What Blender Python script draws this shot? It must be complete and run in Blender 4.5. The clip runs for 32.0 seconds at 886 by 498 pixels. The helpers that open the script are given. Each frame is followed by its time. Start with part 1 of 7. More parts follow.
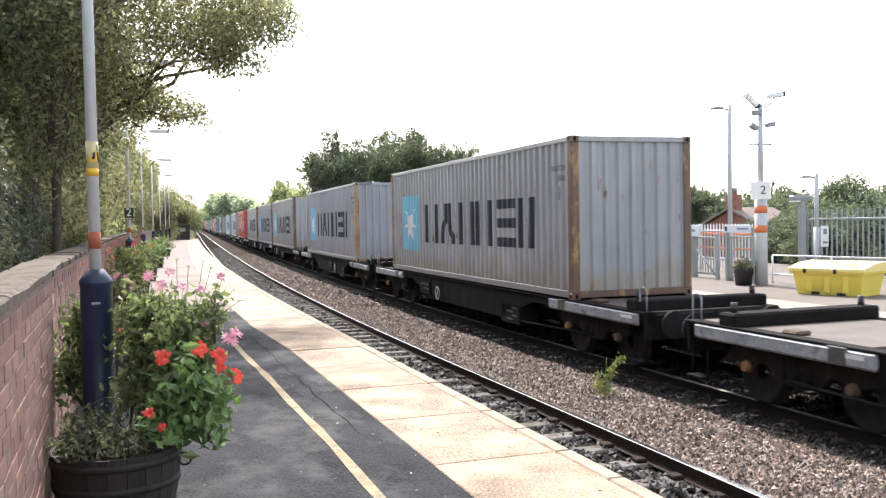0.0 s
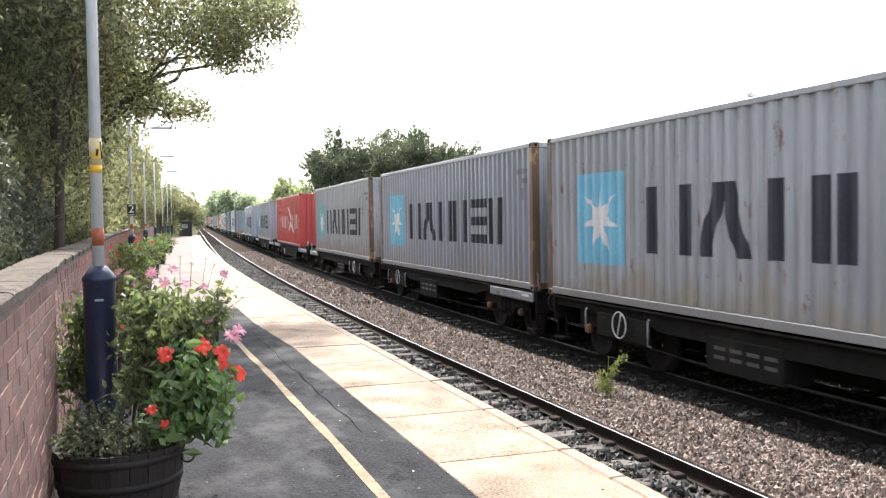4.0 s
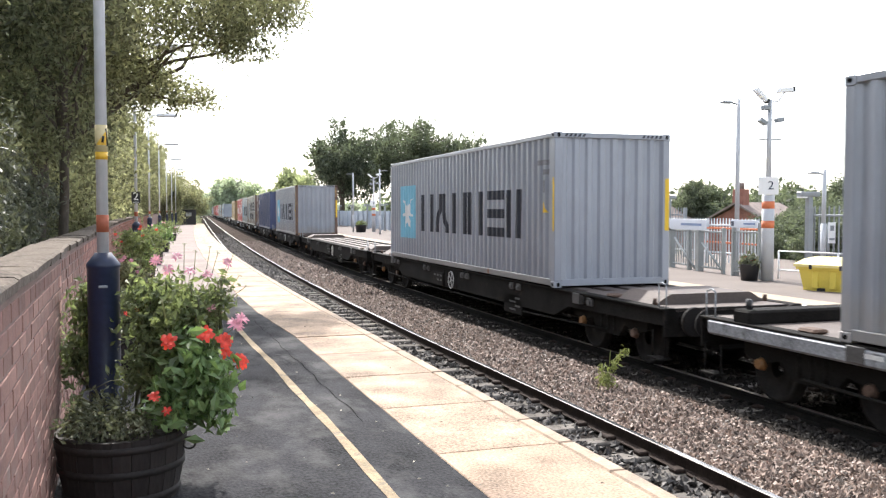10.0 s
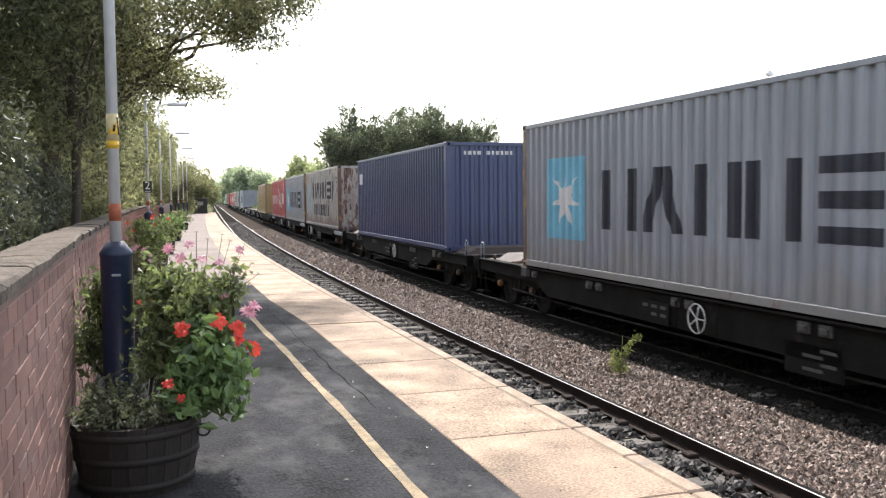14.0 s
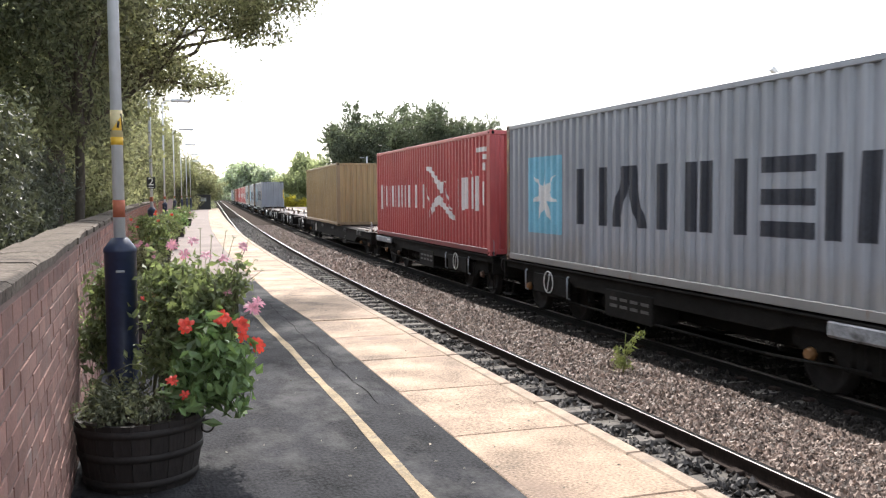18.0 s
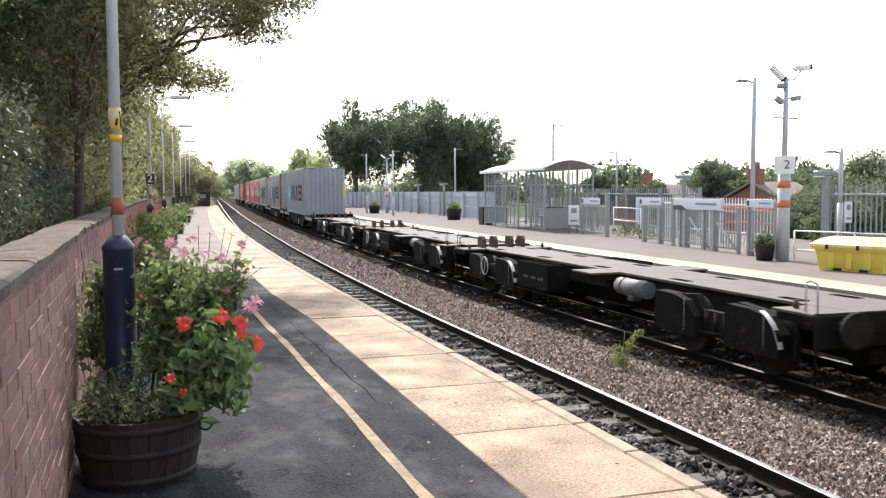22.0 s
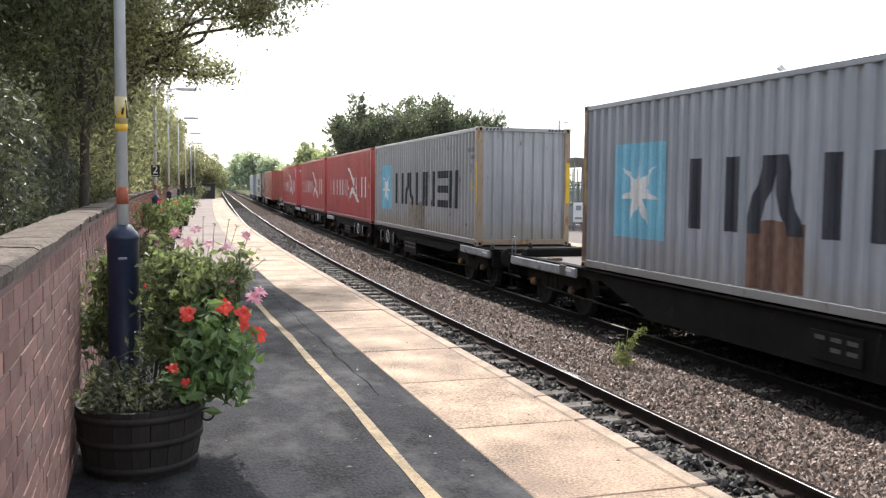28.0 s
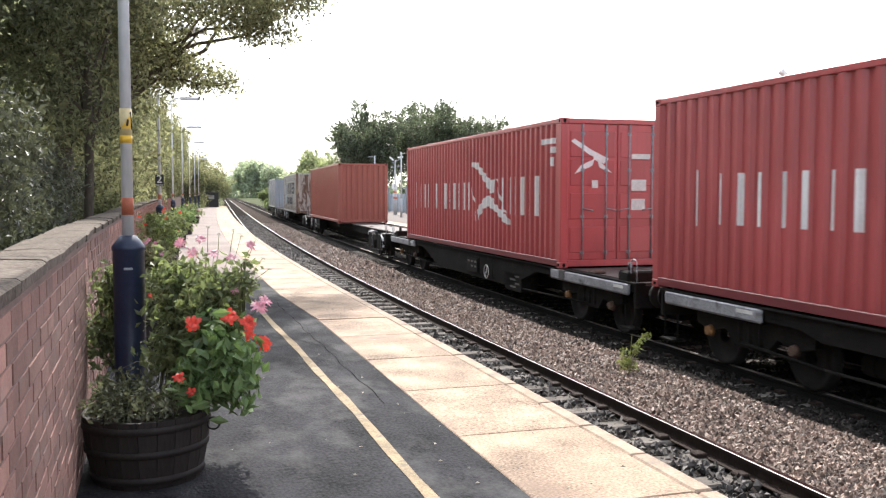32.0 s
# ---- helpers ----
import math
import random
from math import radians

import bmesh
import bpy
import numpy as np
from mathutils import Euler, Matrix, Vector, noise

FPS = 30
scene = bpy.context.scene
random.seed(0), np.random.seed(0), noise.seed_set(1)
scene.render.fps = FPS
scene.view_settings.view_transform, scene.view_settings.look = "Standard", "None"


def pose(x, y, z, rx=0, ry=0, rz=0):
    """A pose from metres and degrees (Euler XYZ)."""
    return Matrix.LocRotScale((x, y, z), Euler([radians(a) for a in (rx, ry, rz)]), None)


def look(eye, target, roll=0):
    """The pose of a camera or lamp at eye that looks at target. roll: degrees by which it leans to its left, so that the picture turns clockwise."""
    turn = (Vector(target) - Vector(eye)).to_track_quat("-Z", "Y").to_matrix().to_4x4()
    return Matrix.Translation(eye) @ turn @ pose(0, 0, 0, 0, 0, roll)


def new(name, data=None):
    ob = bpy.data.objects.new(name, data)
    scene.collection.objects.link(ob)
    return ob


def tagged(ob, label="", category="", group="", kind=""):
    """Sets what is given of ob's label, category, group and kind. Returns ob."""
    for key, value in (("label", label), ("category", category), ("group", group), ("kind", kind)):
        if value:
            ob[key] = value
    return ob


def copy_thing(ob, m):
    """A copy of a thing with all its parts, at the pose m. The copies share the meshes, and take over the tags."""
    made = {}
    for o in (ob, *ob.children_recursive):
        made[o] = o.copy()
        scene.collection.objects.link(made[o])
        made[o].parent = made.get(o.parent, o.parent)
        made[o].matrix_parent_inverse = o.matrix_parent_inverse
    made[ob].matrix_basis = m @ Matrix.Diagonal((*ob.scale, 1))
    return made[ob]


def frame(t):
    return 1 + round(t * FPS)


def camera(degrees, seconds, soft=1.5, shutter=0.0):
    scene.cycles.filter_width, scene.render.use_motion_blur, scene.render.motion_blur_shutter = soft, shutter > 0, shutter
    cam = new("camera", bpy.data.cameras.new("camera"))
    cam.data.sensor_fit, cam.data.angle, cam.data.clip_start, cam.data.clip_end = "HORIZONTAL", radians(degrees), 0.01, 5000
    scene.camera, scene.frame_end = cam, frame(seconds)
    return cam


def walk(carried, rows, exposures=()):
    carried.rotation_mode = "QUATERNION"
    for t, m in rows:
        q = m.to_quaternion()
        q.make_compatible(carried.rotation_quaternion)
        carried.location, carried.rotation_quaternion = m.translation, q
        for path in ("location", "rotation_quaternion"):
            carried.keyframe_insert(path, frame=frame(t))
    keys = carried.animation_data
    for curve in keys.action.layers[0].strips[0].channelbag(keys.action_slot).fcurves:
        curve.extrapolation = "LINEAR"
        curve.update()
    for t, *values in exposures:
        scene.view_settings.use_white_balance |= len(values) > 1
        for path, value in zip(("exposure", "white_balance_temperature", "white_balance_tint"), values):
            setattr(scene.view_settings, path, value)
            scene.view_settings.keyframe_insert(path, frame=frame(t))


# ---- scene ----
DURATION = 32.0
cam = camera(52.83, DURATION, soft=1.25, shutter=0.12)
PATH = [
    (0, -2.729, -0.013, 1.524, 88.194, 1.073, -20.005),
    (0.5, -2.728, -0.016, 1.524, 88.282, 1.143, -20.106),
    (1, -2.734, -0.023, 1.527, 88.629, 1.245, -20.159),
    (1.5, -2.731, -0.019, 1.532, 88.749, 1.094, -20.082),
    (2, -2.736, -0.011, 1.527, 88.555, 0.812, -19.924),
    (2.5, -2.737, -0.013, 1.525, 88.233, 0.809, -19.840),
    (3, -2.736, -0.005, 1.525, 88.114, 0.836, -19.784),
    (3.5, -2.734, -0.004, 1.528, 88.082, 0.907, -19.828),
    (5.5, -2.737, -0.009, 1.524, 87.873, 0.577, -20.116),
    (6, -2.737, -0.012, 1.524, 87.922, 0.426, -19.945),
    (6.5, -2.740, -0.011, 1.522, 87.910, 0.293, -19.661),
    (7, -2.740, -0.011, 1.522, 87.804, 0.281, -19.509),
    (7.5, -2.742, -0.006, 1.521, 87.613, 0.212, -19.450),
    (8, -2.740, -0.005, 1.521, 87.525, 0.073, -19.352),
    (8.5, -2.744, -0.013, 1.521, 87.585, 0.268, -19.361),
    (9, -2.742, -0.016, 1.524, 87.593, 0.409, -19.352),
    (9.5, -2.741, -0.016, 1.522, 87.595, 0.236, -19.457),
    (10, -2.738, -0.011, 1.525, 87.525, 0.025, -19.629),
    (10.5, -2.741, -0.008, 1.522, 87.385, 0.054, -19.503),
    (11, -2.743, -0.003, 1.523, 87.308, 0.119, -19.276),
    (11.5, -2.739, -0.003, 1.522, 87.246, 0.308, -19.189),
    (12, -2.739, -0.001, 1.518, 87.056, 0.071, -19.188),
    (12.5, -2.741, 0.002, 1.522, 86.759, -0.227, -19.198),
    (13, -2.740, -0.000, 1.515, 86.590, -0.139, -19.282),
    (13.5, -2.742, -0.000, 1.522, 86.489, 0.165, -19.119),
    (14, -2.739, -0.005, 1.520, 86.691, 0.493, -18.941),
    (14.5, -2.742, -0.013, 1.527, 86.856, 0.421, -19.033),
    (16.5, -2.742, 0.000, 1.526, 86.530, 0.257, -18.927),
    (17, -2.740, -0.006, 1.525, 86.644, 0.448, -18.740),
    (17.5, -2.745, -0.007, 1.526, 86.674, 0.560, -18.735),
    (18, -2.742, -0.001, 1.523, 86.458, 0.413, -18.742),
    (18.5, -2.740, 0.002, 1.520, 86.173, 0.071, -18.812),
    (19, -2.740, -0.002, 1.519, 86.203, 0.128, -18.790),
    (19.5, -2.747, 0.001, 1.520, 86.282, 0.214, -18.673),
    (20, -2.742, 0.003, 1.519, 86.504, 0.215, -18.592),
    (20.5, -2.739, 0.005, 1.523, 86.533, 0.275, -18.544),
    (21, -2.734, 0.004, 1.524, 86.242, 0.312, -18.575),
    (21.5, -2.738, -0.002, 1.525, 86.188, 0.213, -18.704),
    (22, -2.737, 0.001, 1.529, 86.287, 0.272, -18.777),
    (22.5, -2.734, 0.002, 1.525, 86.519, 0.577, -18.711),
    (23, -2.732, -0.002, 1.526, 86.844, 0.660, -18.621),
    (23.5, -2.734, -0.004, 1.526, 86.943, 0.510, -18.486),
    (24, -2.735, -0.006, 1.527, 86.588, 0.420, -18.381),
    (24.5, -2.741, -0.004, 1.527, 86.543, 0.107, -18.428),
    (25, -2.742, -0.002, 1.530, 86.557, -0.019, -18.504),
    (25.5, -2.742, -0.006, 1.525, 86.671, 0.147, -18.427),
    (27.5, -2.736, 0.010, 1.518, 86.125, -0.318, -18.432),
    (28, -2.737, 0.008, 1.518, 86.015, -0.538, -18.469),
    (28.5, -2.739, -0.001, 1.523, 85.982, -0.303, -18.470),
    (29, -2.746, -0.003, 1.522, 85.961, -0.158, -18.479),
    (29.5, -2.736, -0.000, 1.526, 85.976, -0.087, -18.253),
    (30, -2.737, 0.001, 1.525, 86.012, -0.186, -18.158),
    (30.5, -2.738, 0.003, 1.525, 85.861, -0.392, -18.208),
    (31, -2.744, 0.005, 1.519, 85.842, -0.564, -18.284),
    (31.5, -2.743, -0.004, 1.526, 86.067, -0.402, -18.137),
    (32, -2.743, -0.018, 1.528, 86.435, -0.057, -18.257),
]
walk(cam, [(t, pose(x, y, z, rx, ry, rz)) for t, x, y, z, rx, ry, rz in PATH],
     exposures=[(0, 1.73), (6, 1.86), (8, 1.8), (10, 1.7), (11, 1.68), (12, 1.5), (14, 1.42), (17, 1.44), (19, 1.5), (21, 1.36), (22, 1.38), (25, 1.32), (28, 1.36), (29, 1.34), (30, 1.64), (32, 1.6)])

# ---------------------------------------------------------------- world, sun
SUN_AZ, SUN_EL = radians(5.0), radians(48)      # azimuth from +y towards +x
world = bpy.data.worlds.new("world")
scene.world = world
world.use_nodes = True
wn = world.node_tree
sky = wn.nodes.new("ShaderNodeTexSky")
sky.sky_type, sky.sun_disc = "NISHITA", False
sky.sun_elevation, sky.sun_rotation = SUN_EL, SUN_AZ
sky.air_density, sky.dust_density, sky.ozone_density = 1.0, 2.0, 1.0
wn.nodes["Background"].inputs["Strength"].default_value = 0.15
haze = wn.nodes.new("ShaderNodeHueSaturation")       # a white, hazy summer sky
haze.inputs["Saturation"].default_value = 0.42
wn.links.new(sky.outputs[0], haze.inputs["Color"])
wn.links.new(haze.outputs[0], wn.nodes["Background"].inputs["Color"])
sun = new("sun", bpy.data.lights.new("sun", "SUN"))
sun.data.energy, sun.data.angle, sun.data.color = 2.3, radians(0.6), (1.0, 0.962, 0.915)
sun_dir = Vector((math.sin(SUN_AZ) * math.cos(SUN_EL), math.cos(SUN_AZ) * math.cos(SUN_EL), math.sin(SUN_EL)))
sun.matrix_world = look((0, 0, 30), Vector((0, 0, 30)) - sun_dir)


# ---------------------------------------------------------------- plan
def bend(y):
    """Sideways offset of the curving line at distance y."""
    u = max(y - 14.0, 0.0)
    return 0.018 * y + 0.057 * (u - 22.0 * (1.0 - math.exp(-u / 22.0)))


def bend_angle(y):
    u = max(y - 14.0, 0.0)
    return math.atan(0.018 + 0.057 * (1.0 - math.exp(-u / 22.0)))


def along(off, y, z=0.0):
    """A pose on the line off metres to the side of the platform edge, turned with the line."""
    return Matrix.Translation((bend(y) + off, y, z)) @ Matrix.Rotation(-bend_angle(y), 4, "Z")


EDGE = -0.06          # near platform edge
TRACK_A = 1.60        # near track centre
TRACK_B = 5.72        # centre of the track with the train
FAR_EDGE = 7.20       # far platform edge
RAIL_Z = -0.915
BALLAST_Z = -1.05
DECK_Z = 0.085


# ---------------------------------------------------------------- mesh building
class Shape:
    """Collects vertices and faces of one mesh."""

    def __init__(self):
        self.v, self.f, self.s = [], [], []

    def add(self, verts, faces, smooth=False):
        n = len(self.v)
        self.v += [tuple(p) for p in verts]
        self.f += [tuple(i + n for i in f) for f in faces]
        self.s += [smooth] * len(faces)
        return self

    def box(self, x0, x1, y0, y1, z0, z1, m=None):
        vs = [(x, y, z) for x in (x0, x1) for y in (y0, y1) for z in (z0, z1)]
        if m is not None:
            vs = [m @ Vector(p) for p in vs]
        return self.add(vs, [(0, 1, 3, 2), (4, 6, 7, 5), (0, 4, 5, 1), (2, 3, 7, 6), (0, 2, 6, 4), (1, 5, 7, 3)])

    def cbox(self, x0, x1, y0, y1, z0, z1, c=0.01, m=None):
        """A box with chamfered edges."""
        vs, idx = [], {}
        for i, x in enumerate((x0, x1)):
            for j, y in enumerate((y0, y1)):
                for k, z in enumerate((z0, z1)):
                    sx, sy, sz = (c, -c)[i], (c, -c)[j], (c, -c)[k]
                    for a, p in enumerate(((x, y + sy, z + sz), (x + sx, y, z + sz), (x + sx, y + sy, z))):
                        idx[i, j, k, a] = len(vs)
                        vs.append(m @ Vector(p) if m is not None else p)
        g = lambda i, j, k, a: idx[i, j, k, a]
        fs = [(g(0, 0, 0, 0), g(0, 0, 1, 0), g(0, 1, 1, 0), g(0, 1, 0, 0)), (g(1, 0, 0, 0), g(1, 1, 0, 0), g(1, 1, 1, 0), g(1, 0, 1, 0)),
              (g(0, 0, 0, 1), g(1, 0, 0, 1), g(1, 0, 1, 1), g(0, 0, 1, 1)), (g(0, 1, 0, 1), g(0, 1, 1, 1), g(1, 1, 1, 1), g(1, 1, 0, 1)),
              (g(0, 0, 0, 2), g(0, 1, 0, 2), g(1, 1, 0, 2), g(1, 0, 0, 2)), (g(0, 0, 1, 2), g(1, 0, 1, 2), g(1, 1, 1, 2), g(0, 1, 1, 2))]
        for i in (0, 1):
            for j in (0, 1):
                fs.append((g(i, j, 0, 0), g(i, j, 1, 0), g(i, j, 1, 1), g(i, j, 0, 1)))
                fs.append((g(i, 0, j, 0), g(i, 1, j, 0), g(i, 1, j, 2), g(i, 0, j, 2)))
                fs.append((g(0, i, j, 1), g(1, i, j, 1), g(1, i, j, 2), g(0, i, j, 2)))
                for k in (0, 1):
                    fs.append((g(i, j, k, 0), g(i, j, k, 1), g(i, j, k, 2)))
        return self.add(vs, fs)

    def tube(self, p0, p1, r0, r1=None, seg=10, caps=True, smooth=True):
        p0, p1 = Vector(p0), Vector(p1)
        r1 = r0 if r1 is None else r1
        q = (p1 - p0).to_track_quat("Z", "Y")
        vs = []
        for p, r in ((p0, r0), (p1, r1)):
            vs += [p + q @ Vector((r * math.cos(2 * math.pi * i / seg), r * math.sin(2 * math.pi * i / seg), 0)) for i in range(seg)]
        self.add(vs, [(i, (i + 1) % seg, seg + (i + 1) % seg, seg + i) for i in range(seg)], smooth)
        if caps:
            n = len(self.v) - 2 * seg
            self.f += [tuple(n + i for i in reversed(range(seg))), tuple(n + seg + i for i in range(seg))]
            self.s += [False, False]
        return self

    def path(self, pts, r, seg=6):
        """A tube through several points."""
        for a, b in zip(pts, pts[1:]):
            self.tube(a, b, r, r, seg)
        return self

    def lathe(self, rings, seg=24, centre=(0, 0, 0), smooth=True, closed=True):
        """rings: (radius, z)."""
        vs = [(centre[0] + r * math.cos(2 * math.pi * i / seg), centre[1] + r * math.sin(2 * math.pi * i / seg), centre[2] + z) for r, z in rings for i in range(seg)]
        fs = [(k * seg + i, k * seg + (i + 1) % seg, (k + 1) * seg + (i + 1) % seg, (k + 1) * seg + i) for k in range(len(rings) - 1) for i in range(seg)]
        self.add(vs, fs, smooth)
        return self

    def sweep(self, profile, ys, off=0.0, zoff=0.0, closed=True):
        """A cross-section (x, z) carried along the curving line."""
        n = len(profile)
        vs = []
        for y in ys:
            b = bend(y) + off
            vs += [(b + x, y, z + zoff) for x, z in profile]
        fs = []
        for k in range(len(ys) - 1):
            for i in range(n if closed else n - 1):
                j = (i + 1) % n
                fs.append((k * n + i, k * n + j, (k + 1) * n + j, (k + 1) * n + i))
        if closed:
            fs += [tuple(range(n)), tuple((len(ys) - 1) * n + i for i in reversed(range(n)))]
        return self.add(vs, fs)

    def ring(self, centre, axis, r, t, seg=20, k=6):
        """A torus."""
        q = Vector(axis).to_track_quat("Z", "Y")
        c = Vector(centre)
        vs = []
        for i in range(seg):
            a = 2 * math.pi * i / seg
            for j in range(k):
                b = 2 * math.pi * j / k
                vs.append(c + q @ Vector(((r + t * math.cos(b)) * math.cos(a), (r + t * math.cos(b)) * math.sin(a), t * math.sin(b))))
        fs = [(i * k + j, ((i + 1) % seg) * k + j, ((i + 1) % seg) * k + (j + 1) % k, i * k + (j + 1) % k) for i in range(seg) for j in range(k)]
        return self.add(vs, fs, True)

    def mesh(self, name, weld=False):
        me = bpy.data.meshes.new(name)
        me.from_pydata(self.v, [], self.f)
        me.polygons.foreach_set("use_smooth", self.s)
        me.update()
        b = bmesh.new()
        b.from_mesh(me)
        if weld:
            bmesh.ops.remove_doubles(b, verts=b.verts, dist=0.0002)
        bmesh.ops.recalc_face_normals(b, faces=b.faces)
        b.to_mesh(me)
        b.free()
        return me


def part(name, shape, material, parent=None, label="", m=None):
    """One mesh object under a thing or a part. shape: a Shape or a finished mesh."""
    me = shape.mesh(name) if isinstance(shape, Shape) else shape
    ob = new(name, me)
    if not me.materials:
        me.materials.append(material)
    ob.material_slots[0].link = "OBJECT"
    ob.material_slots[0].material = material
    if parent is not None:
        ob.parent = parent
    if m is not None:
        ob.matrix_basis = m
    if label:
        tagged(ob, label)
    return ob


def thing(name, label, category, m=None, group="", kind=""):
    ob = new(name)
    ob.empty_display_size = 0.3
    if m is not None:
        ob.matrix_basis = m
    return tagged(ob, label, category, group, kind)


def steps(a, b, d):
    n = max(1, round((b - a) / d))
    return [a + (b - a) * i / n for i in range(n + 1)]


# ---------------------------------------------------------------- materials
def nodes_of(name):
    mat = bpy.data.materials.new(name)
    mat.use_nodes = True
    nt = mat.node_tree
    return mat, nt, nt.nodes["Principled BSDF"]


def surface(name, base, rough=0.7, metal=0.0, spread=0.12, scale=3.0, fine=40.0, bump=0.15, stain=None, stain_amount=0.0, stain_scale=1.5,
            stretch=(1, 1, 1), per_object=0.0, per_island=0.0, spec=0.5, bump_scale=None, coord="Object", translucent=0.0, dist=0.01):
    """A surface with broad tone, fine grain, stains and relief."""
    mat, nt, bs = nodes_of(name)
    N, L = nt.nodes, nt.links
    tc = N.new("ShaderNodeTexCoord")
    mp = N.new("ShaderNodeMapping")
    mp.inputs["Scale"].default_value = stretch
    L.new(tc.outputs[coord], mp.inputs["Vector"])
    vec = mp.outputs[0]
    if per_object:
        oi = N.new("ShaderNodeObjectInfo")
        ad = N.new("ShaderNodeVectorMath")
        ad.operation = "ADD"
        sc = N.new("ShaderNodeMath")
        sc.operation = "MULTIPLY"
        sc.inputs[1].default_value = 37.0
        L.new(oi.outputs["Random"], sc.inputs[0])
        L.new(vec, ad.inputs[0])
        L.new(sc.outputs[0], ad.inputs[1])
        vec = ad.outputs[0]
    n1 = N.new("ShaderNodeTexNoise")
    n1.inputs["Scale"].default_value, n1.inputs["Detail"].default_value = scale, 5
    n2 = N.new("ShaderNodeTexNoise")
    n2.inputs["Scale"].default_value, n2.inputs["Detail"].default_value = fine, 4
    L.new(vec, n1.inputs["Vector"])
    L.new(vec, n2.inputs["Vector"])
    mix = N.new("ShaderNodeMath")
    mix.operation = "MULTIPLY_ADD"
    mix.inputs[1].default_value, mix.inputs[2].default_value = 0.5, 0.0
    L.new(n1.outputs[0], mix.inputs[0])
    mix2 = N.new("ShaderNodeMath")
    mix2.operation = "MULTIPLY_ADD"
    mix2.inputs[1].default_value = 0.5
    L.new(n2.outputs[0], mix2.inputs[0])
    L.new(mix.outputs[0], mix2.inputs[2])
    ramp = N.new("ShaderNodeMapRange")
    ramp.inputs["From Min"].default_value, ramp.inputs["From Max"].default_value = 0.3, 0.7
    ramp.inputs["To Min"].default_value, ramp.inputs["To Max"].default_value = 1 - spread * 2, 1 + spread * 2
    L.new(mix2.outputs[0], ramp.inputs["Value"])
    val = ramp.outputs[0]
    for amount, node, out in ((per_object, "ShaderNodeObjectInfo", "Random"), (per_island, "ShaderNodeNewGeometry", "Random Per Island")):
        if amount:
            src = N.new(node)
            mr = N.new("ShaderNodeMapRange")
            mr.inputs["To Min"].default_value, mr.inputs["To Max"].default_value = 1 - amount, 1 + amount
            L.new(src.outputs[out], mr.inputs["Value"])
            mu = N.new("ShaderNodeMath")
            mu.operation = "MULTIPLY"
            L.new(val, mu.inputs[0])
            L.new(mr.outputs[0], mu.inputs[1])
            val = mu.outputs[0]
    col = N.new("ShaderNodeVectorMath")
    col.operation = "SCALE"
    col.inputs[0].default_value = base
    L.new(val, col.inputs["Scale"])
    out = col.outputs[0]
    if stain is not None:
        n3 = N.new("ShaderNodeTexNoise")
        n3.inputs["Scale"].default_value, n3.inputs["Detail"].default_value, n3.inputs["Roughness"].default_value = stain_scale, 8, 0.65
        L.new(vec, n3.inputs["Vector"])
        mr = N.new("ShaderNodeMapRange")
        lo = 0.72 - 0.42 * stain_amount
        mr.inputs["From Min"].default_value, mr.inputs["From Max"].default_value = lo, lo + 0.16
        L.new(n3.outputs[0], mr.inputs["Value"])
        mx = N.new("ShaderNodeMix")
        mx.data_type = "RGBA"
        mx.inputs["B"].default_value = (*stain, 1)
        L.new(mr.outputs[0], mx.inputs["Factor"])
        L.new(out, mx.inputs["A"])
        out = mx.outputs["Result"]
    L.new(out, bs.inputs["Base Color"])
    bs.inputs["Roughness"].default_value, bs.inputs["Metallic"].default_value = rough, metal
    bs.inputs["Specular IOR Level"].default_value = spec
    if bump:
        bp = N.new("ShaderNodeBump")
        bp.inputs["Strength"].default_value, bp.inputs["Distance"].default_value = bump, dist
        src = n2
        if bump_scale:
            src = N.new("ShaderNodeTexNoise")
            src.inputs["Scale"].default_value, src.inputs["Detail"].default_value = bump_scale, 3
            L.new(vec, src.inputs["Vector"])
        L.new(src.outputs[0], bp.inputs["Height"])
        L.new(bp.outputs[0], bs.inputs["Normal"])
    if translucent:
        tr = N.new("ShaderNodeBsdfTranslucent")
        br = N.new("ShaderNodeVectorMath")
        br.operation = "MULTIPLY"
        br.inputs[1].default_value = (1.3, 1.34, 0.92)
        L.new(out, br.inputs[0])
        L.new(br.outputs[0], tr.inputs["Color"])
        ms = N.new("ShaderNodeMixShader")
        ms.inputs[0].default_value = translucent
        L.new(bs.outputs[0], ms.inputs[1])
        L.new(tr.outputs[0], ms.inputs[2])
        L.new(ms.outputs[0], N["Material Output"].inputs["Surface"])
    return mat


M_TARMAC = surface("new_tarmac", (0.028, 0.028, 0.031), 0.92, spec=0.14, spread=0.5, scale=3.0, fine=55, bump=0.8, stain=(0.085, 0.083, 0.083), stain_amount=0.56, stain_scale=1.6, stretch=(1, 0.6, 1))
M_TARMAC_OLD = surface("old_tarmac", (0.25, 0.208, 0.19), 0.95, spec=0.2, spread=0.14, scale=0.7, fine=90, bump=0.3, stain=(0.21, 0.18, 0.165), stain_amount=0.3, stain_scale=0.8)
M_SLAB = surface("platform_slab", (0.33, 0.238, 0.170), 0.8, spec=0.25, spread=0.42, scale=2.2, fine=60, bump=0.5, stain=(0.235, 0.165, 0.125), stain_amount=0.40, stain_scale=1.3, per_object=0.10)
M_NOSE = surface("edge_stone", (0.33, 0.25, 0.185), 0.9, spread=0.2, scale=5, fine=60, bump=0.4, stain=(0.2, 0.17, 0.14), stain_amount=0.35, stain_scale=4, per_object=0.08)
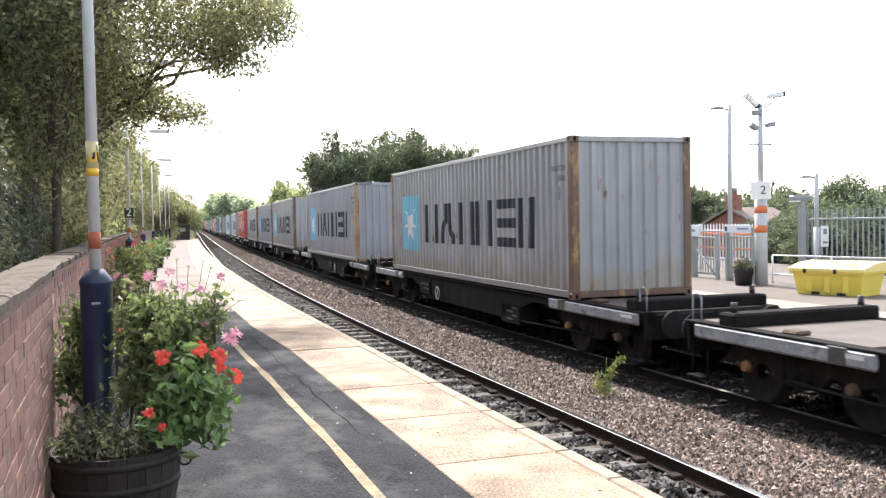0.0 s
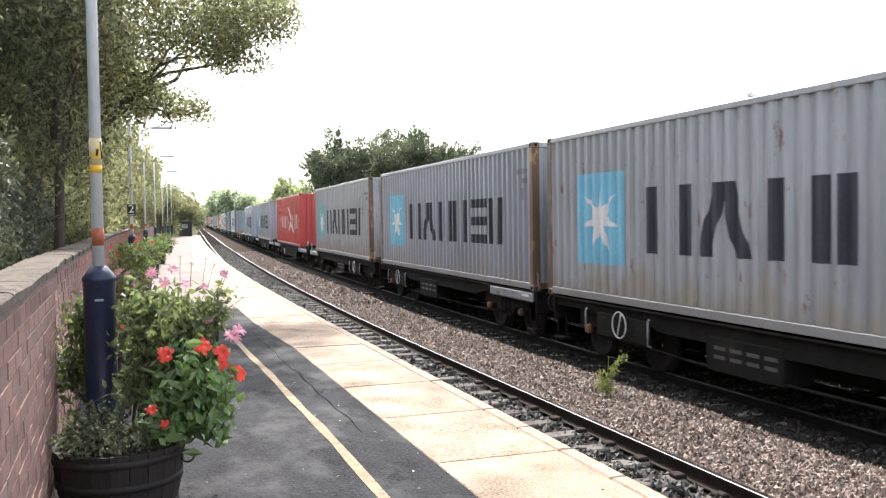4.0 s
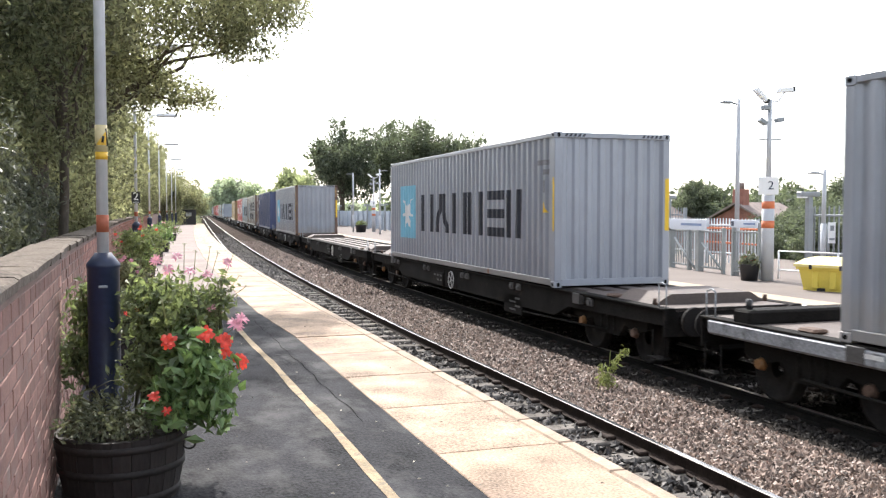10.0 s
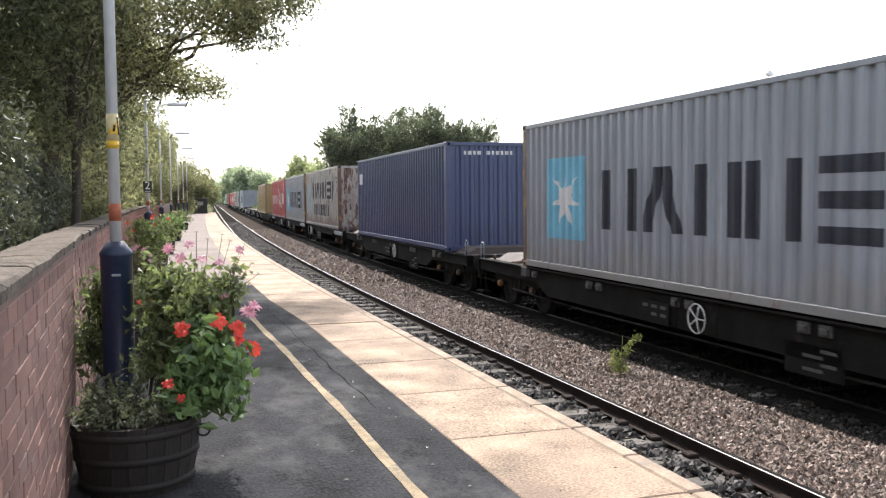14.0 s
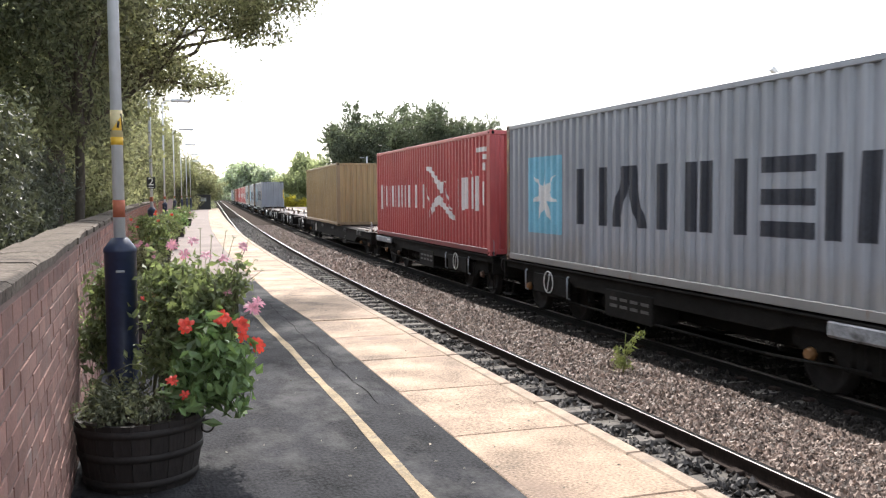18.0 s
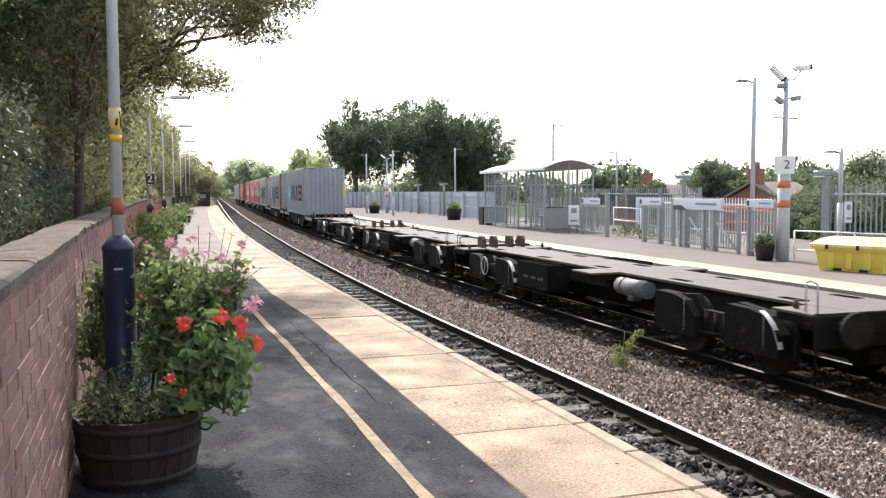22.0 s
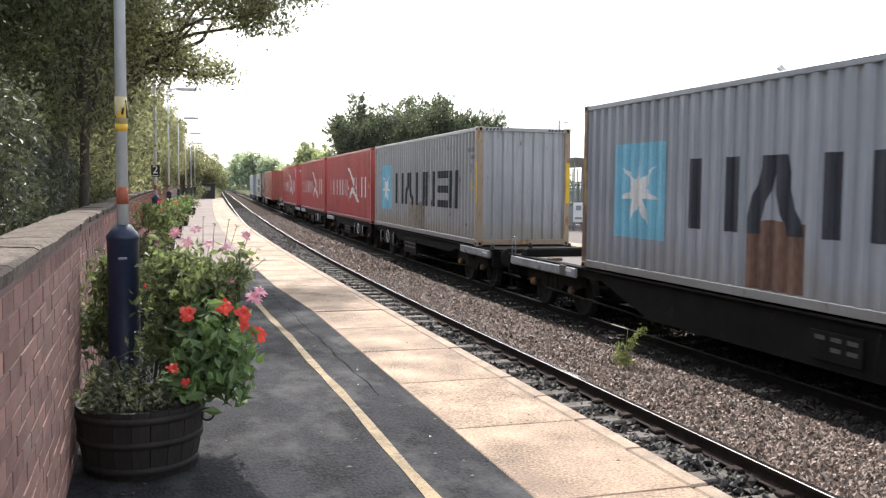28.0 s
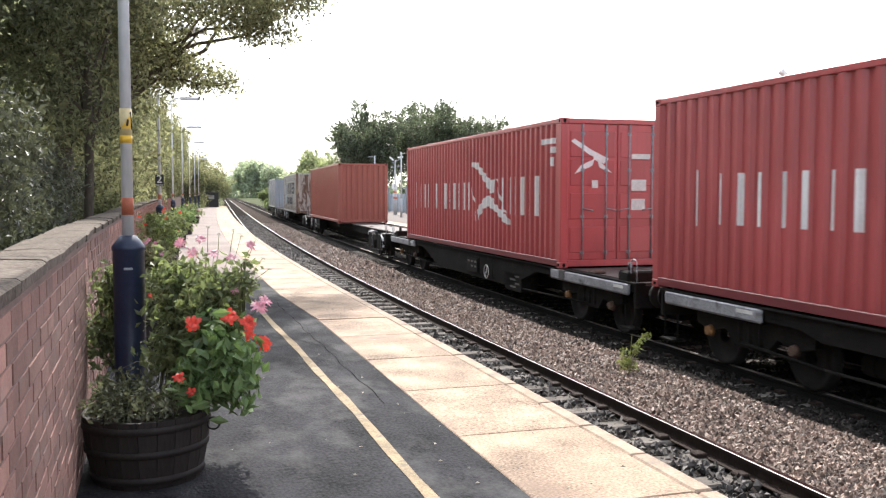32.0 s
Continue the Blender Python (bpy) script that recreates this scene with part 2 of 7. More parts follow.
M_YELLOW_LINE = surface("worn_yellow_paint", (0.275, 0.205, 0.118), 0.85, spread=0.3, scale=6, fine=90, bump=0.2, stain=(0.10, 0.09, 0.08), stain_amount=0.42, stain_scale=9)
M_WHITE_LINE = surface("white_line_paint", (0.62, 0.60, 0.57), 0.7, spread=0.06, scale=3)
# single near bricks: shade painted in, so darker than the run below
M_BRICK = surface("shade_darkened_red_brick", (0.228, 0.122, 0.098), 0.9, spread=0.16, scale=6, fine=90, bump=0.3, stain=(0.21, 0.15, 0.13), stain_amount=0.42, stain_scale=5, per_object=0.22, per_island=0.0)
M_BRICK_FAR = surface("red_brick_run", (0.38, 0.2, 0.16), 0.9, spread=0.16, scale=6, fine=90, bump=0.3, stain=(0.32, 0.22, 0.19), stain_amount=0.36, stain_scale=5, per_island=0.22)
M_MORTAR = surface("mortar", (0.20, 0.135, 0.115), 0.95, spread=0.15, scale=4, fine=80, bump=0.3)
M_COPING = surface("weathered_concrete_coping", (0.15, 0.125, 0.105), 0.95, spec=0.1, spread=0.42, scale=5, fine=60, bump=0.5, stain=(0.09, 0.08, 0.065), stain_amount=0.46, stain_scale=5, per_object=0.14)
M_BALLAST = surface("ballast_bed", (0.075, 0.062, 0.054), 1.0, spec=0.0, spread=0.3, scale=9, fine=28, bump=1.0, dist=0.05, stain=(0.11, 0.09, 0.08), stain_amount=0.4, stain_scale=18)
# oil on the near track; on the far track also the train's shade
M_BALLAST_DARK = surface("oily_and_shaded_ballast_bed", (0.035, 0.031, 0.028), 1.0, spec=0.0, spread=0.3, scale=9, fine=28, bump=1.0, dist=0.05)
M_STONE = surface("ballast_stone", (0.205, 0.152, 0.122), 0.6, spec=0.35, spread=0.15, scale=12, fine=60, bump=0.2, per_island=0.8)
M_STONE_DARK = surface("oily_ballast_stone", (0.065, 0.058, 0.053), 0.7, spread=0.15, scale=12, fine=60, bump=0.2, per_island=0.6)
# near-black colour puts the shade below the wagons into the stones
M_STONE_BLACK = surface("shade_black_ballast_stone", (0.03, 0.026, 0.023), 0.9, spec=0.2, spread=0.15, scale=12, fine=60, bump=0.2, per_island=0.6)
# near black for the crack, and for painted dark in gaps, slots and holes
M_GAP_BLACK = surface("crack_and_gap_black", (0.014, 0.014, 0.014), 1.0, spec=0.0, spread=0.1, scale=5, bump=0.0)
M_BIN_LID = surface("sun_bleached_bin_lid", (0.80, 0.68, 0.27), 0.55, spread=0.06, scale=2, bump=0.05)
M_SLEEPER = surface("concrete_sleeper", (0.155, 0.14, 0.125), 0.9, spec=0.1, stain=(0.06, 0.053, 0.047), stain_amount=0.5, stain_scale=4, spread=0.18, scale=5, fine=60, bump=0.25, per_object=0.2)
M_RAIL_TOP = surface("polished_rail_head", (0.36, 0.34, 0.32), 0.2, metal=1.0, spread=0.05, scale=4, bump=0.03)
M_RAIL = surface("rusty_rail_web", (0.032, 0.022, 0.018), 0.85, spec=0.15, spread=0.25, scale=8, bump=0.2)
M_GROUND = surface("rough_grass_ground", (0.06, 0.07, 0.03), 0.95, spec=0.05, spread=0.3, scale=0.3, fine=6, bump=0.4)
M_FAR_TARMAC = surface("far_platform_surface", (0.175, 0.15, 0.135), 0.9, spec=0.15, spread=0.08, scale=0.8, fine=50, bump=0.2)
M_FAR_SLAB = surface("far_platform_edge_slab", (0.36, 0.29, 0.215), 0.9, spread=0.1, scale=1.2, fine=50, bump=0.2, per_object=0.05)
M_CONCRETE = surface("platform_face_concrete", (0.2, 0.18, 0.16), 0.95, spread=0.2, scale=2, fine=40, bump=0.3)
M_STEEL_GREY = surface("galvanised_steel", (0.26, 0.275, 0.29), 0.55, metal=0.3, spread=0.1, scale=5, fine=60, bump=0.05)
M_GALV = surface("pale_galvanised_post", (0.46, 0.47, 0.49), 0.55, spread=0.08, scale=4, fine=50, bump=0.04)
M_PALE_BLUE = surface("pale_blue_grey_fence_paint", (0.36, 0.41, 0.47), 0.6, spread=0.08, scale=2, bump=0.05)
M_GREY_PAINT = surface("grey_green_painted_steel", (0.27, 0.29, 0.285), 0.55, spread=0.08, scale=3, bump=0.05)
M_WHITE = surface("white_painted_metal", (0.8, 0.8, 0.8), 0.5, spread=0.03, scale=2, bump=0.0)
M_BLACK = surface("black_paint", (0.02, 0.02, 0.022), 0.5, spread=0.1, scale=4, bump=0.05)
M_NAVY = surface("navy_blue_post_paint", (0.018, 0.026, 0.06), 0.42, spread=0.12, scale=5, bump=0.06, stain=(0.05, 0.055, 0.07), stain_amount=0.1, stain_scale=6)
M_POST = surface("weathered_pole_paint", (0.60, 0.61, 0.64), 0.4, metal=0.0, spread=0.08, scale=2, fine=40, bump=0.05, stretch=(1, 1, 0.3), stain=(0.3, 0.27, 0.25), stain_amount=0.2, stain_scale=5)
M_ORANGE = surface("orange_band_tape", (0.60, 0.17, 0.07), 0.6, spread=0.12, scale=8, bump=0.05)
M_BAND = surface("faded_red_band_paint", (0.40, 0.115, 0.06), 0.7, spread=0.15, scale=9, bump=0.05)
M_STICKER = surface("aged_cream_sticker", (0.60, 0.50, 0.28), 0.6, spread=0.1, scale=9, bump=0.0)
M_SIGN_YELLOW = surface("warning_sticker_yellow", (0.75, 0.45, 0.04), 0.5, spread=0.06, scale=5, bump=0.0)
M_BIN = surface("yellow_grit_bin_plastic", (0.72, 0.58, 0.10), 0.5, spread=0.06, scale=2, bump=0.05)
M_BARREL = surface("dark_barrel_oak", (0.027, 0.021, 0.018), 0.8, spread=0.25, scale=6, fine=50, bump=0.4, stretch=(1, 1, 0.15), per_object=0.15)
M_HOOP = surface("rusted_barrel_hoop", (0.032, 0.027, 0.024), 0.75, metal=0.2, spread=0.2, scale=10, bump=0.15)
M_SOIL = surface("potting_soil", (0.035, 0.026, 0.02), 0.95, spread=0.3, scale=9, bump=0.8)
M_BARK = surface("tree_bark", (0.085, 0.068, 0.052), 0.95, spread=0.25, scale=5, fine=30, bump=0.7, stretch=(1, 1, 0.3))
M_LEAF = surface("tree_leaf_mid", (0.20, 0.198, 0.135), 0.6, spread=0.1, scale=0.6, fine=5, bump=0.0, per_island=0.65, translucent=0.6)
M_LEAF_DARK = surface("tree_leaf_dark", (0.160, 0.170, 0.125), 0.55, spread=0.1, scale=0.6, fine=5, bump=0.0, per_island=0.65, translucent=0.68)
M_LEAF_FAR = surface("far_side_leaf", (0.115, 0.132, 0.098), 0.6, spread=0.1, scale=0.6, fine=5, bump=0.0, per_island=0.6, translucent=0.48)
M_LEAF_IVY = surface("glossy_ivy_leaf", (0.10, 0.105, 0.075), 0.5, spread=0.1, scale=0.6, fine=5, bump=0.0, per_island=0.6, translucent=0.3)
M_LEAF_PALE = surface("tree_leaf_pale", (0.175, 0.205, 0.105), 0.6, spread=0.1, scale=0.4, fine=5, bump=0.0, per_island=0.45, translucent=0.45)
# these two leaf colours are lifted towards white to stand for distance haze
M_LEAF_HAZE = surface("haze_paled_wood_leaf", (0.40, 0.435, 0.40), 0.8, spread=0.1, scale=0.1, fine=2, bump=0.0, per_island=0.4, translucent=0.65)
M_LEAF_MIST = surface("haze_paled_tree_leaf", (0.29, 0.315, 0.21), 0.7, spread=0.1, scale=0.3, fine=3, bump=0.0, per_island=0.4, translucent=0.6)
M_LEAF_POT = surface("geranium_leaf", (0.165, 0.245, 0.10), 0.38, spread=0.12, scale=6, fine=30, bump=0.0, per_island=0.45, translucent=0.35)
M_LEAF_GREY = surface("heather_leaf", (0.14, 0.15, 0.095), 0.8, spread=0.2, scale=9, bump=0.0, per_island=0.5, translucent=0.25)
M_PETAL_RED = surface("red_petal", (0.70, 0.06, 0.035), 0.5, spread=0.1, scale=20, bump=0.0, per_island=0.2, translucent=0.35)
M_PETAL_PINK = surface("pink_petal", (0.60, 0.27, 0.37), 0.5, spread=0.1, scale=20, bump=0.0, per_island=0.25, translucent=0.35)
M_WEED = surface("weed_leaf", (0.20, 0.225, 0.085), 0.6, spread=0.1, scale=6, bump=0.0, per_island=0.35, translucent=0.4)
M_GORSE = surface("yellow_gorse", (0.5, 0.42, 0.05), 0.7, spread=0.15, scale=2, bump=0.0, per_island=0.35, translucent=0.2)
M_WAGON = surface("grimy_wagon_steel", (0.012, 0.011, 0.010), 0.9, spec=0.12, spread=0.3, scale=2.5, fine=40, bump=0.15, stain=(0.035, 0.028, 0.023), stain_amount=0.3, stain_scale=3, per_object=0.2)
M_DECK = surface("dusty_wagon_deck", (0.10, 0.078, 0.068), 0.75, spread=0.2, scale=2, fine=40, bump=0.15, stain=(0.05, 0.04, 0.035), stain_amount=0.35, stain_scale=2.5)
M_DIM = surface("dull_grey_fitting", (0.065, 0.062, 0.06), 0.7, spread=0.2, scale=6, bump=0.1)
M_DULL_TANK = surface("dull_grey_tank_paint", (0.15, 0.15, 0.15), 0.6, spread=0.25, scale=4, fine=30, bump=0.1, stain=(0.05, 0.045, 0.04), stain_amount=0.4, stain_scale=4)
M_BOARD = surface("pale_sign_board", (0.55, 0.585, 0.64), 0.5, spread=0.04, scale=2, bump=0.0)
M_INK_SIGN = surface("blue_sign_writing", (0.16, 0.22, 0.36), 0.6, spread=0.1, scale=6, bump=0.0)
M_RAMP_WHITE = surface("ramp_fence_paint", (0.62, 0.65, 0.68), 0.55, spread=0.05, scale=2, bump=0.0)
M_DUST_PATCH = surface("tan_dirt_patch", (0.27, 0.235, 0.19), 0.85, spread=0.25, scale=3, fine=25, bump=0.1, stretch=(1, 1, 0.3), stain=(0.4, 0.38, 0.35), stain_amount=0.35, stain_scale=4)
M_SILL = surface("scuffed_steel_end_panel", (0.27, 0.28, 0.30), 0.55, metal=0.1, spread=0.3, scale=3, fine=40, bump=0.1, stain=(0.05, 0.048, 0.045), stain_amount=0.45, stain_scale=3)
M_RUSTY = surface("rusty_bolster", (0.085, 0.05, 0.034), 0.85, spread=0.25, scale=6, bump=0.25)
M_WHEEL = surface("wheel_steel", (0.018, 0.016, 0.015), 0.85, spec=0.2, spread=0.25, scale=6, bump=0.1)
M_AXLEBOX = surface("yellow_axlebox_cap", (0.20, 0.095, 0.03), 0.6, spread=0.15, scale=9, bump=0.05)
M_BARS = surface("white_stencil_paint", (0.62, 0.62, 0.60), 0.7, spread=0.12, scale=10, bump=0.0)
M_GLASS, _nt, _bs = nodes_of("shelter_glazing")
_bs.inputs["Base Color"].default_value, _bs.inputs["Roughness"].default_value = (0.5, 0.55, 0.55, 1), 0.08
_tr, _mx = _nt.nodes.new("ShaderNodeBsdfTransparent"), _nt.nodes.new("ShaderNodeMixShader")
_tr.inputs["Color"].default_value = (0.9, 0.93, 0.93, 1)
_mx.inputs[0].default_value = 0.12
_nt.links.new(_tr.outputs[0], _mx.inputs[1])
_nt.links.new(_bs.outputs[0], _mx.inputs[2])
_nt.links.new(_mx.outputs[0], _nt.nodes["Material Output"].inputs["Surface"])
M_REDLIGHT, _nt, _bs = nodes_of("red_signal_lens")
_bs.inputs["Base Color"].default_value = (0.5, 0.02, 0.01, 1)
_bs.inputs["Emission Color"].default_value, _bs.inputs["Emission Strength"].default_value = (1, 0.08, 0.03, 1), 8.0
M_SHELTER_ROOF = surface("shelter_roof_sheet", (0.50, 0.51, 0.52), 0.8, spec=0.2, spread=0.1, scale=3, bump=0.05)
M_INK_FADED = surface("faded_dark_marking", (0.2, 0.2, 0.21), 0.7, spread=0.2, scale=4, bump=0.0)
M_RAIL_DULL = surface("dull_rail_head", (0.16, 0.14, 0.12), 0.6, metal=0.7, spread=0.15, scale=4, bump=0.05)
M_ROOF_TILE = surface("clay_roof_tile", (0.22, 0.17, 0.15), 0.9, spread=0.2, scale=3, fine=20, bump=0.3)
M_HOUSE_BRICK = surface("house_brick", (0.28, 0.12, 0.09), 0.9, spread=0.2, scale=3, fine=20, bump=0.2)


def box_paint(name, base, rust=0.12, rust_col=(0.17, 0.075, 0.04), grime=0.12, dust=0.0, dust_col=(0.30, 0.265, 0.215)):
    """Container paint: streaks down the panels, rust spots, chalky fading, grime."""
    mat, nt, bs = nodes_of(name)
    N, L = nt.nodes, nt.links
    tc = N.new("ShaderNodeTexCoord")
    oi = N.new("ShaderNodeObjectInfo")
    sh = N.new("ShaderNodeVectorMath")
    sh.operation = "MULTIPLY_ADD"
    L.new(oi.outputs["Random"], sh.inputs[0])
    sh.inputs[1].default_value = (31, 17, 11)
    L.new(tc.outputs["Object"], sh.inputs[2])

    def noise_at(scale, stretch, detail=6, rough=0.6):
        mp = N.new("ShaderNodeMapping")
        mp.inputs["Scale"].default_value = stretch
        L.new(sh.outputs[0], mp.inputs["Vector"])
        n = N.new("ShaderNodeTexNoise")
        n.inputs["Scale"].default_value, n.inputs["Detail"].default_value, n.inputs["Roughness"].default_value = scale, detail, rough
        L.new(mp.outputs[0], n.inputs["Vector"])
        return n.outputs[0]

    def step_range(src, lo, hi, a=0.0, b=1.0):
        mr = N.new("ShaderNodeMapRange")
        for k, v in (("From Min", lo), ("From Max", hi), ("To Min", a), ("To Max", b)):
            mr.inputs[k].default_value = v
        L.new(src, mr.inputs["Value"])
        return mr.outputs[0]

    def blend(fac, a, b):
        mx = N.new("ShaderNodeMix")
        mx.data_type = "RGBA"
        L.new(fac, mx.inputs["Factor"])
        L.new(a, mx.inputs["A"])
        if isinstance(b, tuple):
            mx.inputs["B"].default_value = (*b, 1)
        else:
            L.new(b, mx.inputs["B"])
        return mx.outputs["Result"]

    fade = step_range(noise_at(0.5, (1, 1, 1)), 0.3, 0.7, 0.84, 1.14)
    col = N.new("ShaderNodeVectorMath")
    col.operation = "SCALE"
    col.inputs[0].default_value = base
    L.new(fade, col.inputs["Scale"])
    out = col.outputs[0]
    streak = step_range(noise_at(2.2, (6, 6, 0.35)), 0.5, 0.8, 0.0, grime * 3)
    out = blend(streak, out, tuple(c * 0.55 + 0.03 for c in base))
    rn = step_range(noise_at(2.6, (1.8, 1.8, 0.6), 9, 0.72), 0.74 - rust * 0.4, 0.80 - rust * 0.4)
    out = blend(rn, out, rust_col)
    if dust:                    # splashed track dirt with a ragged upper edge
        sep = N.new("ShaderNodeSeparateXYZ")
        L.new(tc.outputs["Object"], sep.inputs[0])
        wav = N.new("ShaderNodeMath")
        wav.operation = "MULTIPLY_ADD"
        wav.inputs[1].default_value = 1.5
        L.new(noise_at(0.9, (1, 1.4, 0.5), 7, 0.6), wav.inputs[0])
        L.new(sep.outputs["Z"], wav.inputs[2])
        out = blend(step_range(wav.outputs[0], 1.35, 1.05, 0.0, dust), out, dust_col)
    L.new(out, bs.inputs["Base Color"])
    bs.inputs["Roughness"].default_value = 0.33
    bp = N.new("ShaderNodeBump")
    bp.inputs["Strength"].default_value, bp.inputs["Distance"].default_value = 0.12, 0.01
    L.new(noise_at(14, (1, 1, 1), 3), bp.inputs["Height"])
    L.new(bp.outputs[0], bs.inputs["Normal"])
    return mat


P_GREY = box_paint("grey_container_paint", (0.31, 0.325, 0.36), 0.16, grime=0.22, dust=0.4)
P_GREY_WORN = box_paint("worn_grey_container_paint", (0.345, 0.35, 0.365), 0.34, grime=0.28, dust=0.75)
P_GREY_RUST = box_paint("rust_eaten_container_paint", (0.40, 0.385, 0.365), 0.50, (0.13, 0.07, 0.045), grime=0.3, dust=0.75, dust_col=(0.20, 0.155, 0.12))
P_RUST_END = box_paint("rust_eaten_end_paint", (0.40, 0.35, 0.31), 0.66, (0.115, 0.06, 0.04), grime=0.3)
P_GREY_CLEAN = box_paint("clean_grey_container_paint", (0.305, 0.32, 0.36), 0.0, grime=0.1)
P_RED = box_paint("red_container_paint", (0.46, 0.055, 0.05), 0.05)
P_DARK_RED = box_paint("dark_red_container_paint", (0.43, 0.08, 0.082), 0.10, grime=0.2)
P_RED_RAIL = box_paint("grimy_red_rail_paint", (0.17, 0.035, 0.04), 0.2)
P_GREY_RAIL = box_paint("grimy_grey_rail_paint", (0.24, 0.235, 0.23), 0.35)
P_BROWN = box_paint("brown_red_container_paint", (0.33, 0.085, 0.06), 0.08)
P_BLUE = box_paint("blue_container_paint", (0.05, 0.067, 0.145), 0.14, grime=0.2)
P_TAN = box_paint("tan_container_paint", (0.335, 0.228, 0.108), 0.16, (0.17, 0.10, 0.05), grime=0.5)
P_TANPOST = box_paint("worn_tan_corner_post", (0.24, 0.165, 0.09), 0.3, (0.12, 0.07, 0.04), grime=0.3)
P_YELLOWPOST = box_paint("rust_streaked_corner_post", (0.33, 0.25, 0.17), 0.55, (0.26, 0.12, 0.045))
P_RUSTPOST = box_paint("rusted_corner_post", (0.13, 0.075, 0.055), 0.5, (0.32, 0.2, 0.08))
M_INK = surface("dark_blue_lettering_paint", (0.025, 0.028, 0.04), 0.6, spread=0.2, scale=2, fine=25, bump=0.0, stain=(0.2, 0.2, 0.21), stain_amount=0.12, stain_scale=7)
M_INK_WHITE = surface("white_lettering_paint", (0.72, 0.70, 0.69), 0.6, spread=0.08, scale=2, fine=25, bump=0.0, stain=(0.4, 0.1, 0.09), stain_amount=0.1, stain_scale=7)
M_SKYBLUE = surface("light_blue_square_paint", (0.20, 0.48, 0.62), 0.6, spread=0.1, scale=2, bump=0.0)
M_SKYBLUE_FADED = surface("faded_blue_square_paint", (0.38, 0.45, 0.47), 0.7, spread=0.2, scale=3, bump=0.0, stain=(0.3, 0.24, 0.2), stain_amount=0.35, stain_scale=4)
M_TEAL = surface("teal_square_paint", (0.22, 0.42, 0.43), 0.6, spread=0.1, scale=2, bump=0.0)
M_STAIN = surface("brown_rust_patch", (0.16, 0.09, 0.065), 0.8, spread=0.25, scale=3, fine=25, bump=0.1, stretch=(1, 1, 0.3), stain=(0.3, 0.26, 0.24), stain_amount=0.3, stain_scale=4)
M_YELLOW = surface("yellow_marking_paint", (0.75, 0.48, 0.03), 0.6, spread=0.1, scale=4, bump=0.0)


# ---------------------------------------------------------------- ground, tracks, platforms
def setting(name, shape, material, label, m=None):
    return tagged(part(name, shape, material, None, "", m), label, kind="structure")


s = Shape()
s.add([(-1500, -1500, -1.5), (1500, -1500, -1.5), (1500, 2500, -1.5), (-1500, 2500, -1.5)], [(0, 1, 2, 3)])
setting("ground", s, M_GROUND, "rough grassy ground that reaches the horizon")

YS = steps(-14, 60, 1.0) + steps(62, 130, 4.0) + steps(140, 640, 20.0)
YP = steps(-14, 60, 1.0) + steps(62, 108, 2.0)
rng = np.random.default_rng(7)

# trackbed: one sheet over both tracks
s = Shape().sweep([(EDGE + 0.02, -1.4), (EDGE + 0.02, BALLAST_Z - 0.06), (2.3, BALLAST_Z - 0.06), (2.5, BALLAST_Z - 0.02), (2.5, -1.4)], YS)
setting("trackbed_near", s, M_BALLAST_DARK, "dark oily ballast under the near track")
s = Shape().sweep([(2.5, -1.4), (2.5, BALLAST_Z - 0.02), (3.2, BALLAST_Z + 0.02), (4.12, BALLAST_Z + 0.01), (4.12, -1.4)], YS)
setting("trackbed_middle", s, M_BALLAST, "brown stone ballast between the tracks")
# dark from 4.12 outwards, where the train's shade is painted into the bed
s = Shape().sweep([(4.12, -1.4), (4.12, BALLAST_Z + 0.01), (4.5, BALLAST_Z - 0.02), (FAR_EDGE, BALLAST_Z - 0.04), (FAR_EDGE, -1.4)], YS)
setting("trackbed_far", s, M_BALLAST_DARK, "ballast under the far track, darkened for the shade of the train")
s = Shape().sweep([(-4.5, -1.45), (-2.2, -1.25), (-0.6, -1.1), (EDGE + 0.02, BALLAST_Z), (EDGE + 0.02, -1.5)], steps(108.5, 640, 20))
setting("verge_near", s, M_GROUND, "grass verge beyond the platform end")
s = Shape().sweep([(FAR_EDGE, -1.5), (FAR_EDGE, BALLAST_Z), (FAR_EDGE + 2, -1.0), (FAR_EDGE + 9, -0.9), (FAR_EDGE + 9, -1.5)], steps(112.5, 640, 20))
setting("verge_far", s, M_GROUND, "grass verge beyond the far platform")

RAIL = [(-0.07, -0.159), (0.07, -0.159), (0.07, -0.147), (0.012, -0.125), (0.010, -0.05), (0.035, -0.038), (0.036, -0.006), (0.030, -0.002), (-0.030, -0.002), (-0.036, -0.006), (-0.035, -0.038), (-0.010, -0.05), (-0.012, -0.125), (-0.07, -0.147)]
HEAD = [(-0.034, -0.006), (-0.027, 0.0), (0.027, 0.0), (0.034, -0.006)]
for track, centre in (("near", TRACK_A), ("far", TRACK_B)):
    for side in (-0.7525, 0.7525):
        # far rails get the black wagon colour in place of the shade below the train
        r = setting("rail", Shape().sweep(RAIL, YS, centre + side, RAIL_Z), M_RAIL if track == "near" else M_WAGON, f"rusty flat-bottom steel rail of the {track} track")
        part("rail_head", Shape().sweep(HEAD, YS, centre + side, RAIL_Z + 0.0015), M_RAIL_TOP if track == "near" else M_RAIL_DULL, r, "polished running surface")

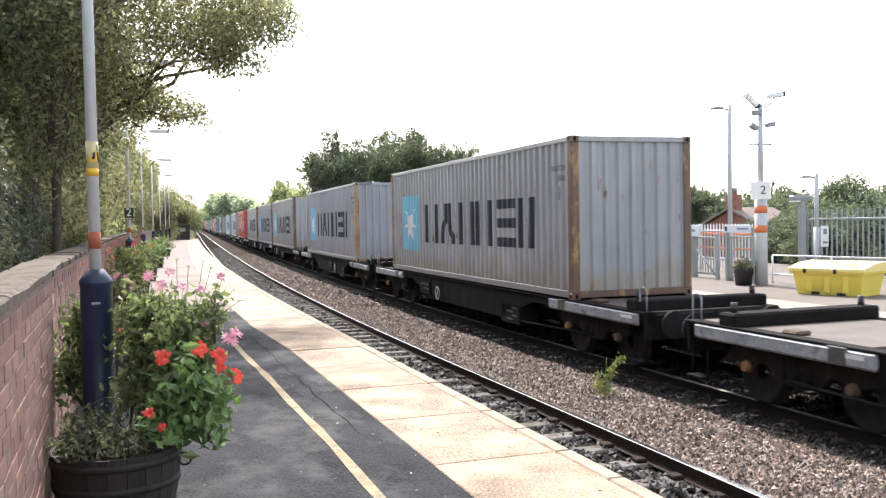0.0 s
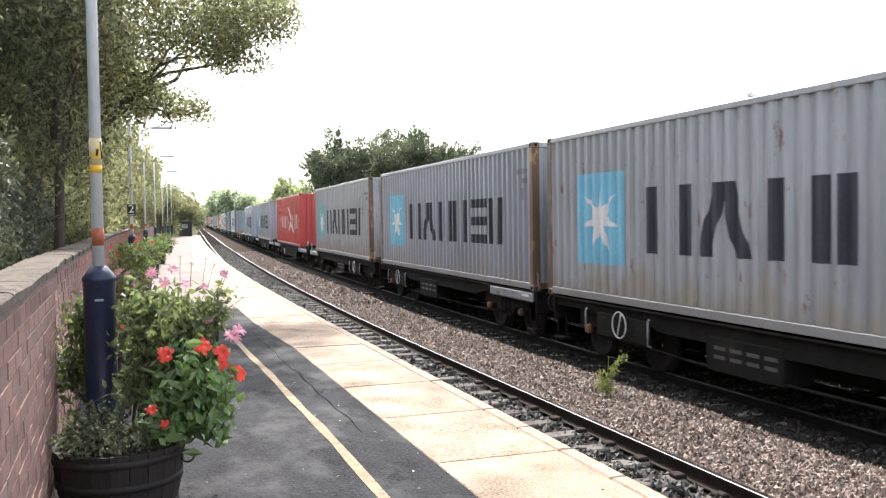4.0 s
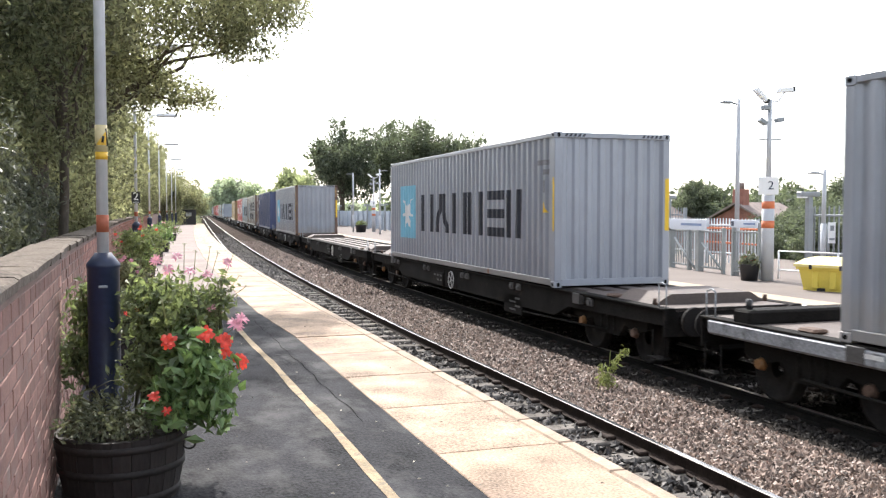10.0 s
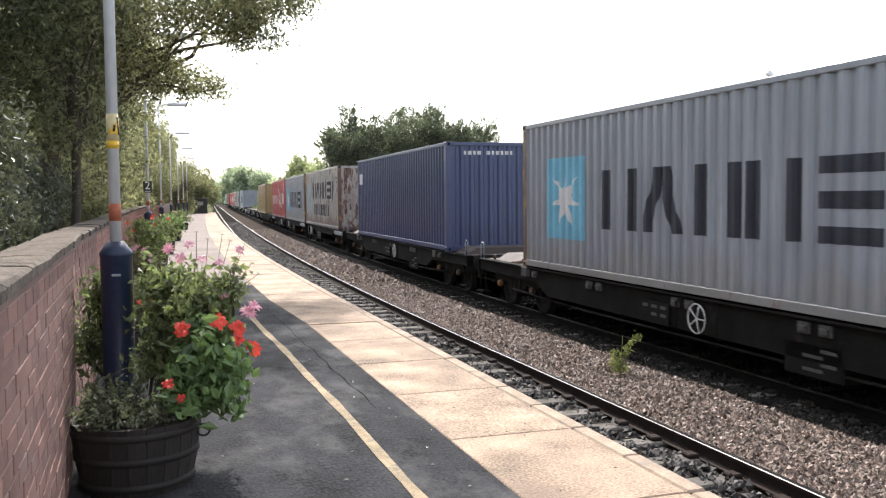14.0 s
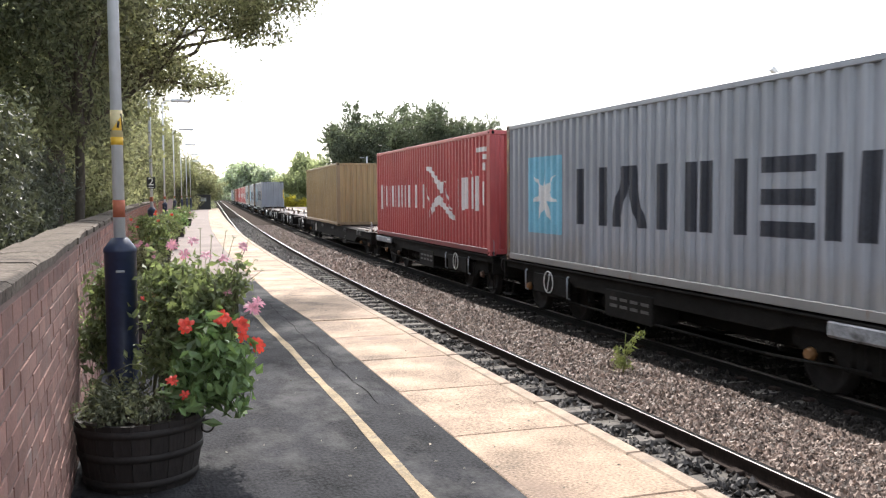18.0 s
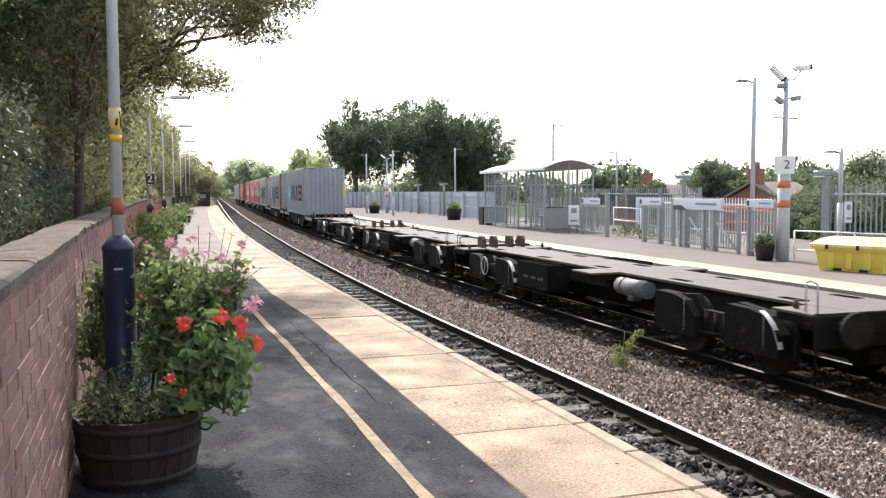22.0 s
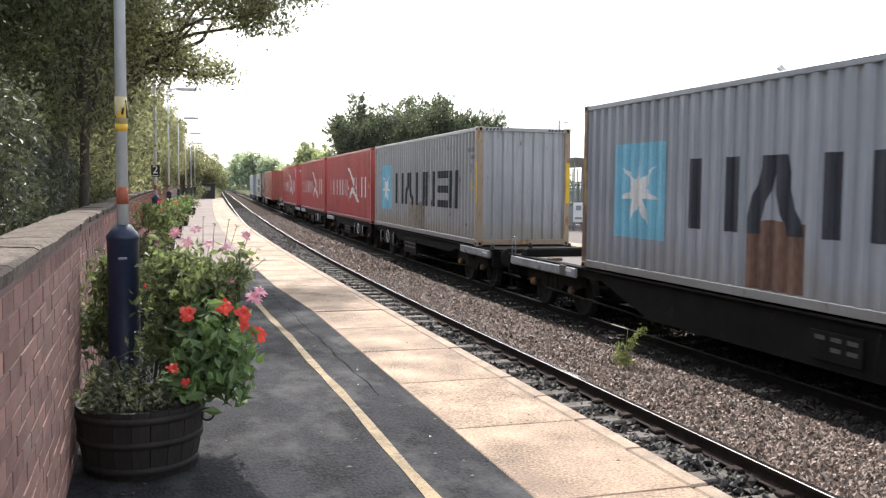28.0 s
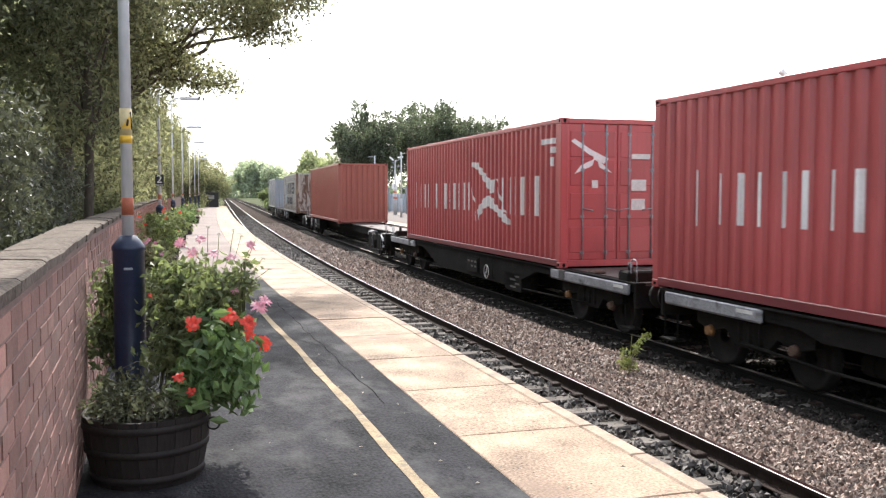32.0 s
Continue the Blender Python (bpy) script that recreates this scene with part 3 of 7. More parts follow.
SLEEPER = Shape().cbox(-1.25, 1.25, -0.13, 0.13, -0.2, 0.0, 0.02).mesh("sleeper")
CLIP = Shape().cbox(-0.06, 0.06, -0.07, 0.07, 0.0, 0.045, 0.012).mesh("rail_clip")
for centre in (TRACK_A, TRACK_B):
    for k, y in enumerate(steps(2.0, 62.0, 0.68) if centre == TRACK_B else steps(2.0, 96.0, 0.68)):
        sl = tagged(part("sleeper", SLEEPER, M_SLEEPER, None, "", along(centre, y, RAIL_Z - 0.155 + 0.004 * rng.random()) @ Matrix.Rotation(radians(rng.normal(0, 0.4)), 4, "Z")),
                    "weathered concrete sleeper half sunk in ballast", "sleeper", "sleepers", "structure")
        if y < 16:
            for x in (-0.86, -0.645, 0.645, 0.86):
                part("rail_clip", CLIP, M_RAIL, sl, "", Matrix.Translation((x, 0, 0)))


def stones(name, n, x0, x1, y0, y1, z, material, label, size=0.03, clear=()):
    """Loose angular stones, joined."""
    base = np.array([(1, 0, 0), (-1, 0, 0), (0, 1, 0), (0, -1, 0), (0, 0, 1), (0, 0, -1)], float)
    tri = np.array([(0, 2, 4), (2, 1, 4), (1, 3, 4), (3, 0, 4), (2, 0, 5), (1, 2, 5), (3, 1, 5), (0, 3, 5)])
    y = y0 + (y1 - y0) * rng.random(n) ** 1.5
    x = x0 + (x1 - x0) * rng.random(n)
    for c, w in clear:
        keep = np.abs(x - c) > w
        x, y = x[keep], y[keep]
    n = len(x)
    r = size * (0.55 + 0.75 * rng.random((n, 1, 1)))
    v = base[None] * (0.6 + 0.7 * rng.random((n, 6, 1))) * r * np.array([1.0, 1.25, 0.75])
    a = rng.random((n, 3)) * 6.28
    ca, sa, cb, sb = np.cos(a[:, 0]), np.sin(a[:, 0]), np.cos(a[:, 1]), np.sin(a[:, 1])
    o, i = np.zeros(n), np.ones(n)
    rz = np.stack([np.stack([ca, -sa, o], 1), np.stack([sa, ca, o], 1), np.stack([o, o, i], 1)], 1)
    rx = np.stack([np.stack([i, o, o], 1), np.stack([o, cb, -sb], 1), np.stack([o, sb, cb], 1)], 1)
    v = np.einsum("nij,nkj->nki", np.einsum("nij,njk->nik", rz, rx), v)
    off = np.array([bend(q) for q in y])
    zz = z + 0.03 * rng.random(n) + 0.015 * np.sin(x * 7 + y * 1.7)
    v += np.stack([x + off, y, zz], 1)[:, None]
    f = (tri[None] + 6 * np.arange(n)[:, None, None]).reshape(-1, 3)
    me = bpy.data.meshes.new(name)
    me.from_pydata(v.reshape(-1, 3).tolist(), [], f.tolist())
    return tagged(part(name, me, material), label, "gravel", kind="stuff")


stones("ballast_stones_far", 16000, 2.45, 4.16, 26.0, 75.0, BALLAST_Z + 0.01, M_STONE, "brown ballast between the tracks further on", 0.06)
stones("ballast_stones", 80000, 2.45, 4.16, 4.0, 45.0, BALLAST_Z + 0.0, M_STONE, "loose brown angular ballast between the tracks", 0.031)
stones("oily_ballast_stones", 12000, 0.0, 2.26, 4.0, 45.0, BALLAST_Z - 0.052, M_STONE_DARK, "dark oily ballast stones beside the near rail", 0.04)
stones("oily_ballast_stones_far", 5000, 0.0, 2.26, 36.0, 105.0, BALLAST_Z - 0.05, M_STONE_DARK, "dark ballast of the near track further on", 0.065)
# these stones carry the train's shade in their colour
stones("shaded_ballast_stones", 11000, 4.1, 7.1, 5.0, 30.0, BALLAST_Z - 0.02, M_STONE_BLACK, "ballast under the wagons, coloured near black for their shade", 0.034, clear=((4.97, 0.07), (6.47, 0.07)))

# near platform
SLAB_IN = -1.0
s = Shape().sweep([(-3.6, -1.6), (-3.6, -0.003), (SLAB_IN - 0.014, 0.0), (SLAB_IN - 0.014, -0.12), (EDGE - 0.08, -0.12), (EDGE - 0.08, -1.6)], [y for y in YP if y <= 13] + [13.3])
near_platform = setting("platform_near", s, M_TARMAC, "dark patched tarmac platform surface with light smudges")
s = Shape().sweep([(-3.6, -1.6), (-3.6, -0.003), (SLAB_IN - 0.132, 0.0), (SLAB_IN - 0.132, -0.12), (EDGE - 0.08, -0.12), (EDGE - 0.08, -1.6)], [13.302] + [float(y) for y in range(14, 17)])
setting("platform_near_middle", s, M_TARMAC, "dark tarmac where the platform begins to curve")
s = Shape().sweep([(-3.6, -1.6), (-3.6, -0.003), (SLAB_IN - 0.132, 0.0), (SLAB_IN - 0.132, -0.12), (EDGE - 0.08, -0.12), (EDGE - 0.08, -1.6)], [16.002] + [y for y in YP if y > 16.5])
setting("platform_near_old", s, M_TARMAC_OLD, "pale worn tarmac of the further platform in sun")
part("platform_face", Shape().sweep([(EDGE - 0.078, -1.6), (EDGE - 0.078, -0.085), (EDGE - 0.06, -0.085), (EDGE - 0.06, -1.6)], YP), M_CONCRETE, near_platform, "stained concrete platform face")
joints = [-13.9] + list(np.arange(-8.35, 8.6, 1.355)) + [9.28, 10.6] + list(np.arange(13.3, 108, 2.7))
for a, b in zip(joints, joints[1:]):
    m = along(0, (a + b) / 2)
    d = (b - a) / 2 - 0.006
    z = -0.004 + 0.005 * rng.random()
    sl = Shape().cbox(SLAB_IN + 0.006 - (0.012 if b < 10.7 else 0.13), EDGE - 0.115, -d, d, -0.1, z, 0.006)
    if 10.5 < a < 13.0:         # here the slabs widen over the tarmac
        sl = Shape().cbox(SLAB_IN - 0.124, EDGE - 0.115, -d, d, -0.1, 0.006, 0.004)
        sl.v = [(x + 0.118 * min(1.0, (d - q) / (2 * d) * 1.0) if x < -0.8 else x, q, w) for x, q, w in sl.v]
    part("slab", sl, M_SLAB, near_platform, "", m)
    for q in range(2):
        part("edge_stone", Shape().cbox(EDGE - 0.105, EDGE + 0.01, -d + q * d + 0.004, -d + q * d + d - 0.004, -0.085, z + 0.003 * rng.random(), 0.012), M_NOSE, near_platform, "", m)
LINE_Y = steps(-12, 16.5, 0.5)
s = Shape()
for a, b in zip(LINE_Y, LINE_Y[1:]):
    w0, w1 = 0.034 + 0.006 * math.sin(a * 5.1), 0.034 + 0.006 * math.sin(b * 5.1)
    x0, x1 = (-1.50 + 0.026 * q - 0.0014 * q * q + 0.006 * math.sin(q * 2.3) for q in (a, b))
    s.add([(x0 - w0, a, 0.004), (x0 + w0, a, 0.004), (x1 + w1, b, 0.004), (x1 - w1, b, 0.004)], [(0, 1, 2, 3)])
setting("yellow_line", s, M_YELLOW_LINE, "worn yellow safety line painted on the tarmac")

CRACK = [(-1.20 + 0.008 * math.sin(y * 3.1) + 0.010 * math.sin(y * 8.7) + 0.01 * y, y) for y in steps(6.2, 12.5, 0.12)]
s = Shape()
for (xa, a), (xb, b) in zip(CRACK, CRACK[1:]):
    w = 0.0018 + 0.0022 * abs(math.sin(a * 5))
    s.add([(xa - w, a, 0.003), (xa + w, a, 0.003), (xb + w, b, 0.003), (xb - w, b, 0.003)], [(0, 1, 2, 3)])
part("crack", s, M_GAP_BLACK, near_platform, "long crack in the tarmac")
rs = np.random.default_rng(11)
s = Shape()
for k in range(130):
    x, y, a, q = -2.9 + 2.7 * rs.random(), 3.6 + 9 * rs.random() ** 1.4, 6.28 * rs.random(), 0.006 + 0.012 * rs.random()
    u, v = (q * math.cos(a), q * math.sin(a)), (-0.5 * q * math.sin(a), 0.5 * q * math.cos(a))
    s.add([(x + u[0], y + u[1], 0.005), (x + v[0], y + v[1], 0.012), (x - u[0], y - u[1], 0.005), (x - v[0], y - v[1], 0.006)], [(0, 1, 2), (0, 2, 3)])
tagged(part("fallen_leaves", s, surface("dry_leaf_litter", (0.3, 0.27, 0.22), 0.9, spread=0.2, per_island=0.6, bump=0.0)), "scattered dry leaf bits and petals on the tarmac", "litter", kind="stuff")

# far platform
YF = steps(-14, 112, 2.0)
s = Shape().sweep([(FAR_EDGE + 0.08, -1.6), (FAR_EDGE + 0.08, -0.12), (FAR_EDGE + 0.9, -0.12), (FAR_EDGE + 0.9, 0.0), (16.0, 0.0), (16.0, -1.6)], YF)
far_platform = setting("platform_far", s, M_FAR_TARMAC, "pale grey far platform surface in sun")
for a, b in zip(steps(-14, 112, 1.8), steps(-14, 112, 1.8)[1:]):
    d = (b - a) / 2 - 0.005
    part("slab", Shape().cbox(FAR_EDGE, FAR_EDGE + 0.895, -d, d, -0.1, 0.0, 0.006), M_FAR_SLAB, far_platform, "", along(0, (a + b) / 2))
s = Shape().sweep([(FAR_EDGE + 0.02, 0.0), (FAR_EDGE + 0.02, 0.004), (FAR_EDGE + 0.12, 0.004), (FAR_EDGE + 0.12, 0.0)], YF)
setting("white_line", s, M_WHITE_LINE, "white edge line on the far platform")


# ---------------------------------------------------------------- brick wall beside the near platform
WALL_X, WALL_TOP, STEP_Y = -3.12, 1.235, 5.95
BRICK = Shape().cbox(-0.015, 0.008, -0.107, 0.107, -0.0325, 0.0325, 0.003).mesh("brick")


def wall_run(name, y0, y1, face, curve, label):
    """A mortar core; the bricks are laid on its face."""
    xs = (lambda y: bend(y) * 0.75 if curve else 0.0)
    s = Shape()
    ys = steps(y0, y1, 2.0)
    prof = [(face - 0.22, -0.3), (face - 0.22, WALL_TOP), (face + 0.004, WALL_TOP), (face + 0.004, -0.3)]
    vs = [(xs(y) + x, y, z) for y in ys for x, z in prof]
    fs = [(k * 4 + i, k * 4 + (i + 1) % 4, k * 4 + 4 + (i + 1) % 4, k * 4 + 4 + i) for k in range(len(ys) - 1) for i in range(4)]
    fs += [(0, 1, 2, 3), tuple((len(ys) - 1) * 4 + i for i in (3, 2, 1, 0))]
    s.add(vs, fs)
    return setting(name, s, M_MORTAR, label), xs


wall_near, _ = wall_run("wall_near", -9.0, STEP_Y, WALL_X, False, "red brick boundary wall, darkened for shade and stained, with a concrete coping")
wall_far, far_x = wall_run("wall_far", STEP_Y + 0.002, 88.0, WALL_X - 0.10, True, "red brick boundary wall running on beside the platform")


def coping(wall, y0, y1, face, fx, seed):
    r = np.random.default_rng(seed)
    y = y0
    while y < y1 - 0.2:
        d = min(0.62 + 0.25 * r.random(), y1 - y)
        tilt = Matrix.Rotation(radians(r.normal(0, 0.6)), 4, "Y") @ Matrix.Rotation(radians(r.normal(0, 0.4)), 4, "X")
        m = Matrix.Translation((fx(y + d / 2) + face, y + d / 2, WALL_TOP + 0.004)) @ tilt
        sh = Shape()
        w, e = 0.016 + 0.008 * r.random(), d / 2 - 0.004
        prof = [(w, 0.0), (w + 0.003, 0.036), (w - 0.012, 0.046), (-0.11, 0.052), (-0.23, 0.046), (-0.245, 0.036), (-0.242, 0.0)]
        n = len(prof)
        sh.add([(x, q, z) for q in (-e, e) for x, z in prof], [tuple(range(n)), tuple(range(2 * n - 1, n - 1, -1))] + [(i, (i + 1) % n, n + (i + 1) % n, n + i) for i in range(n)])
        part("coping_stone", sh, M_COPING, wall, "", m)
        y += d


coping(wall_near, -9.0, STEP_Y + 0.03, WALL_X, lambda y: 0.0, 3)
coping(wall_far, STEP_Y + 0.06, 88.0, WALL_X - 0.10, far_x, 4)


# ---------------------------------------------------------------- containers
CL, CW, CH = 12.192, 2.438, 2.896


def corrugation(a, b, pitch, depth):
    """Outline (position, inset) of a corrugated panel from a to b, outer faces first."""
    n = max(1, round((b - a) / pitch))
    p = (b - a) / n
    pts = []
    for k in range(n):
        s0 = a + k * p
        pts += [(s0, 0.0), (s0 + 0.32 * p, 0.0), (s0 + 0.48 * p, depth), (s0 + 0.84 * p, depth)]
    return pts + [(b, 0.0)]


SIDE = corrugation(0.17, CL - 0.17, 0.278, 0.054)
END = corrugation(0.16, CW - 0.16, 0.255, 0.045)


def panel(outline, z0, z1, place, lift=0.0):
    s = Shape()
    vs = []
    for p, d in outline:
        vs += [place(p, d - lift, z0), place(p, d - lift, z1)]
    n = len(outline)
    return s.add(vs, [(2 * i, 2 * i + 2, 2 * i + 3, 2 * i + 1) for i in range(n - 1)])


def near_side(p, d, z):          # p from the leading end; d inwards from the outer face
    return (-CW / 2 + 0.012 + d, p, z)


def far_side(p, d, z):
    return (CW / 2 - 0.012 - d, p, z)


def lead_end(p, d, z):
    return (-CW / 2 + p, 0.03 + d, z)


def tail_end(p, d, z):
    return (-CW / 2 + p, CL - 0.03 - d, z)


def paint_on(polys, outline=SIDE, place=near_side, lift=0.004):
    """Flat painted shapes (convex polygons of (p, z)) that follow the corrugations."""
    s = Shape()
    for poly in polys:
        for (a, da), (b, db) in zip(outline, outline[1:]):
            if b - a < 1e-6:
                continue
            q = clip(clip(poly, a, 1), b, -1)
            if len(q) >= 3:
                s.add([place(p, da + (db - da) * (p - a) / (b - a) - lift, z) for p, z in q], [tuple(range(len(q)))])
    return s


def clip(poly, lim, sign):
    out = []
    for i, (p, z) in enumerate(poly):
        p2, z2 = poly[(i + 1) % len(poly)]
        a, b = sign * (p - lim), sign * (p2 - lim)
        if a >= 0:
            out.append((p, z))
        if (a > 0 > b) or (a < 0 < b):
            t = a / (a - b)
            out.append((p + (p2 - p) * t, z + (z2 - z) * t))
    return out


def rect(p0, p1, z0, z1, slant=0.0):
    return [(p0, z0), (p1, z0), (p1 + slant, z1), (p0 + slant, z1)]


def build_meshes():
    me = {}
    me["side_near"] = panel(SIDE, 0.15, CH - 0.09, near_side).mesh("side_panel")
    me["side_far"] = panel(SIDE, 0.15, CH - 0.09, far_side).mesh("side_panel")
    me["end_lead"] = panel(END, 0.15, CH - 0.1, lead_end).mesh("end_panel")
    me["end_tail"] = panel(END, 0.15, CH - 0.1, tail_end).mesh("end_panel")
    roof = Shape()
    k = steps(0.1, CL - 0.1, 0.3)
    vs = [(x, y, CH - 0.03 - (0.015 if i % 2 else 0.0)) for i, y in enumerate(k) for x in (-CW / 2 + 0.04, CW / 2 - 0.04)]
    roof.add(vs, [(2 * i, 2 * i + 2, 2 * i + 3, 2 * i + 1) for i in range(len(k) - 1)])
    me["roof"] = roof.mesh("roof")
    me["floor"] = Shape().box(-CW / 2 + 0.05, CW / 2 - 0.05, 0.1, CL - 0.1, 0.06, 0.15).mesh("floor")
    for x in (-1, 1):
        e = CW / 2 - 0.002
        me["bottom_rail", x] = Shape().cbox(min(x * e, x * (e - 0.06)), max(x * e, x * (e - 0.06)), 0.17, CL - 0.17, 0.03, 0.155, 0.008).mesh("bottom_rail")
        me["top_rail", x] = Shape().cbox(min(x * e, x * (e - 0.06)), max(x * e, x * (e - 0.06)), 0.17, CL - 0.17, CH - 0.095, CH - 0.012, 0.008).mesh("top_rail")
        for y in (0, 1):
            y0 = 0.0 if y == 0 else CL - 0.165
            xa, xb = sorted((x * (CW / 2 - 0.004), x * (CW / 2 - 0.16)))
            me["corner_post", x, y] = Shape().cbox(xa, xb, y0 + 0.004, y0 + 0.161, 0.118, CH - 0.118, 0.012).mesh("corner_post")
            for z in (0.0, CH - 0.118):
                xa, xb = sorted((x * CW / 2, x * (CW / 2 - 0.162)))
                c = Shape().cbox(xa, xb, y0, y0 + 0.165, z, z + 0.118, 0.01)
                me["casting", x, y, z > 1] = c.mesh("corner_casting")
    oval = [(0.042 * math.cos(math.pi * k / 6), 0.028 * math.sin(math.pi * k / 6)) for k in range(12)]
    for z, zc in ((False, 0.059), (True, CH - 0.059)):
        for y, yc in ((0, 0.083), (1, CL - 0.083)):
            me["hole", y, z] = Shape().add([(-CW / 2 - 0.0015, yc + a, zc + b) for a, b in oval], [tuple(range(12))]).mesh("casting_hole")
        for x in (-1, 1):
            me["end_hole", x, z] = Shape().add([(x * (CW / 2 - 0.081) + b * 1.2, -0.0015, zc + a) for a, b in oval], [tuple(range(12))]).mesh("casting_hole")
    for y, key in ((0.004, 0), (CL - 0.064, 1)):
        me["sill", key] = Shape().cbox(-CW / 2 + 0.16, CW / 2 - 0.16, y, y + 0.06, 0.03, 0.155, 0.008).mesh("end_sill")
        me["header", key] = Shape().cbox(-CW / 2 + 0.16, CW / 2 - 0.16, y, y + 0.06, CH - 0.105, CH - 0.012, 0.008).mesh("end_header")
    return me


CM = build_meshes()


def star_polys(cp, cz, r0, r1, n=7):
    out = []
    for i in range(n):
        a0, a1, a2 = (2 * math.pi * (i + q) / n + math.pi / 2 for q in (-0.5, 0.0, 0.5))
        out.append([(cp, cz), (cp + r1 * math.cos(a0), cz + r1 * math.sin(a0)), (cp + r0 * math.cos(a1), cz + r0 * math.sin(a1)), (cp + r1 * math.cos(a2), cz + r1 * math.sin(a2))])
    return out


WORD_CELLS = [(8.78, 7.62), (7.5, 6.4), (6.04, 5.05), (4.9, 3.85), (3.62, 2.62), (2.42, 1.5)]


def word(cells, z0, z1, w):
    """Upright and slanting strokes that fill the cells of a marking."""
    out = []
    for i, (a, b) in enumerate(cells):
        d = (a - b) * 0.30
        if i == 1:
            out += [rect(a - w, a, z0, z1, -d), rect(b, b + w, z0, z1, d)]
        elif i == 4:
            h = (z1 - z0) / 5
            out += [rect(b, a, z0 + k * h, z0 + (k + 1) * h) for k in (0, 2, 4)]
        elif i == 5:
            out += [rect(a - w * 0.9, a, z0, z1), rect(b + 0.12, b + 0.12 + w, z0, z1, -0.05)]
        else:
            out += [rect(a - w, a, z0, z1), rect(b, b + w, z0, z1)]
    return out


MARKS = {
    "square": [rect(9.5, 11.0, 0.64, 2.16)],
    "star": star_polys(10.25, 1.40, 0.62, 0.20),
    "bars": word(WORD_CELLS, 0.87, 1.87, 0.30),
    "bars_high": word(WORD_CELLS, 1.42, 2.24, 0.27),
    "bars_low": [q for i in range(7) for q in (rect(2.65 + i * 0.87, 2.87 + i * 0.87, 0.58, 1.14), rect(3.05 + i * 0.87, 3.27 + i * 0.87, 0.58, 1.14))],
    "white_bars": [rect(10.98, 11.1, 0.98, 1.78)] + [q for i in range(6) for q in (rect(5.68 + i * 0.86, 5.78 + i * 0.86, 1.02, 1.72), rect(6.12 + i * 0.86, 6.22 + i * 0.86, 1.02, 1.72))] + [
        q for a in (2.78, 2.02, 1.22) for q in (rect(a, a + 0.11, 0.98, 1.8), rect(a + 0.42, a + 0.53, 0.98, 1.8))],
    "white_bars_wide": [rect(11.42, 11.54, 0.92, 1.76), rect(10.98, 11.08, 0.98, 1.74)] + [q for i in range(6) for q in (rect(5.85 + i * 0.86, 5.95 + i * 0.86, 1.02, 1.72), rect(6.33 + i * 0.86, 6.43 + i * 0.86, 1.02, 1.72))] + [
        rect(2.44, 2.56, 1.02, 1.84), rect(2.05, 2.17, 1.02, 1.84), rect(1.78, 1.89, 1.06, 1.84), rect(1.26, 1.37, 1.06, 1.84), rect(1.64, 1.74, 1.92, 2.0), rect(1.42, 1.52, 1.92, 2.0), rect(0.95, 1.08, 1.02, 1.86), rect(0.44, 0.58, 1.16, 1.72)],
    "sails": [[(5.62, 2.14), (5.45, 2.22), (5.08, 2.20), (4.80, 2.05), (5.05, 2.02)], [(5.05, 2.02), (4.80, 2.05), (4.16, 1.76), (4.40, 1.62), (4.72, 1.82)], [(4.40, 1.62), (4.16, 1.76), (3.75, 1.77), (3.80, 1.49), (4.09, 1.44)],
              [(4.51, 1.36), (4.12, 1.41), (3.78, 1.20), (3.78, 1.03), (4.25, 1.14)], [(5.08, 0.73), (5.12, 1.05), (4.51, 1.36), (4.25, 1.14), (4.69, 1.06)], [(3.78, 1.20), (2.80, 0.84), (2.80, 0.74), (3.17, 0.78), (3.78, 1.03)],
              rect(5.6, 5.56, 1.72, 2.16), [(5.6, 1.74), (5.56, 1.74), (5.12, 0.78), (5.16, 0.76)], [(3.75, 1.78), (3.70, 1.78), (3.30, 1.15), (3.36, 1.14)], [(3.36, 1.16), (3.30, 1.16), (2.78, 0.80), (2.84, 0.76)]],
    "tag_dark": [rect(0.34, 0.86, 2.30, 2.40), rect(0.34, 0.66, 2.12, 2.22), rect(0.46, 0.58, 1.78, 2.02)],
    "tag_white": [rect(0.3, 1.0, 2.42, 2.53), rect(0.3, 0.6, 2.24, 2.36), rect(0.42, 0.56, 1.98, 2.16)],
    "strip": [rect(0.62, 0.68, 0.98, 2.45), rect(0.34, 0.42, 1.3, 1.5), rect(0.34, 0.42, 1.56, 1.62)],
    "triangle": [[(0.40, 1.40), (0.64, 1.40), (0.52, 1.60)]],
    "plate": [rect(11.35, 11.85, 1.95, 2.35)],
}
MARK_MESH = {k: paint_on(v, lift=0.009).mesh(k, True) if k in ("star", "sails") else [paint_on([q], lift=0.005).mesh(k, True) for q in v] for k, v in MARKS.items()}
TOP_BARS = [paint_on([rect(0.5 + 0.13 * i, 0.58 + 0.13 * i, 2.56, 2.66)], END, lead_end, 0.005).mesh("code_bar", True) for i in range(11) if i != 4]
STRIPE = Shape().box(-CW / 2 - 0.002, -CW / 2 + 0.003, 0.03, 0.085, 1.05, 2.05).mesh("yellow_strip")
STRIPE_END = Shape().box(CW / 2 - 0.11, CW / 2 - 0.02, -0.002, 0.003, 1.05, 2.05).mesh("yellow_strip")
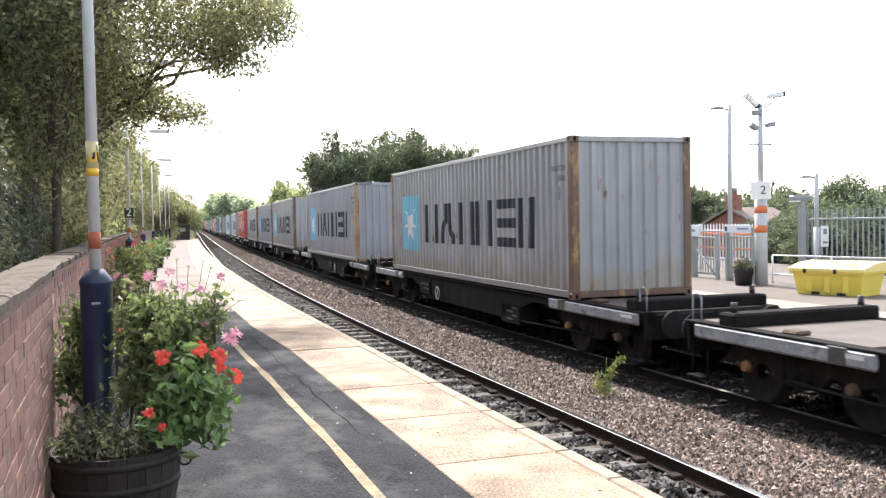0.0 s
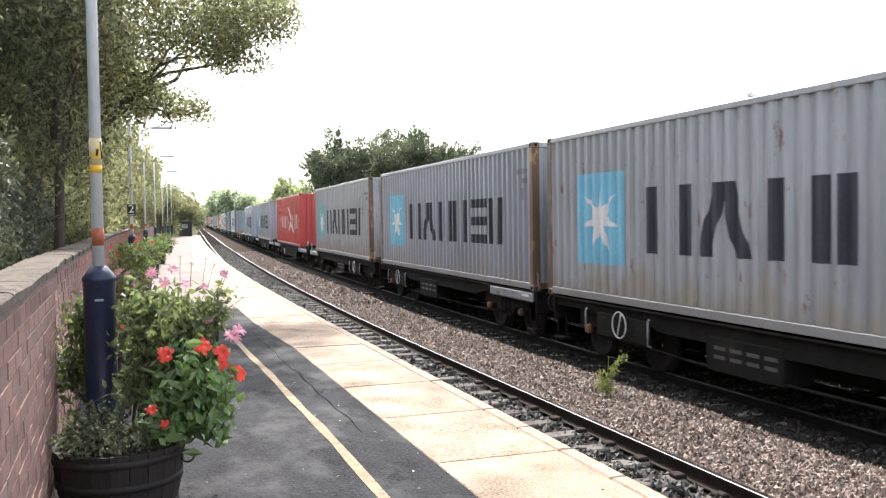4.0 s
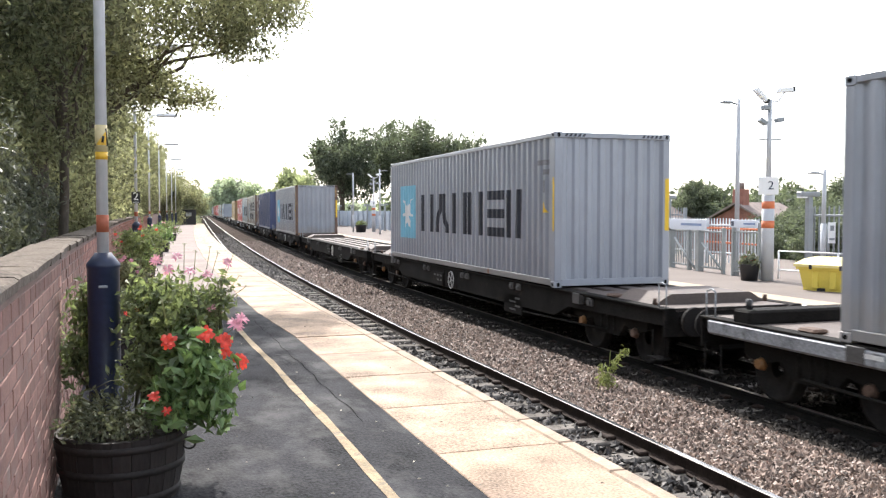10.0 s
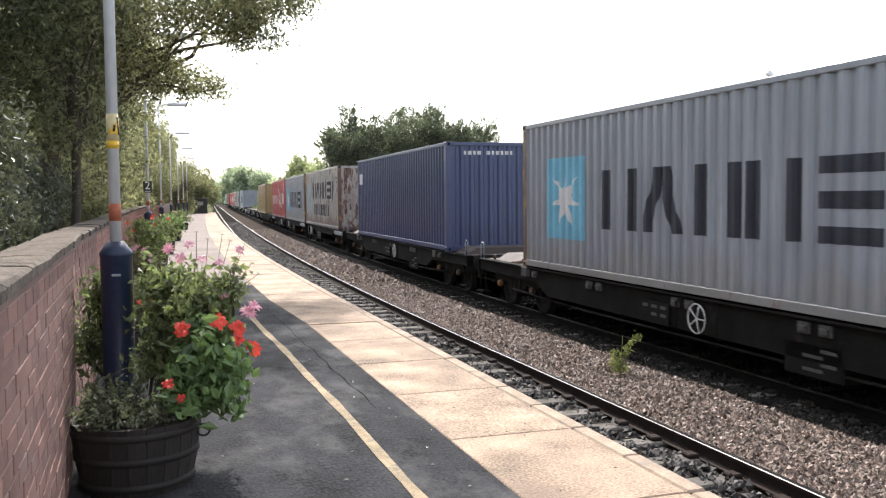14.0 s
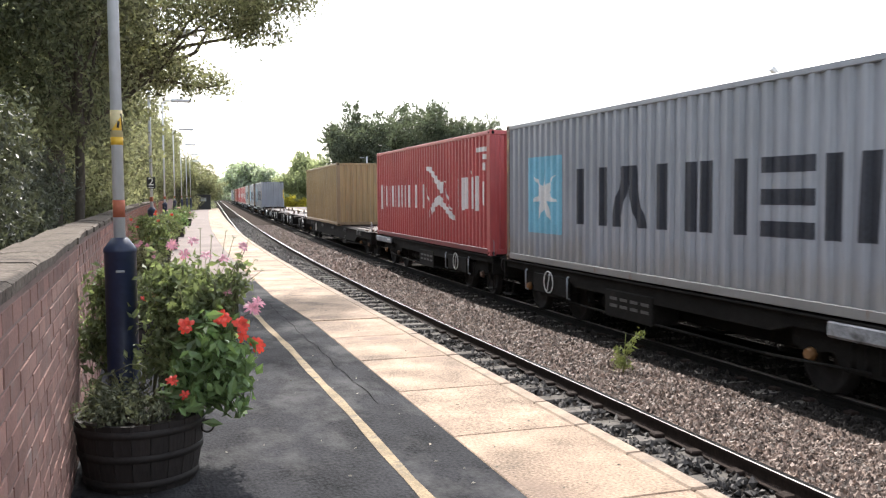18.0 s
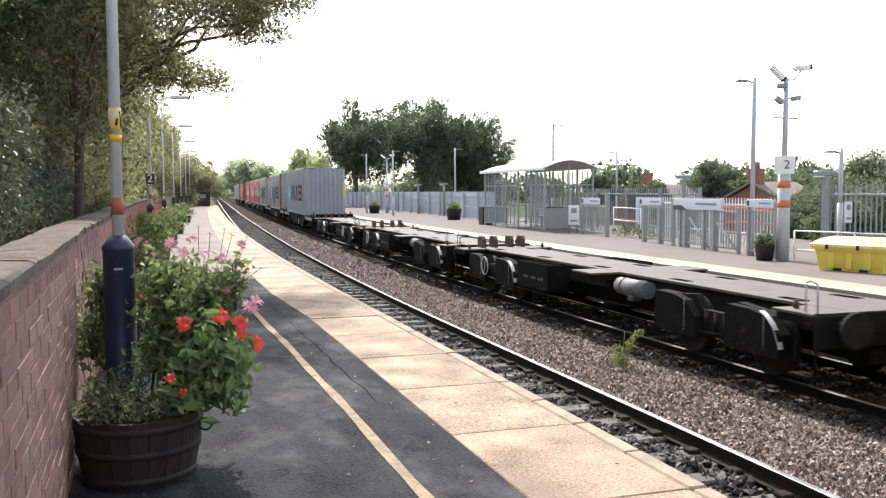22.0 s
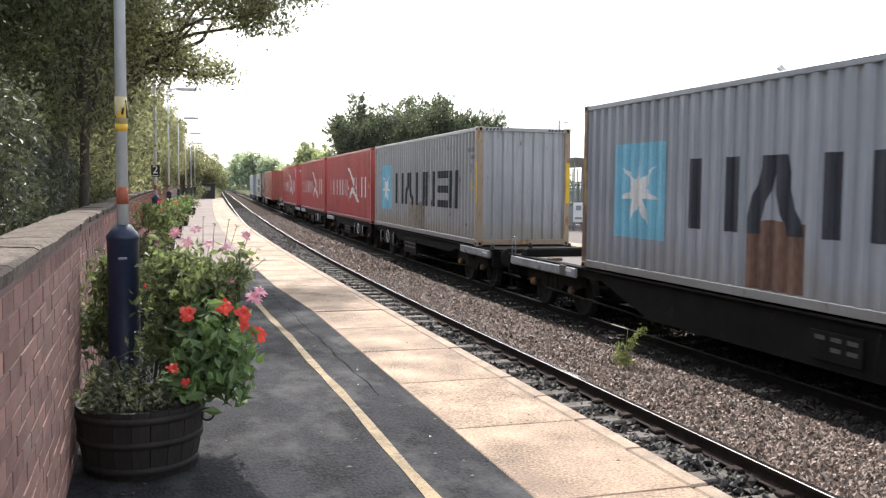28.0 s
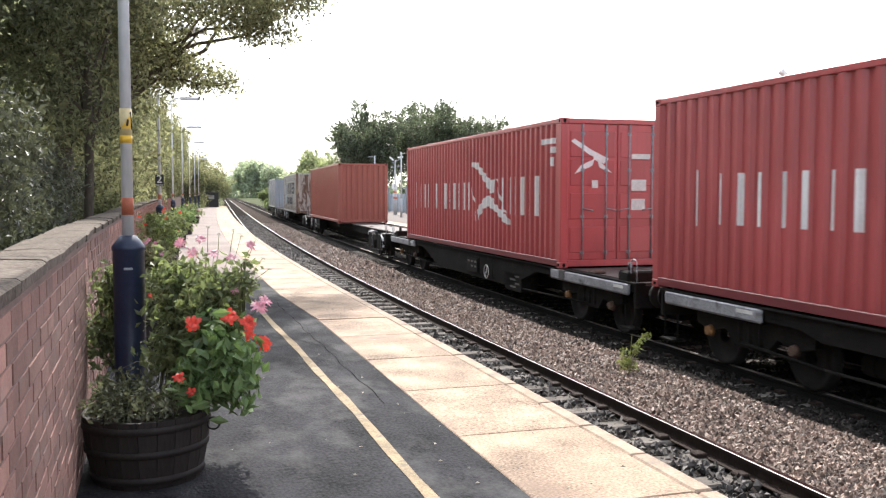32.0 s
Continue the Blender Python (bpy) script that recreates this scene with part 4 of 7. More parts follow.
PATCH = {"rust": paint_on([[(6.34, 0.17), (7.42, 0.17), (7.46, 1.0), (7.0, 1.06), (6.36, 1.02)]], lift=0.004).mesh("rust_patch", True),
         "dust": paint_on([[(5.07, 0.17), (6.95, 0.17), (6.98, 0.9), (6.4, 1.04), (5.8, 0.93), (5.1, 1.05)]], lift=0.004).mesh("dirt_patch", True)}
HAZARD = []
for x in (-CW / 2 + 0.2, CW / 2 - 0.62):
    HAZARD += [Shape().add([(x + i * 0.09, 0.0, CH - 0.085), (x + 0.05 + i * 0.09, 0.0, CH - 0.085), (x + 0.08 + i * 0.09, 0.0, CH - 0.03), (x + 0.03 + i * 0.09, 0.0, CH - 0.03)], [(0, 1, 2, 3)]).mesh("hazard_stripe") for i in range(5)]


def marks(name, meshes, material, t, label=""):
    for me in meshes:
        part(name, me, material, t, label)


def container(paint, label, style, posts=None, doors=False, stripes=False, patch=None):
    t = thing("shipping_container", label, "container", group="containers on the train")
    posts = posts or paint
    for key, nm in (("side_near", "side_panel"), ("side_far", "side_panel"), ("end_tail", "end_panel"), ("roof", "roof")):
        part(nm, CM[key], paint, t)
    part("floor", CM["floor"], M_WAGON, t)
    for x in (-1, 1):
        part("bottom_rail", CM["bottom_rail", x], P_RED_RAIL if style in ("white", "wide") else P_GREY_RAIL if style in ("star", "star_teal", "sea") else paint, t)
        part("top_rail", CM["top_rail", x], paint, t)
        for y in (0, 1):
            post = part("corner_post", CM["corner_post", x, y], posts, t)
            for z in (False, True):
                part("corner_casting", CM["casting", x, y, z], posts, post)
                if x < 0:
                    part("casting_hole", CM["hole", y, z], M_GAP_BLACK, post)
                if y == 0:
                    part("casting_hole", CM["end_hole", x, z], M_GAP_BLACK, post)
    for k in (0, 1):
        part("end_sill", CM["sill", k], posts if k == 0 else paint, t)
        part("end_header", CM["header", k], paint, t)
    if doors:
        for sx in (-1, 1):
            s = Shape()
            xa, xb = sorted((sx * 0.008, sx * (CW / 2 - 0.165)))
            s.cbox(xa, xb, 0.045, 0.085, 0.16, CH - 0.11, 0.006)
            d = part("door", s, paint, t)
            for z in (0.55, 1.2, 1.85, 2.4):
                part("door_panel", Shape().cbox(xa + 0.05, xb - 0.05, 0.03, 0.05, z - 0.25, z + 0.25, 0.01), paint, d)
            for x in (0.25, 0.75):
                bar = Shape().tube((sx * x, 0.022, 0.1), (sx * x, 0.022, CH - 0.06), 0.017, seg=8)
                for z in (0.3, 1.0, 1.9, 2.6):
                    bar.cbox(sx * x - 0.04, sx * x + 0.04, 0.012, 0.045, z - 0.03, z + 0.03, 0.006)
                b = part("lock_bar", bar, M_SILL, d, "steel locking bar")
                part("handle", Shape().tube((sx * x, 0.0, 1.15), (sx * (x - 0.22), 0.0, 1.12), 0.014, seg=6), M_SILL, d)
        for x0, x1, z0, z1 in ((0.3, 0.62, 1.5, 1.72), (0.3, 0.6, 1.12, 1.34), (0.85, 1.0, 1.5, 1.72), (0.3, 0.7, 2.12, 2.22), (-0.55, -0.42, 1.55, 1.7), (0.82, 0.98, 2.1, 2.22)):
            part("door_label", Shape().box(x0, x1, 0.022, 0.028, z0, z1), M_BARS, t)
        sa = Shape()
        for poly in ([(-1.0, 2.45), (-0.93, 2.5), (-0.55, 2.28), (-0.5, 2.15), (-0.62, 2.2)], [(-0.55, 2.28), (-0.2, 2.12), (-0.3, 2.02), (-0.52, 2.1)], [(-0.5, 2.12), (-0.8, 1.98), (-0.92, 1.82), (-0.55, 1.98)], [(-0.45, 2.12), (-0.28, 1.98), (-0.12, 1.84), (-0.4, 1.95)]):
            sa.add([(x, 0.022, z) for x, z in poly], [tuple(range(len(poly)))])
        part("emblem", sa, M_INK_WHITE, t, "white curved emblem")
    else:
        part("end_panel", CM["end_lead"], P_RUST_END if style == "sea" else paint, t)
    if style in ("star", "star_teal", "sea"):
        part("square", MARK_MESH["square"][0], {"star_teal": M_TEAL, "sea": M_SKYBLUE_FADED}.get(style, M_SKYBLUE), t, "light blue painted square")
        part("star", MARK_MESH["star"], M_INK_WHITE if style != "sea" else P_GREY, t, "white seven-pointed star")
        if style == "sea":
            marks("lettering_bar", MARK_MESH["bars_high"], M_INK, t)
            marks("lettering_bar", MARK_MESH["bars_low"], M_INK, t)
        else:
            marks("lettering_bar", MARK_MESH["bars"], M_INK, t)
        marks("code_block", MARK_MESH["tag_dark"], M_INK_FADED, t)
    if patch:
        part("rust_patch", PATCH[patch], M_STAIN if patch == "rust" else M_DUST_PATCH, t, "brown rust patch below the marking" if patch == "rust" else "tan dirt patch below the marking")
    if style in ("white", "wide"):
        marks("lettering_bar", MARK_MESH["white_bars" if style == "white" else "white_bars_wide"], M_INK_WHITE, t)
        part("emblem", MARK_MESH["sails"], M_INK_WHITE, t, "white curved emblem")
        if stripes:
            marks("side_strip", MARK_MESH["strip"], M_INK_WHITE, t)
        else:
            marks("code_block", MARK_MESH["tag_white"], M_INK_WHITE, t)
    if style == "plate":
        marks("code_bar", TOP_BARS, M_INK_WHITE, t)
        part("name_plate", MARK_MESH["plate"][0], M_INK_WHITE, t, "small white square marking")
    if stripes:
        part("warning_triangle", MARK_MESH["triangle"][0], M_YELLOW, t, "yellow triangular sticker")
    if stripes and style != "white":
        for me in (STRIPE, STRIPE_END):
            part("yellow_strip", me, M_YELLOW, t, "yellow high-cube marking strip")
        marks("hazard_stripe", HAZARD, M_INK, t)
    return t


GREY_LBL = "grey corrugated steel container with dark lettering blocks and a star"
RED_LBL = "red corrugated steel container with white lettering blocks and emblem"
LOADS = [
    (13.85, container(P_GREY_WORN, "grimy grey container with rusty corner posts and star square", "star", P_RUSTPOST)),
    (31.5, container(P_GREY, GREY_LBL, "star", P_YELLOWPOST, stripes=True)),
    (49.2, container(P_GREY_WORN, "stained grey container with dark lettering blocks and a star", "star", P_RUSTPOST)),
    (62.0, container(P_GREY, GREY_LBL, "star", P_RUSTPOST)),
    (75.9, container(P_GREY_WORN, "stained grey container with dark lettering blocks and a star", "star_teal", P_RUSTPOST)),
    (93.9, container(P_RED, "bright red corrugated container with white lettering blocks", "white", stripes=True)),
    (111.5, container(P_GREY, "grey corrugated container with a teal star square", "star_teal", stripes=True)),
    (130.8, container(P_GREY_CLEAN, "clean grey container with yellow height strips", "star", stripes=True)),
    (167.1, container(P_GREY, "grey container with rusty orange corner posts", "star", P_RUSTPOST, stripes=True)),
    (184.5, container(P_BLUE, "dark blue corrugated container with a white square", "plate")),
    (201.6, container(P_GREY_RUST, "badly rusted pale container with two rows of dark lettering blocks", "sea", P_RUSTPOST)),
    (214.6, container(P_GREY, GREY_LBL, "star", P_RUSTPOST)),
    (227.8, container(P_DARK_RED, RED_LBL, "wide")),
    (249.3, container(P_TAN, "plain tan corrugated steel container", "plain", P_TANPOST)),
    (308.5, container(P_GREY_CLEAN, "clean grey container with yellow height strips", "star", stripes=True)),
    (327.1, container(P_GREY, "pale grey container with a brown rust patch on its side", "star", P_RUSTPOST, stripes=True, patch="rust")),
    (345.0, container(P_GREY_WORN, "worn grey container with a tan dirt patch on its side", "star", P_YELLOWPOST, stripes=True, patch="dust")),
    (357.95, container(P_DARK_RED, RED_LBL, "white", stripes=True)),
    (371.15, container(P_DARK_RED, RED_LBL, "white", stripes=True)),
    (386.7, container(P_DARK_RED, "red container with closed doors and locking bars", "white", doors=True)),
    (413.7, container(P_BROWN, "plain brown-red corrugated container", "plain")),
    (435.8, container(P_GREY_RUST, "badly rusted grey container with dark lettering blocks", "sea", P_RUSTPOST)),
    (460.0, container(P_GREY, "faded grey container at the end of the train", "plain")),
]



# ---------------------------------------------------------------- wagons
def bogie_parts(parent, y):
    """Two side frames, axles with wheels, springs."""
    for sx in (-1, 1):
        s = Shape()
        x = sx * 0.98
        prof = [(-1.25, -0.42), (-1.25, -0.18), (-1.0, -0.10), (-0.5, -0.06), (-0.32, -0.26), (0.32, -0.26), (0.5, -0.06), (1.0, -0.10), (1.25, -0.18), (1.25, -0.42), (0.95, -0.50), (0.55, -0.42), (0.35, -0.62), (-0.35, -0.62), (-0.55, -0.42), (-0.95, -0.50)]
        n = len(prof)
        s.add([(x + q, y + p, z) for q in (-0.06, 0.06) for p, z in prof], [tuple(range(n)), tuple(range(2 * n - 1, n - 1, -1))] + [(i, (i + 1) % n, n + (i + 1) % n, n + i) for i in range(n)])
        for k in range(3):
            s.tube((x, y - 0.22 + 0.22 * k, -0.56), (x, y - 0.22 + 0.22 * k, -0.28), 0.08, seg=10)
        f = part("bogie_frame", s, M_WAGON, parent, "cast steel bogie side frame")
        for a in (-0.9, 0.9):
            part("axlebox", Shape().tube((x + sx * 0.05, y + a, -0.50), (x + sx * 0.13, y + a, -0.50), 0.09, 0.06, 12), M_AXLEBOX if sx < 0 and a > 0 else M_RUSTY, f)
    for a in (-0.9, 0.9):
        w = Shape().tube((-0.72, y + a, -0.50), (0.72, y + a, -0.50), 0.075, seg=10)
        ax = part("axle", w, M_WHEEL, parent)
        for sx in (-1, 1):
            r = Shape()
            rings = [(0.11, -0.06), (0.13, -0.05), (0.36, -0.02), (0.40, -0.055), (0.455, -0.05), (0.46, -0.02), (0.425, 0.0), (0.42, 0.07), (0.37, 0.075), (0.35, 0.02), (0.13, 0.05), (0.11, 0.06)]
            q = Shape().lathe(rings, 28)
            m = Matrix.Translation((sx * 0.745, y + a, -0.58)) @ Matrix.Rotation(radians(90 * sx), 4, "Y")
            r.add([m @ Vector(p) for p in q.v], q.f, True)
            part("wheel", r, M_WHEEL, ax)


def spine_frame(t, length, flip):
    """A narrow central deck with outriggers, open beside the wheels."""
    part("spine_deck", Shape().cbox(-0.62, 0.62, 0.35, length - 0.35, -0.05, -0.004, 0.006), M_DECK, t, "dusty central deck of a spine wagon")
    part("spine_beam", Shape().cbox(-0.56, 0.56, 0.4, length - 0.4, -0.36, -0.052, 0.01), M_WAGON, t, "black central beam")
    for y in steps(1.4, length - 1.8, (length - 3.2) / 4):
        for x in (-0.5, 0.36):
            # flat black patch in place of the dark inside a slot
            part("deck_slot", Shape().box(x, x + 0.14, y, y + 0.5, -0.004, 0.002), M_GAP_BLACK, t)
    for y in (0.3, length / 2 - 1.0, length - 1.1):
        for sx in (-1, 1):
            x0, x1 = sorted((sx * 0.55, sx * 1.2))
            part("outrigger", Shape().cbox(x0, x1, y, y + 0.8, -0.045, -0.008, 0.006), M_DECK, t, "flat steel outrigger")
            part("outrigger_bracket", Shape().cbox(x0 + 0.02, x1 - 0.02, y + 0.05, y + 0.75, -0.15, -0.047, 0.01), M_WAGON, t)
    for sx in (-1, 1):
        y0, y1 = (4.0, 5.5) if flip else (length - 6.1, length - 4.5)
        x0, x1 = sorted((sx * 0.72, sx * 1.17))
        tray = Shape().cbox(*sorted((sx * 1.15, sx * 1.17)), y0, y1, -0.57, -0.02, 0.004)
        for y in (y0, y1 - 0.03):
            tray.cbox(x0, x1, y, y + 0.03, -0.57, -0.03, 0.004)
        tray.cbox(x0, x1, y0, y1, -0.57, -0.54, 0.004)
        b = part("side_tray", tray, M_WAGON, t, "open-topped dark steel side tray")
        for k in (1, 2, 3):
            part("tray_rib", Shape().cbox(x0, x1 - 0.01 * sx if sx > 0 else x1, y0 + k * 0.4 - 0.02, y0 + k * 0.4 + 0.02, -0.2, -0.03, 0.004), M_WAGON, b)
        for k in range(3):
            part("stencil_bar", Shape().box(*sorted((sx * 1.171, sx * 1.174)), y0 + 0.25 + 0.38 * k, y0 + 0.5 + 0.38 * k, -0.36, -0.30), M_DIM, b)
        for y in (2.5, length - 2.8):
            for a in (-0.9, 0.9):
                x0, x1 = sorted((sx * 1.10, sx * 1.175))
                g = Shape()
                n = 10
                arc = [(0.61 * math.cos(math.pi * (0.06 + 0.32 * i / n)), -0.64 + 0.58 * math.sin(math.pi * (0.06 + 0.32 * i / n))) for i in range(n + 1)]
                vs = [(x, y + a - p, z + d) for d in (0.0, 0.015) for x in (x0, x1) for p, z in arc]
                m = n + 1
                fs = []
                for i in range(n):
                    fs += [(i, i + 1, m + i + 1, m + i), (2 * m + i, 3 * m + i, 3 * m + i + 1, 2 * m + i + 1), (i, 2 * m + i, 2 * m + i + 1, i + 1), (m + i, m + i + 1, 3 * m + i + 1, 3 * m + i)]
                g.add(vs, fs)
                if a < 0:
                    part("wheel_guard", g, M_BARS, t, "bright curved wheel guard")
                pr = [(-0.60, -0.66), (-0.57, -0.36), (-0.34, -0.15), (0.0, -0.09), (0.46, -0.08), (0.52, -0.16), (0.52, -0.66)]
                xa, xb = sorted((sx * 0.96, sx * 1.17))
                part("wheel_cover", Shape().add([(x, y + a + p, z) for x in (xa, xb) for p, z in pr], [tuple(range(7)), tuple(range(13, 6, -1))] + [(i, (i + 1) % 7, 7 + (i + 1) % 7, 7 + i) for i in range(7)]), M_WAGON, t, "black boxed wheel cover")
                part("cover_rod", Shape().path([(sx * 1.185, y + a - 0.33, -0.12), (sx * 1.19, y + a - 0.33, -0.58)], 0.005, 5), M_SILL, t)


def wagon(kind, length, label, wheel_y):
    """A bogie flat; y from 0 (leading end) to length; z = 0 at the deck."""
    t = thing("container_wagon", label, "wagon", group="wagons of the train")
    h = 0.16
    bogies = (2.5, length - 2.8) if kind == "spine" else (2.3, length - 2.3)
    if kind == "spine":
        spine_frame(t, length, wheel_y < length / 2)
    for sx in (-1, 1) if kind != "spine" else ():
        x0, x1 = sorted((sx * 1.16, sx * 1.04))
        s = Shape()
        if kind == "fish":
            prof = [(0.3, -h), (0.3, 0.0), (length - 0.3, 0.0), (length - 0.3, -h), (length - 4.6, -h - 0.02), (length - 6.2, -0.62), (6.2, -0.62), (4.6, -h - 0.02)]
        elif kind == "low":
            prof = [(0.3, -h), (0.3, 0.0), (length - 0.3, 0.0), (length - 0.3, -h), (length - 3.4, -h - 0.03), (length - 3.8, -0.3), (3.8, -0.3), (3.4, -h - 0.03)]
        else:
            prof = [(0.3, -h - 0.1), (0.3, 0.0), (length - 0.3, 0.0), (length - 0.3, -h - 0.1), (length - 3.6, -h - 0.14), (length - 4.2, -0.52), (4.2, -0.52), (3.6, -h - 0.14)]
        n = len(prof)
        s.add([(x, y, z) for x in (x0, x1) for y, z in prof], [tuple(range(n)), tuple(range(2 * n - 1, n - 1, -1))] + [(i, (i + 1) % n, n + (i + 1) % n, n + i) for i in range(n)])
        s.cbox(sx * 1.12 - 0.1, sx * 1.12 + 0.1, 0.3, length - 0.3, -0.03, 0.004, 0.006)
        part("side_sill", s, M_WAGON, t, "deep riveted side sill")
        ends = {"slat": (), "fish": (0.5, length - 3.7), "low": (0.45,) if wheel_y > length / 2 else (length - 2.75,)}
        for y in ends[kind]:
            e = part("end_panel", Shape().cbox(*sorted((sx * 1.165, sx * 1.235)), y, y + (3.2 if kind == "fish" else 2.3), -0.22, -0.02, 0.03), M_SILL, t, "scuffed bright steel panel")
            part("stencil_bar", Shape().box(*sorted((sx * 1.236, sx * 1.239)), y + 0.15, y + 0.5, -0.12, -0.07), M_BARS, e)
    # deck
    if kind == "slat":
        for x in (-0.72, -0.24, 0.24, 0.72):
            part("deck_beam", Shape().cbox(x - 0.13, x + 0.13, 3.2, length - 3.2, -0.12, -0.004, 0.008), M_DECK, t)
        # added black sheet, stands for the shade seen between the beams
        part("deck_pan", Shape().box(-1.02, 1.02, 3.3, length - 3.3, -0.2, -0.13), M_GAP_BLACK, t, "black sheet standing for the shade between the deck beams")
        for y in (0.9, length - 2.2):
            pr = [(-1.0, 0.0), (-0.72, 0.16), (0.72, 0.16), (1.0, 0.0)]
            part("end_casing", Shape().add([(x, y + q, z - 0.006) for q in (0.0, 1.2) for x, z in pr], [(0, 1, 2, 3), (7, 6, 5, 4), (0, 4, 5, 1), (1, 5, 6, 2), (2, 6, 7, 3)]), M_DECK, t, "sloping raised deck casing")
        decks = ((0.3, 3.3), (length - 3.3, length - 0.3))
    elif kind in ("fish", "low"):
        part("centre_beam", Shape().cbox(-0.28, 0.28, 3.0, length - 3.0, -0.45, -0.06, 0.01), M_WAGON, t)
        decks = ((0.3, 3.4), (length - 3.4, length - 0.3))
    else:
        decks = ()
    for a, b in decks:
        part("deck_plate", Shape().cbox(-1.02, 1.02, a, b, -0.06, -0.006, 0.008), M_DECK, t, "dusty steel deck plate")
    for y in steps(4.2, length - 4.2, 2.4) if kind != "spine" else ():
        part("cross_bearer", Shape().cbox(-1.05, 1.05, y - 0.07, y + 0.07, -0.26, -0.03, 0.008), M_WAGON, t)
    for y in (0.3, length - 0.36):
        b = part("headstock", Shape().cbox(-1.2, 1.2, y, y + 0.06, -0.42, 0.0, 0.01), M_WAGON, t)
        d = -1 if y < 1 else 1
        for x in (-0.87, 0.87):
            part("buffer", Shape().tube((x, y + 0.03, -0.17), (x, y + 0.03 + d * 0.28, -0.17), 0.09, 0.08, 12).tube((x, y + 0.03 + d * 0.28, -0.17), (x, y + 0.03 + d * 0.33, -0.17), 0.22, 0.21, 18), M_WHEEL, b)
        part("coupling", Shape().ring((0, y + d * 0.2, -0.22), (1, 0, 0.2), 0.1, 0.025, 14).path([(0, y, -0.15), (0, y + d * 0.25, -0.2)], 0.03), M_WHEEL, b)
    for y in bogies:
        bogie_parts(t, y)
    # added solid that blocks light, so the space below the wagon goes dark
    part("centre_sill", Shape().cbox(-0.32, 0.32, 0.4, length - 0.4, -0.66, -0.3, 0.01), M_WAGON, t)
    for y in steps(3.9, length - 3.9, 1.9):
        part("brake_rigging", Shape().path([(-0.95, y, -0.55), (-0.3, y + 0.3, -0.7), (0.3, y + 0.3, -0.7), (0.95, y, -0.55)], 0.03, 5), M_WAGON, t)
    # fittings on the platform side
    wheel_z = -0.42 if kind == "fish" else -0.30
    wheel_r = 0.16 if kind == "fish" else 0.21
    hw = Shape().ring((-1.22, wheel_y, wheel_z), (1, 0, 0), wheel_r, 0.010, 24)
    for k in range(5 if kind == "slat" else 1):
        a = (2 * math.pi * k / 5 if kind == "slat" else math.pi * k / 2) + 1.9
        hw.tube((-1.22, wheel_y, wheel_z), (-1.22, wheel_y + wheel_r * math.cos(a), wheel_z + wheel_r * math.sin(a)), 0.010, seg=6)
        if kind != "slat":
            hw.tube((-1.22, wheel_y, wheel_z), (-1.22, wheel_y - wheel_r * math.cos(a), wheel_z - wheel_r * math.sin(a)), 0.010, seg=6)
    side = 1 if wheel_y < length / 2 else -1          # towards the middle of the wagon
    if kind == "low":
        for q in (-1.1, 0.87):
            y = wheel_y + side * q
            part("guard_rod", Shape().path([(-1.2, y, -0.12), (-1.23, y, -0.16), (-1.23, y, -0.52), (-1.17, y, -0.55)], 0.016, 6), M_STEEL_GREY, t, "bent grey guard rod")
        ya, yb = sorted((wheel_y + side * 2.25, wheel_y + side * 3.8))
        bx = part("equipment_box", Shape().cbox(-1.18, -0.7, ya, yb, -0.66, -0.19, 0.02), M_WAGON, t, "dark equipment box with stencilled data")
        for k in range(8):
            part("stencil_bar", Shape().box(-1.185, -1.181, ya + 0.1 + 0.34 * (k % 4), ya + 0.34 + 0.34 * (k % 4), -0.36 - 0.12 * (k // 4), -0.31 - 0.12 * (k // 4)), M_DIM, bx)
        part("wheel_backing", Shape().cbox(-1.19, -1.12, wheel_y - 0.8, wheel_y + 0.8, -0.55, -0.16, 0.02), M_WAGON, t, "black plate behind the handbrake wheel")
    elif kind != "spine":
        for q in (-0.5, 0.5):
            part("guard_rod", Shape().path([(-1.2, wheel_y + q, -0.08), (-1.23, wheel_y + q, -0.12), (-1.23, wheel_y + q, -0.52), (-1.17, wheel_y + q, -0.55)], 0.011, 6), M_WAGON, t, "bent dark guard rod")
        part("data_panel", Shape().cbox(-1.2, -1.17, wheel_y + 0.75, wheel_y + 1.6, -0.52, -0.18, 0.006), M_WAGON, t, "grimy panel with faint stencilled data")
        for k in range(5):
            part("stencil_bar", Shape().box(-1.204, -1.2, wheel_y + 0.82 + 0.26 * (k % 3), wheel_y + 0.98 + 0.26 * (k % 3), -0.28 - 0.12 * (k // 3), -0.23 - 0.12 * (k // 3)), M_DIM, t)
    if kind in ("fish", "slat"):
        for y in (3.0, length - 3.3):
            part("corner_bracket", Shape().cbox(-1.24, -1.1, y, y + 0.28, -0.2, -0.01, 0.01), M_DIM, t, "grey support bracket")
    part("handbrake_wheel", hw, M_BARS, t, "white-painted handbrake wheel")
    yc, xc, zc = (4.85, -0.72, -0.22) if kind == "spine" else (length * 0.60, -0.75, -0.5)
    if kind != "spine" or wheel_y > length / 2:
        part("brake_cylinder", Shape().tube((xc, yc, zc), (xc, yc + 0.95, zc), 0.145, seg=18).ring((xc, yc + 0.2, zc), (0, 1, 0), 0.147, 0.012).ring((xc, yc + 0.75, zc), (0, 1, 0), 0.147, 0.012).cbox(xc - 0.1, xc + 0.1, yc + 0.4, yc + 0.55, zc - 0.22, zc - 0.12, 0.02), M_DULL_TANK if kind == "spine" else M_WAGON, t, "scuffed grey air reservoir" if kind == "spine" else "dark air reservoir")
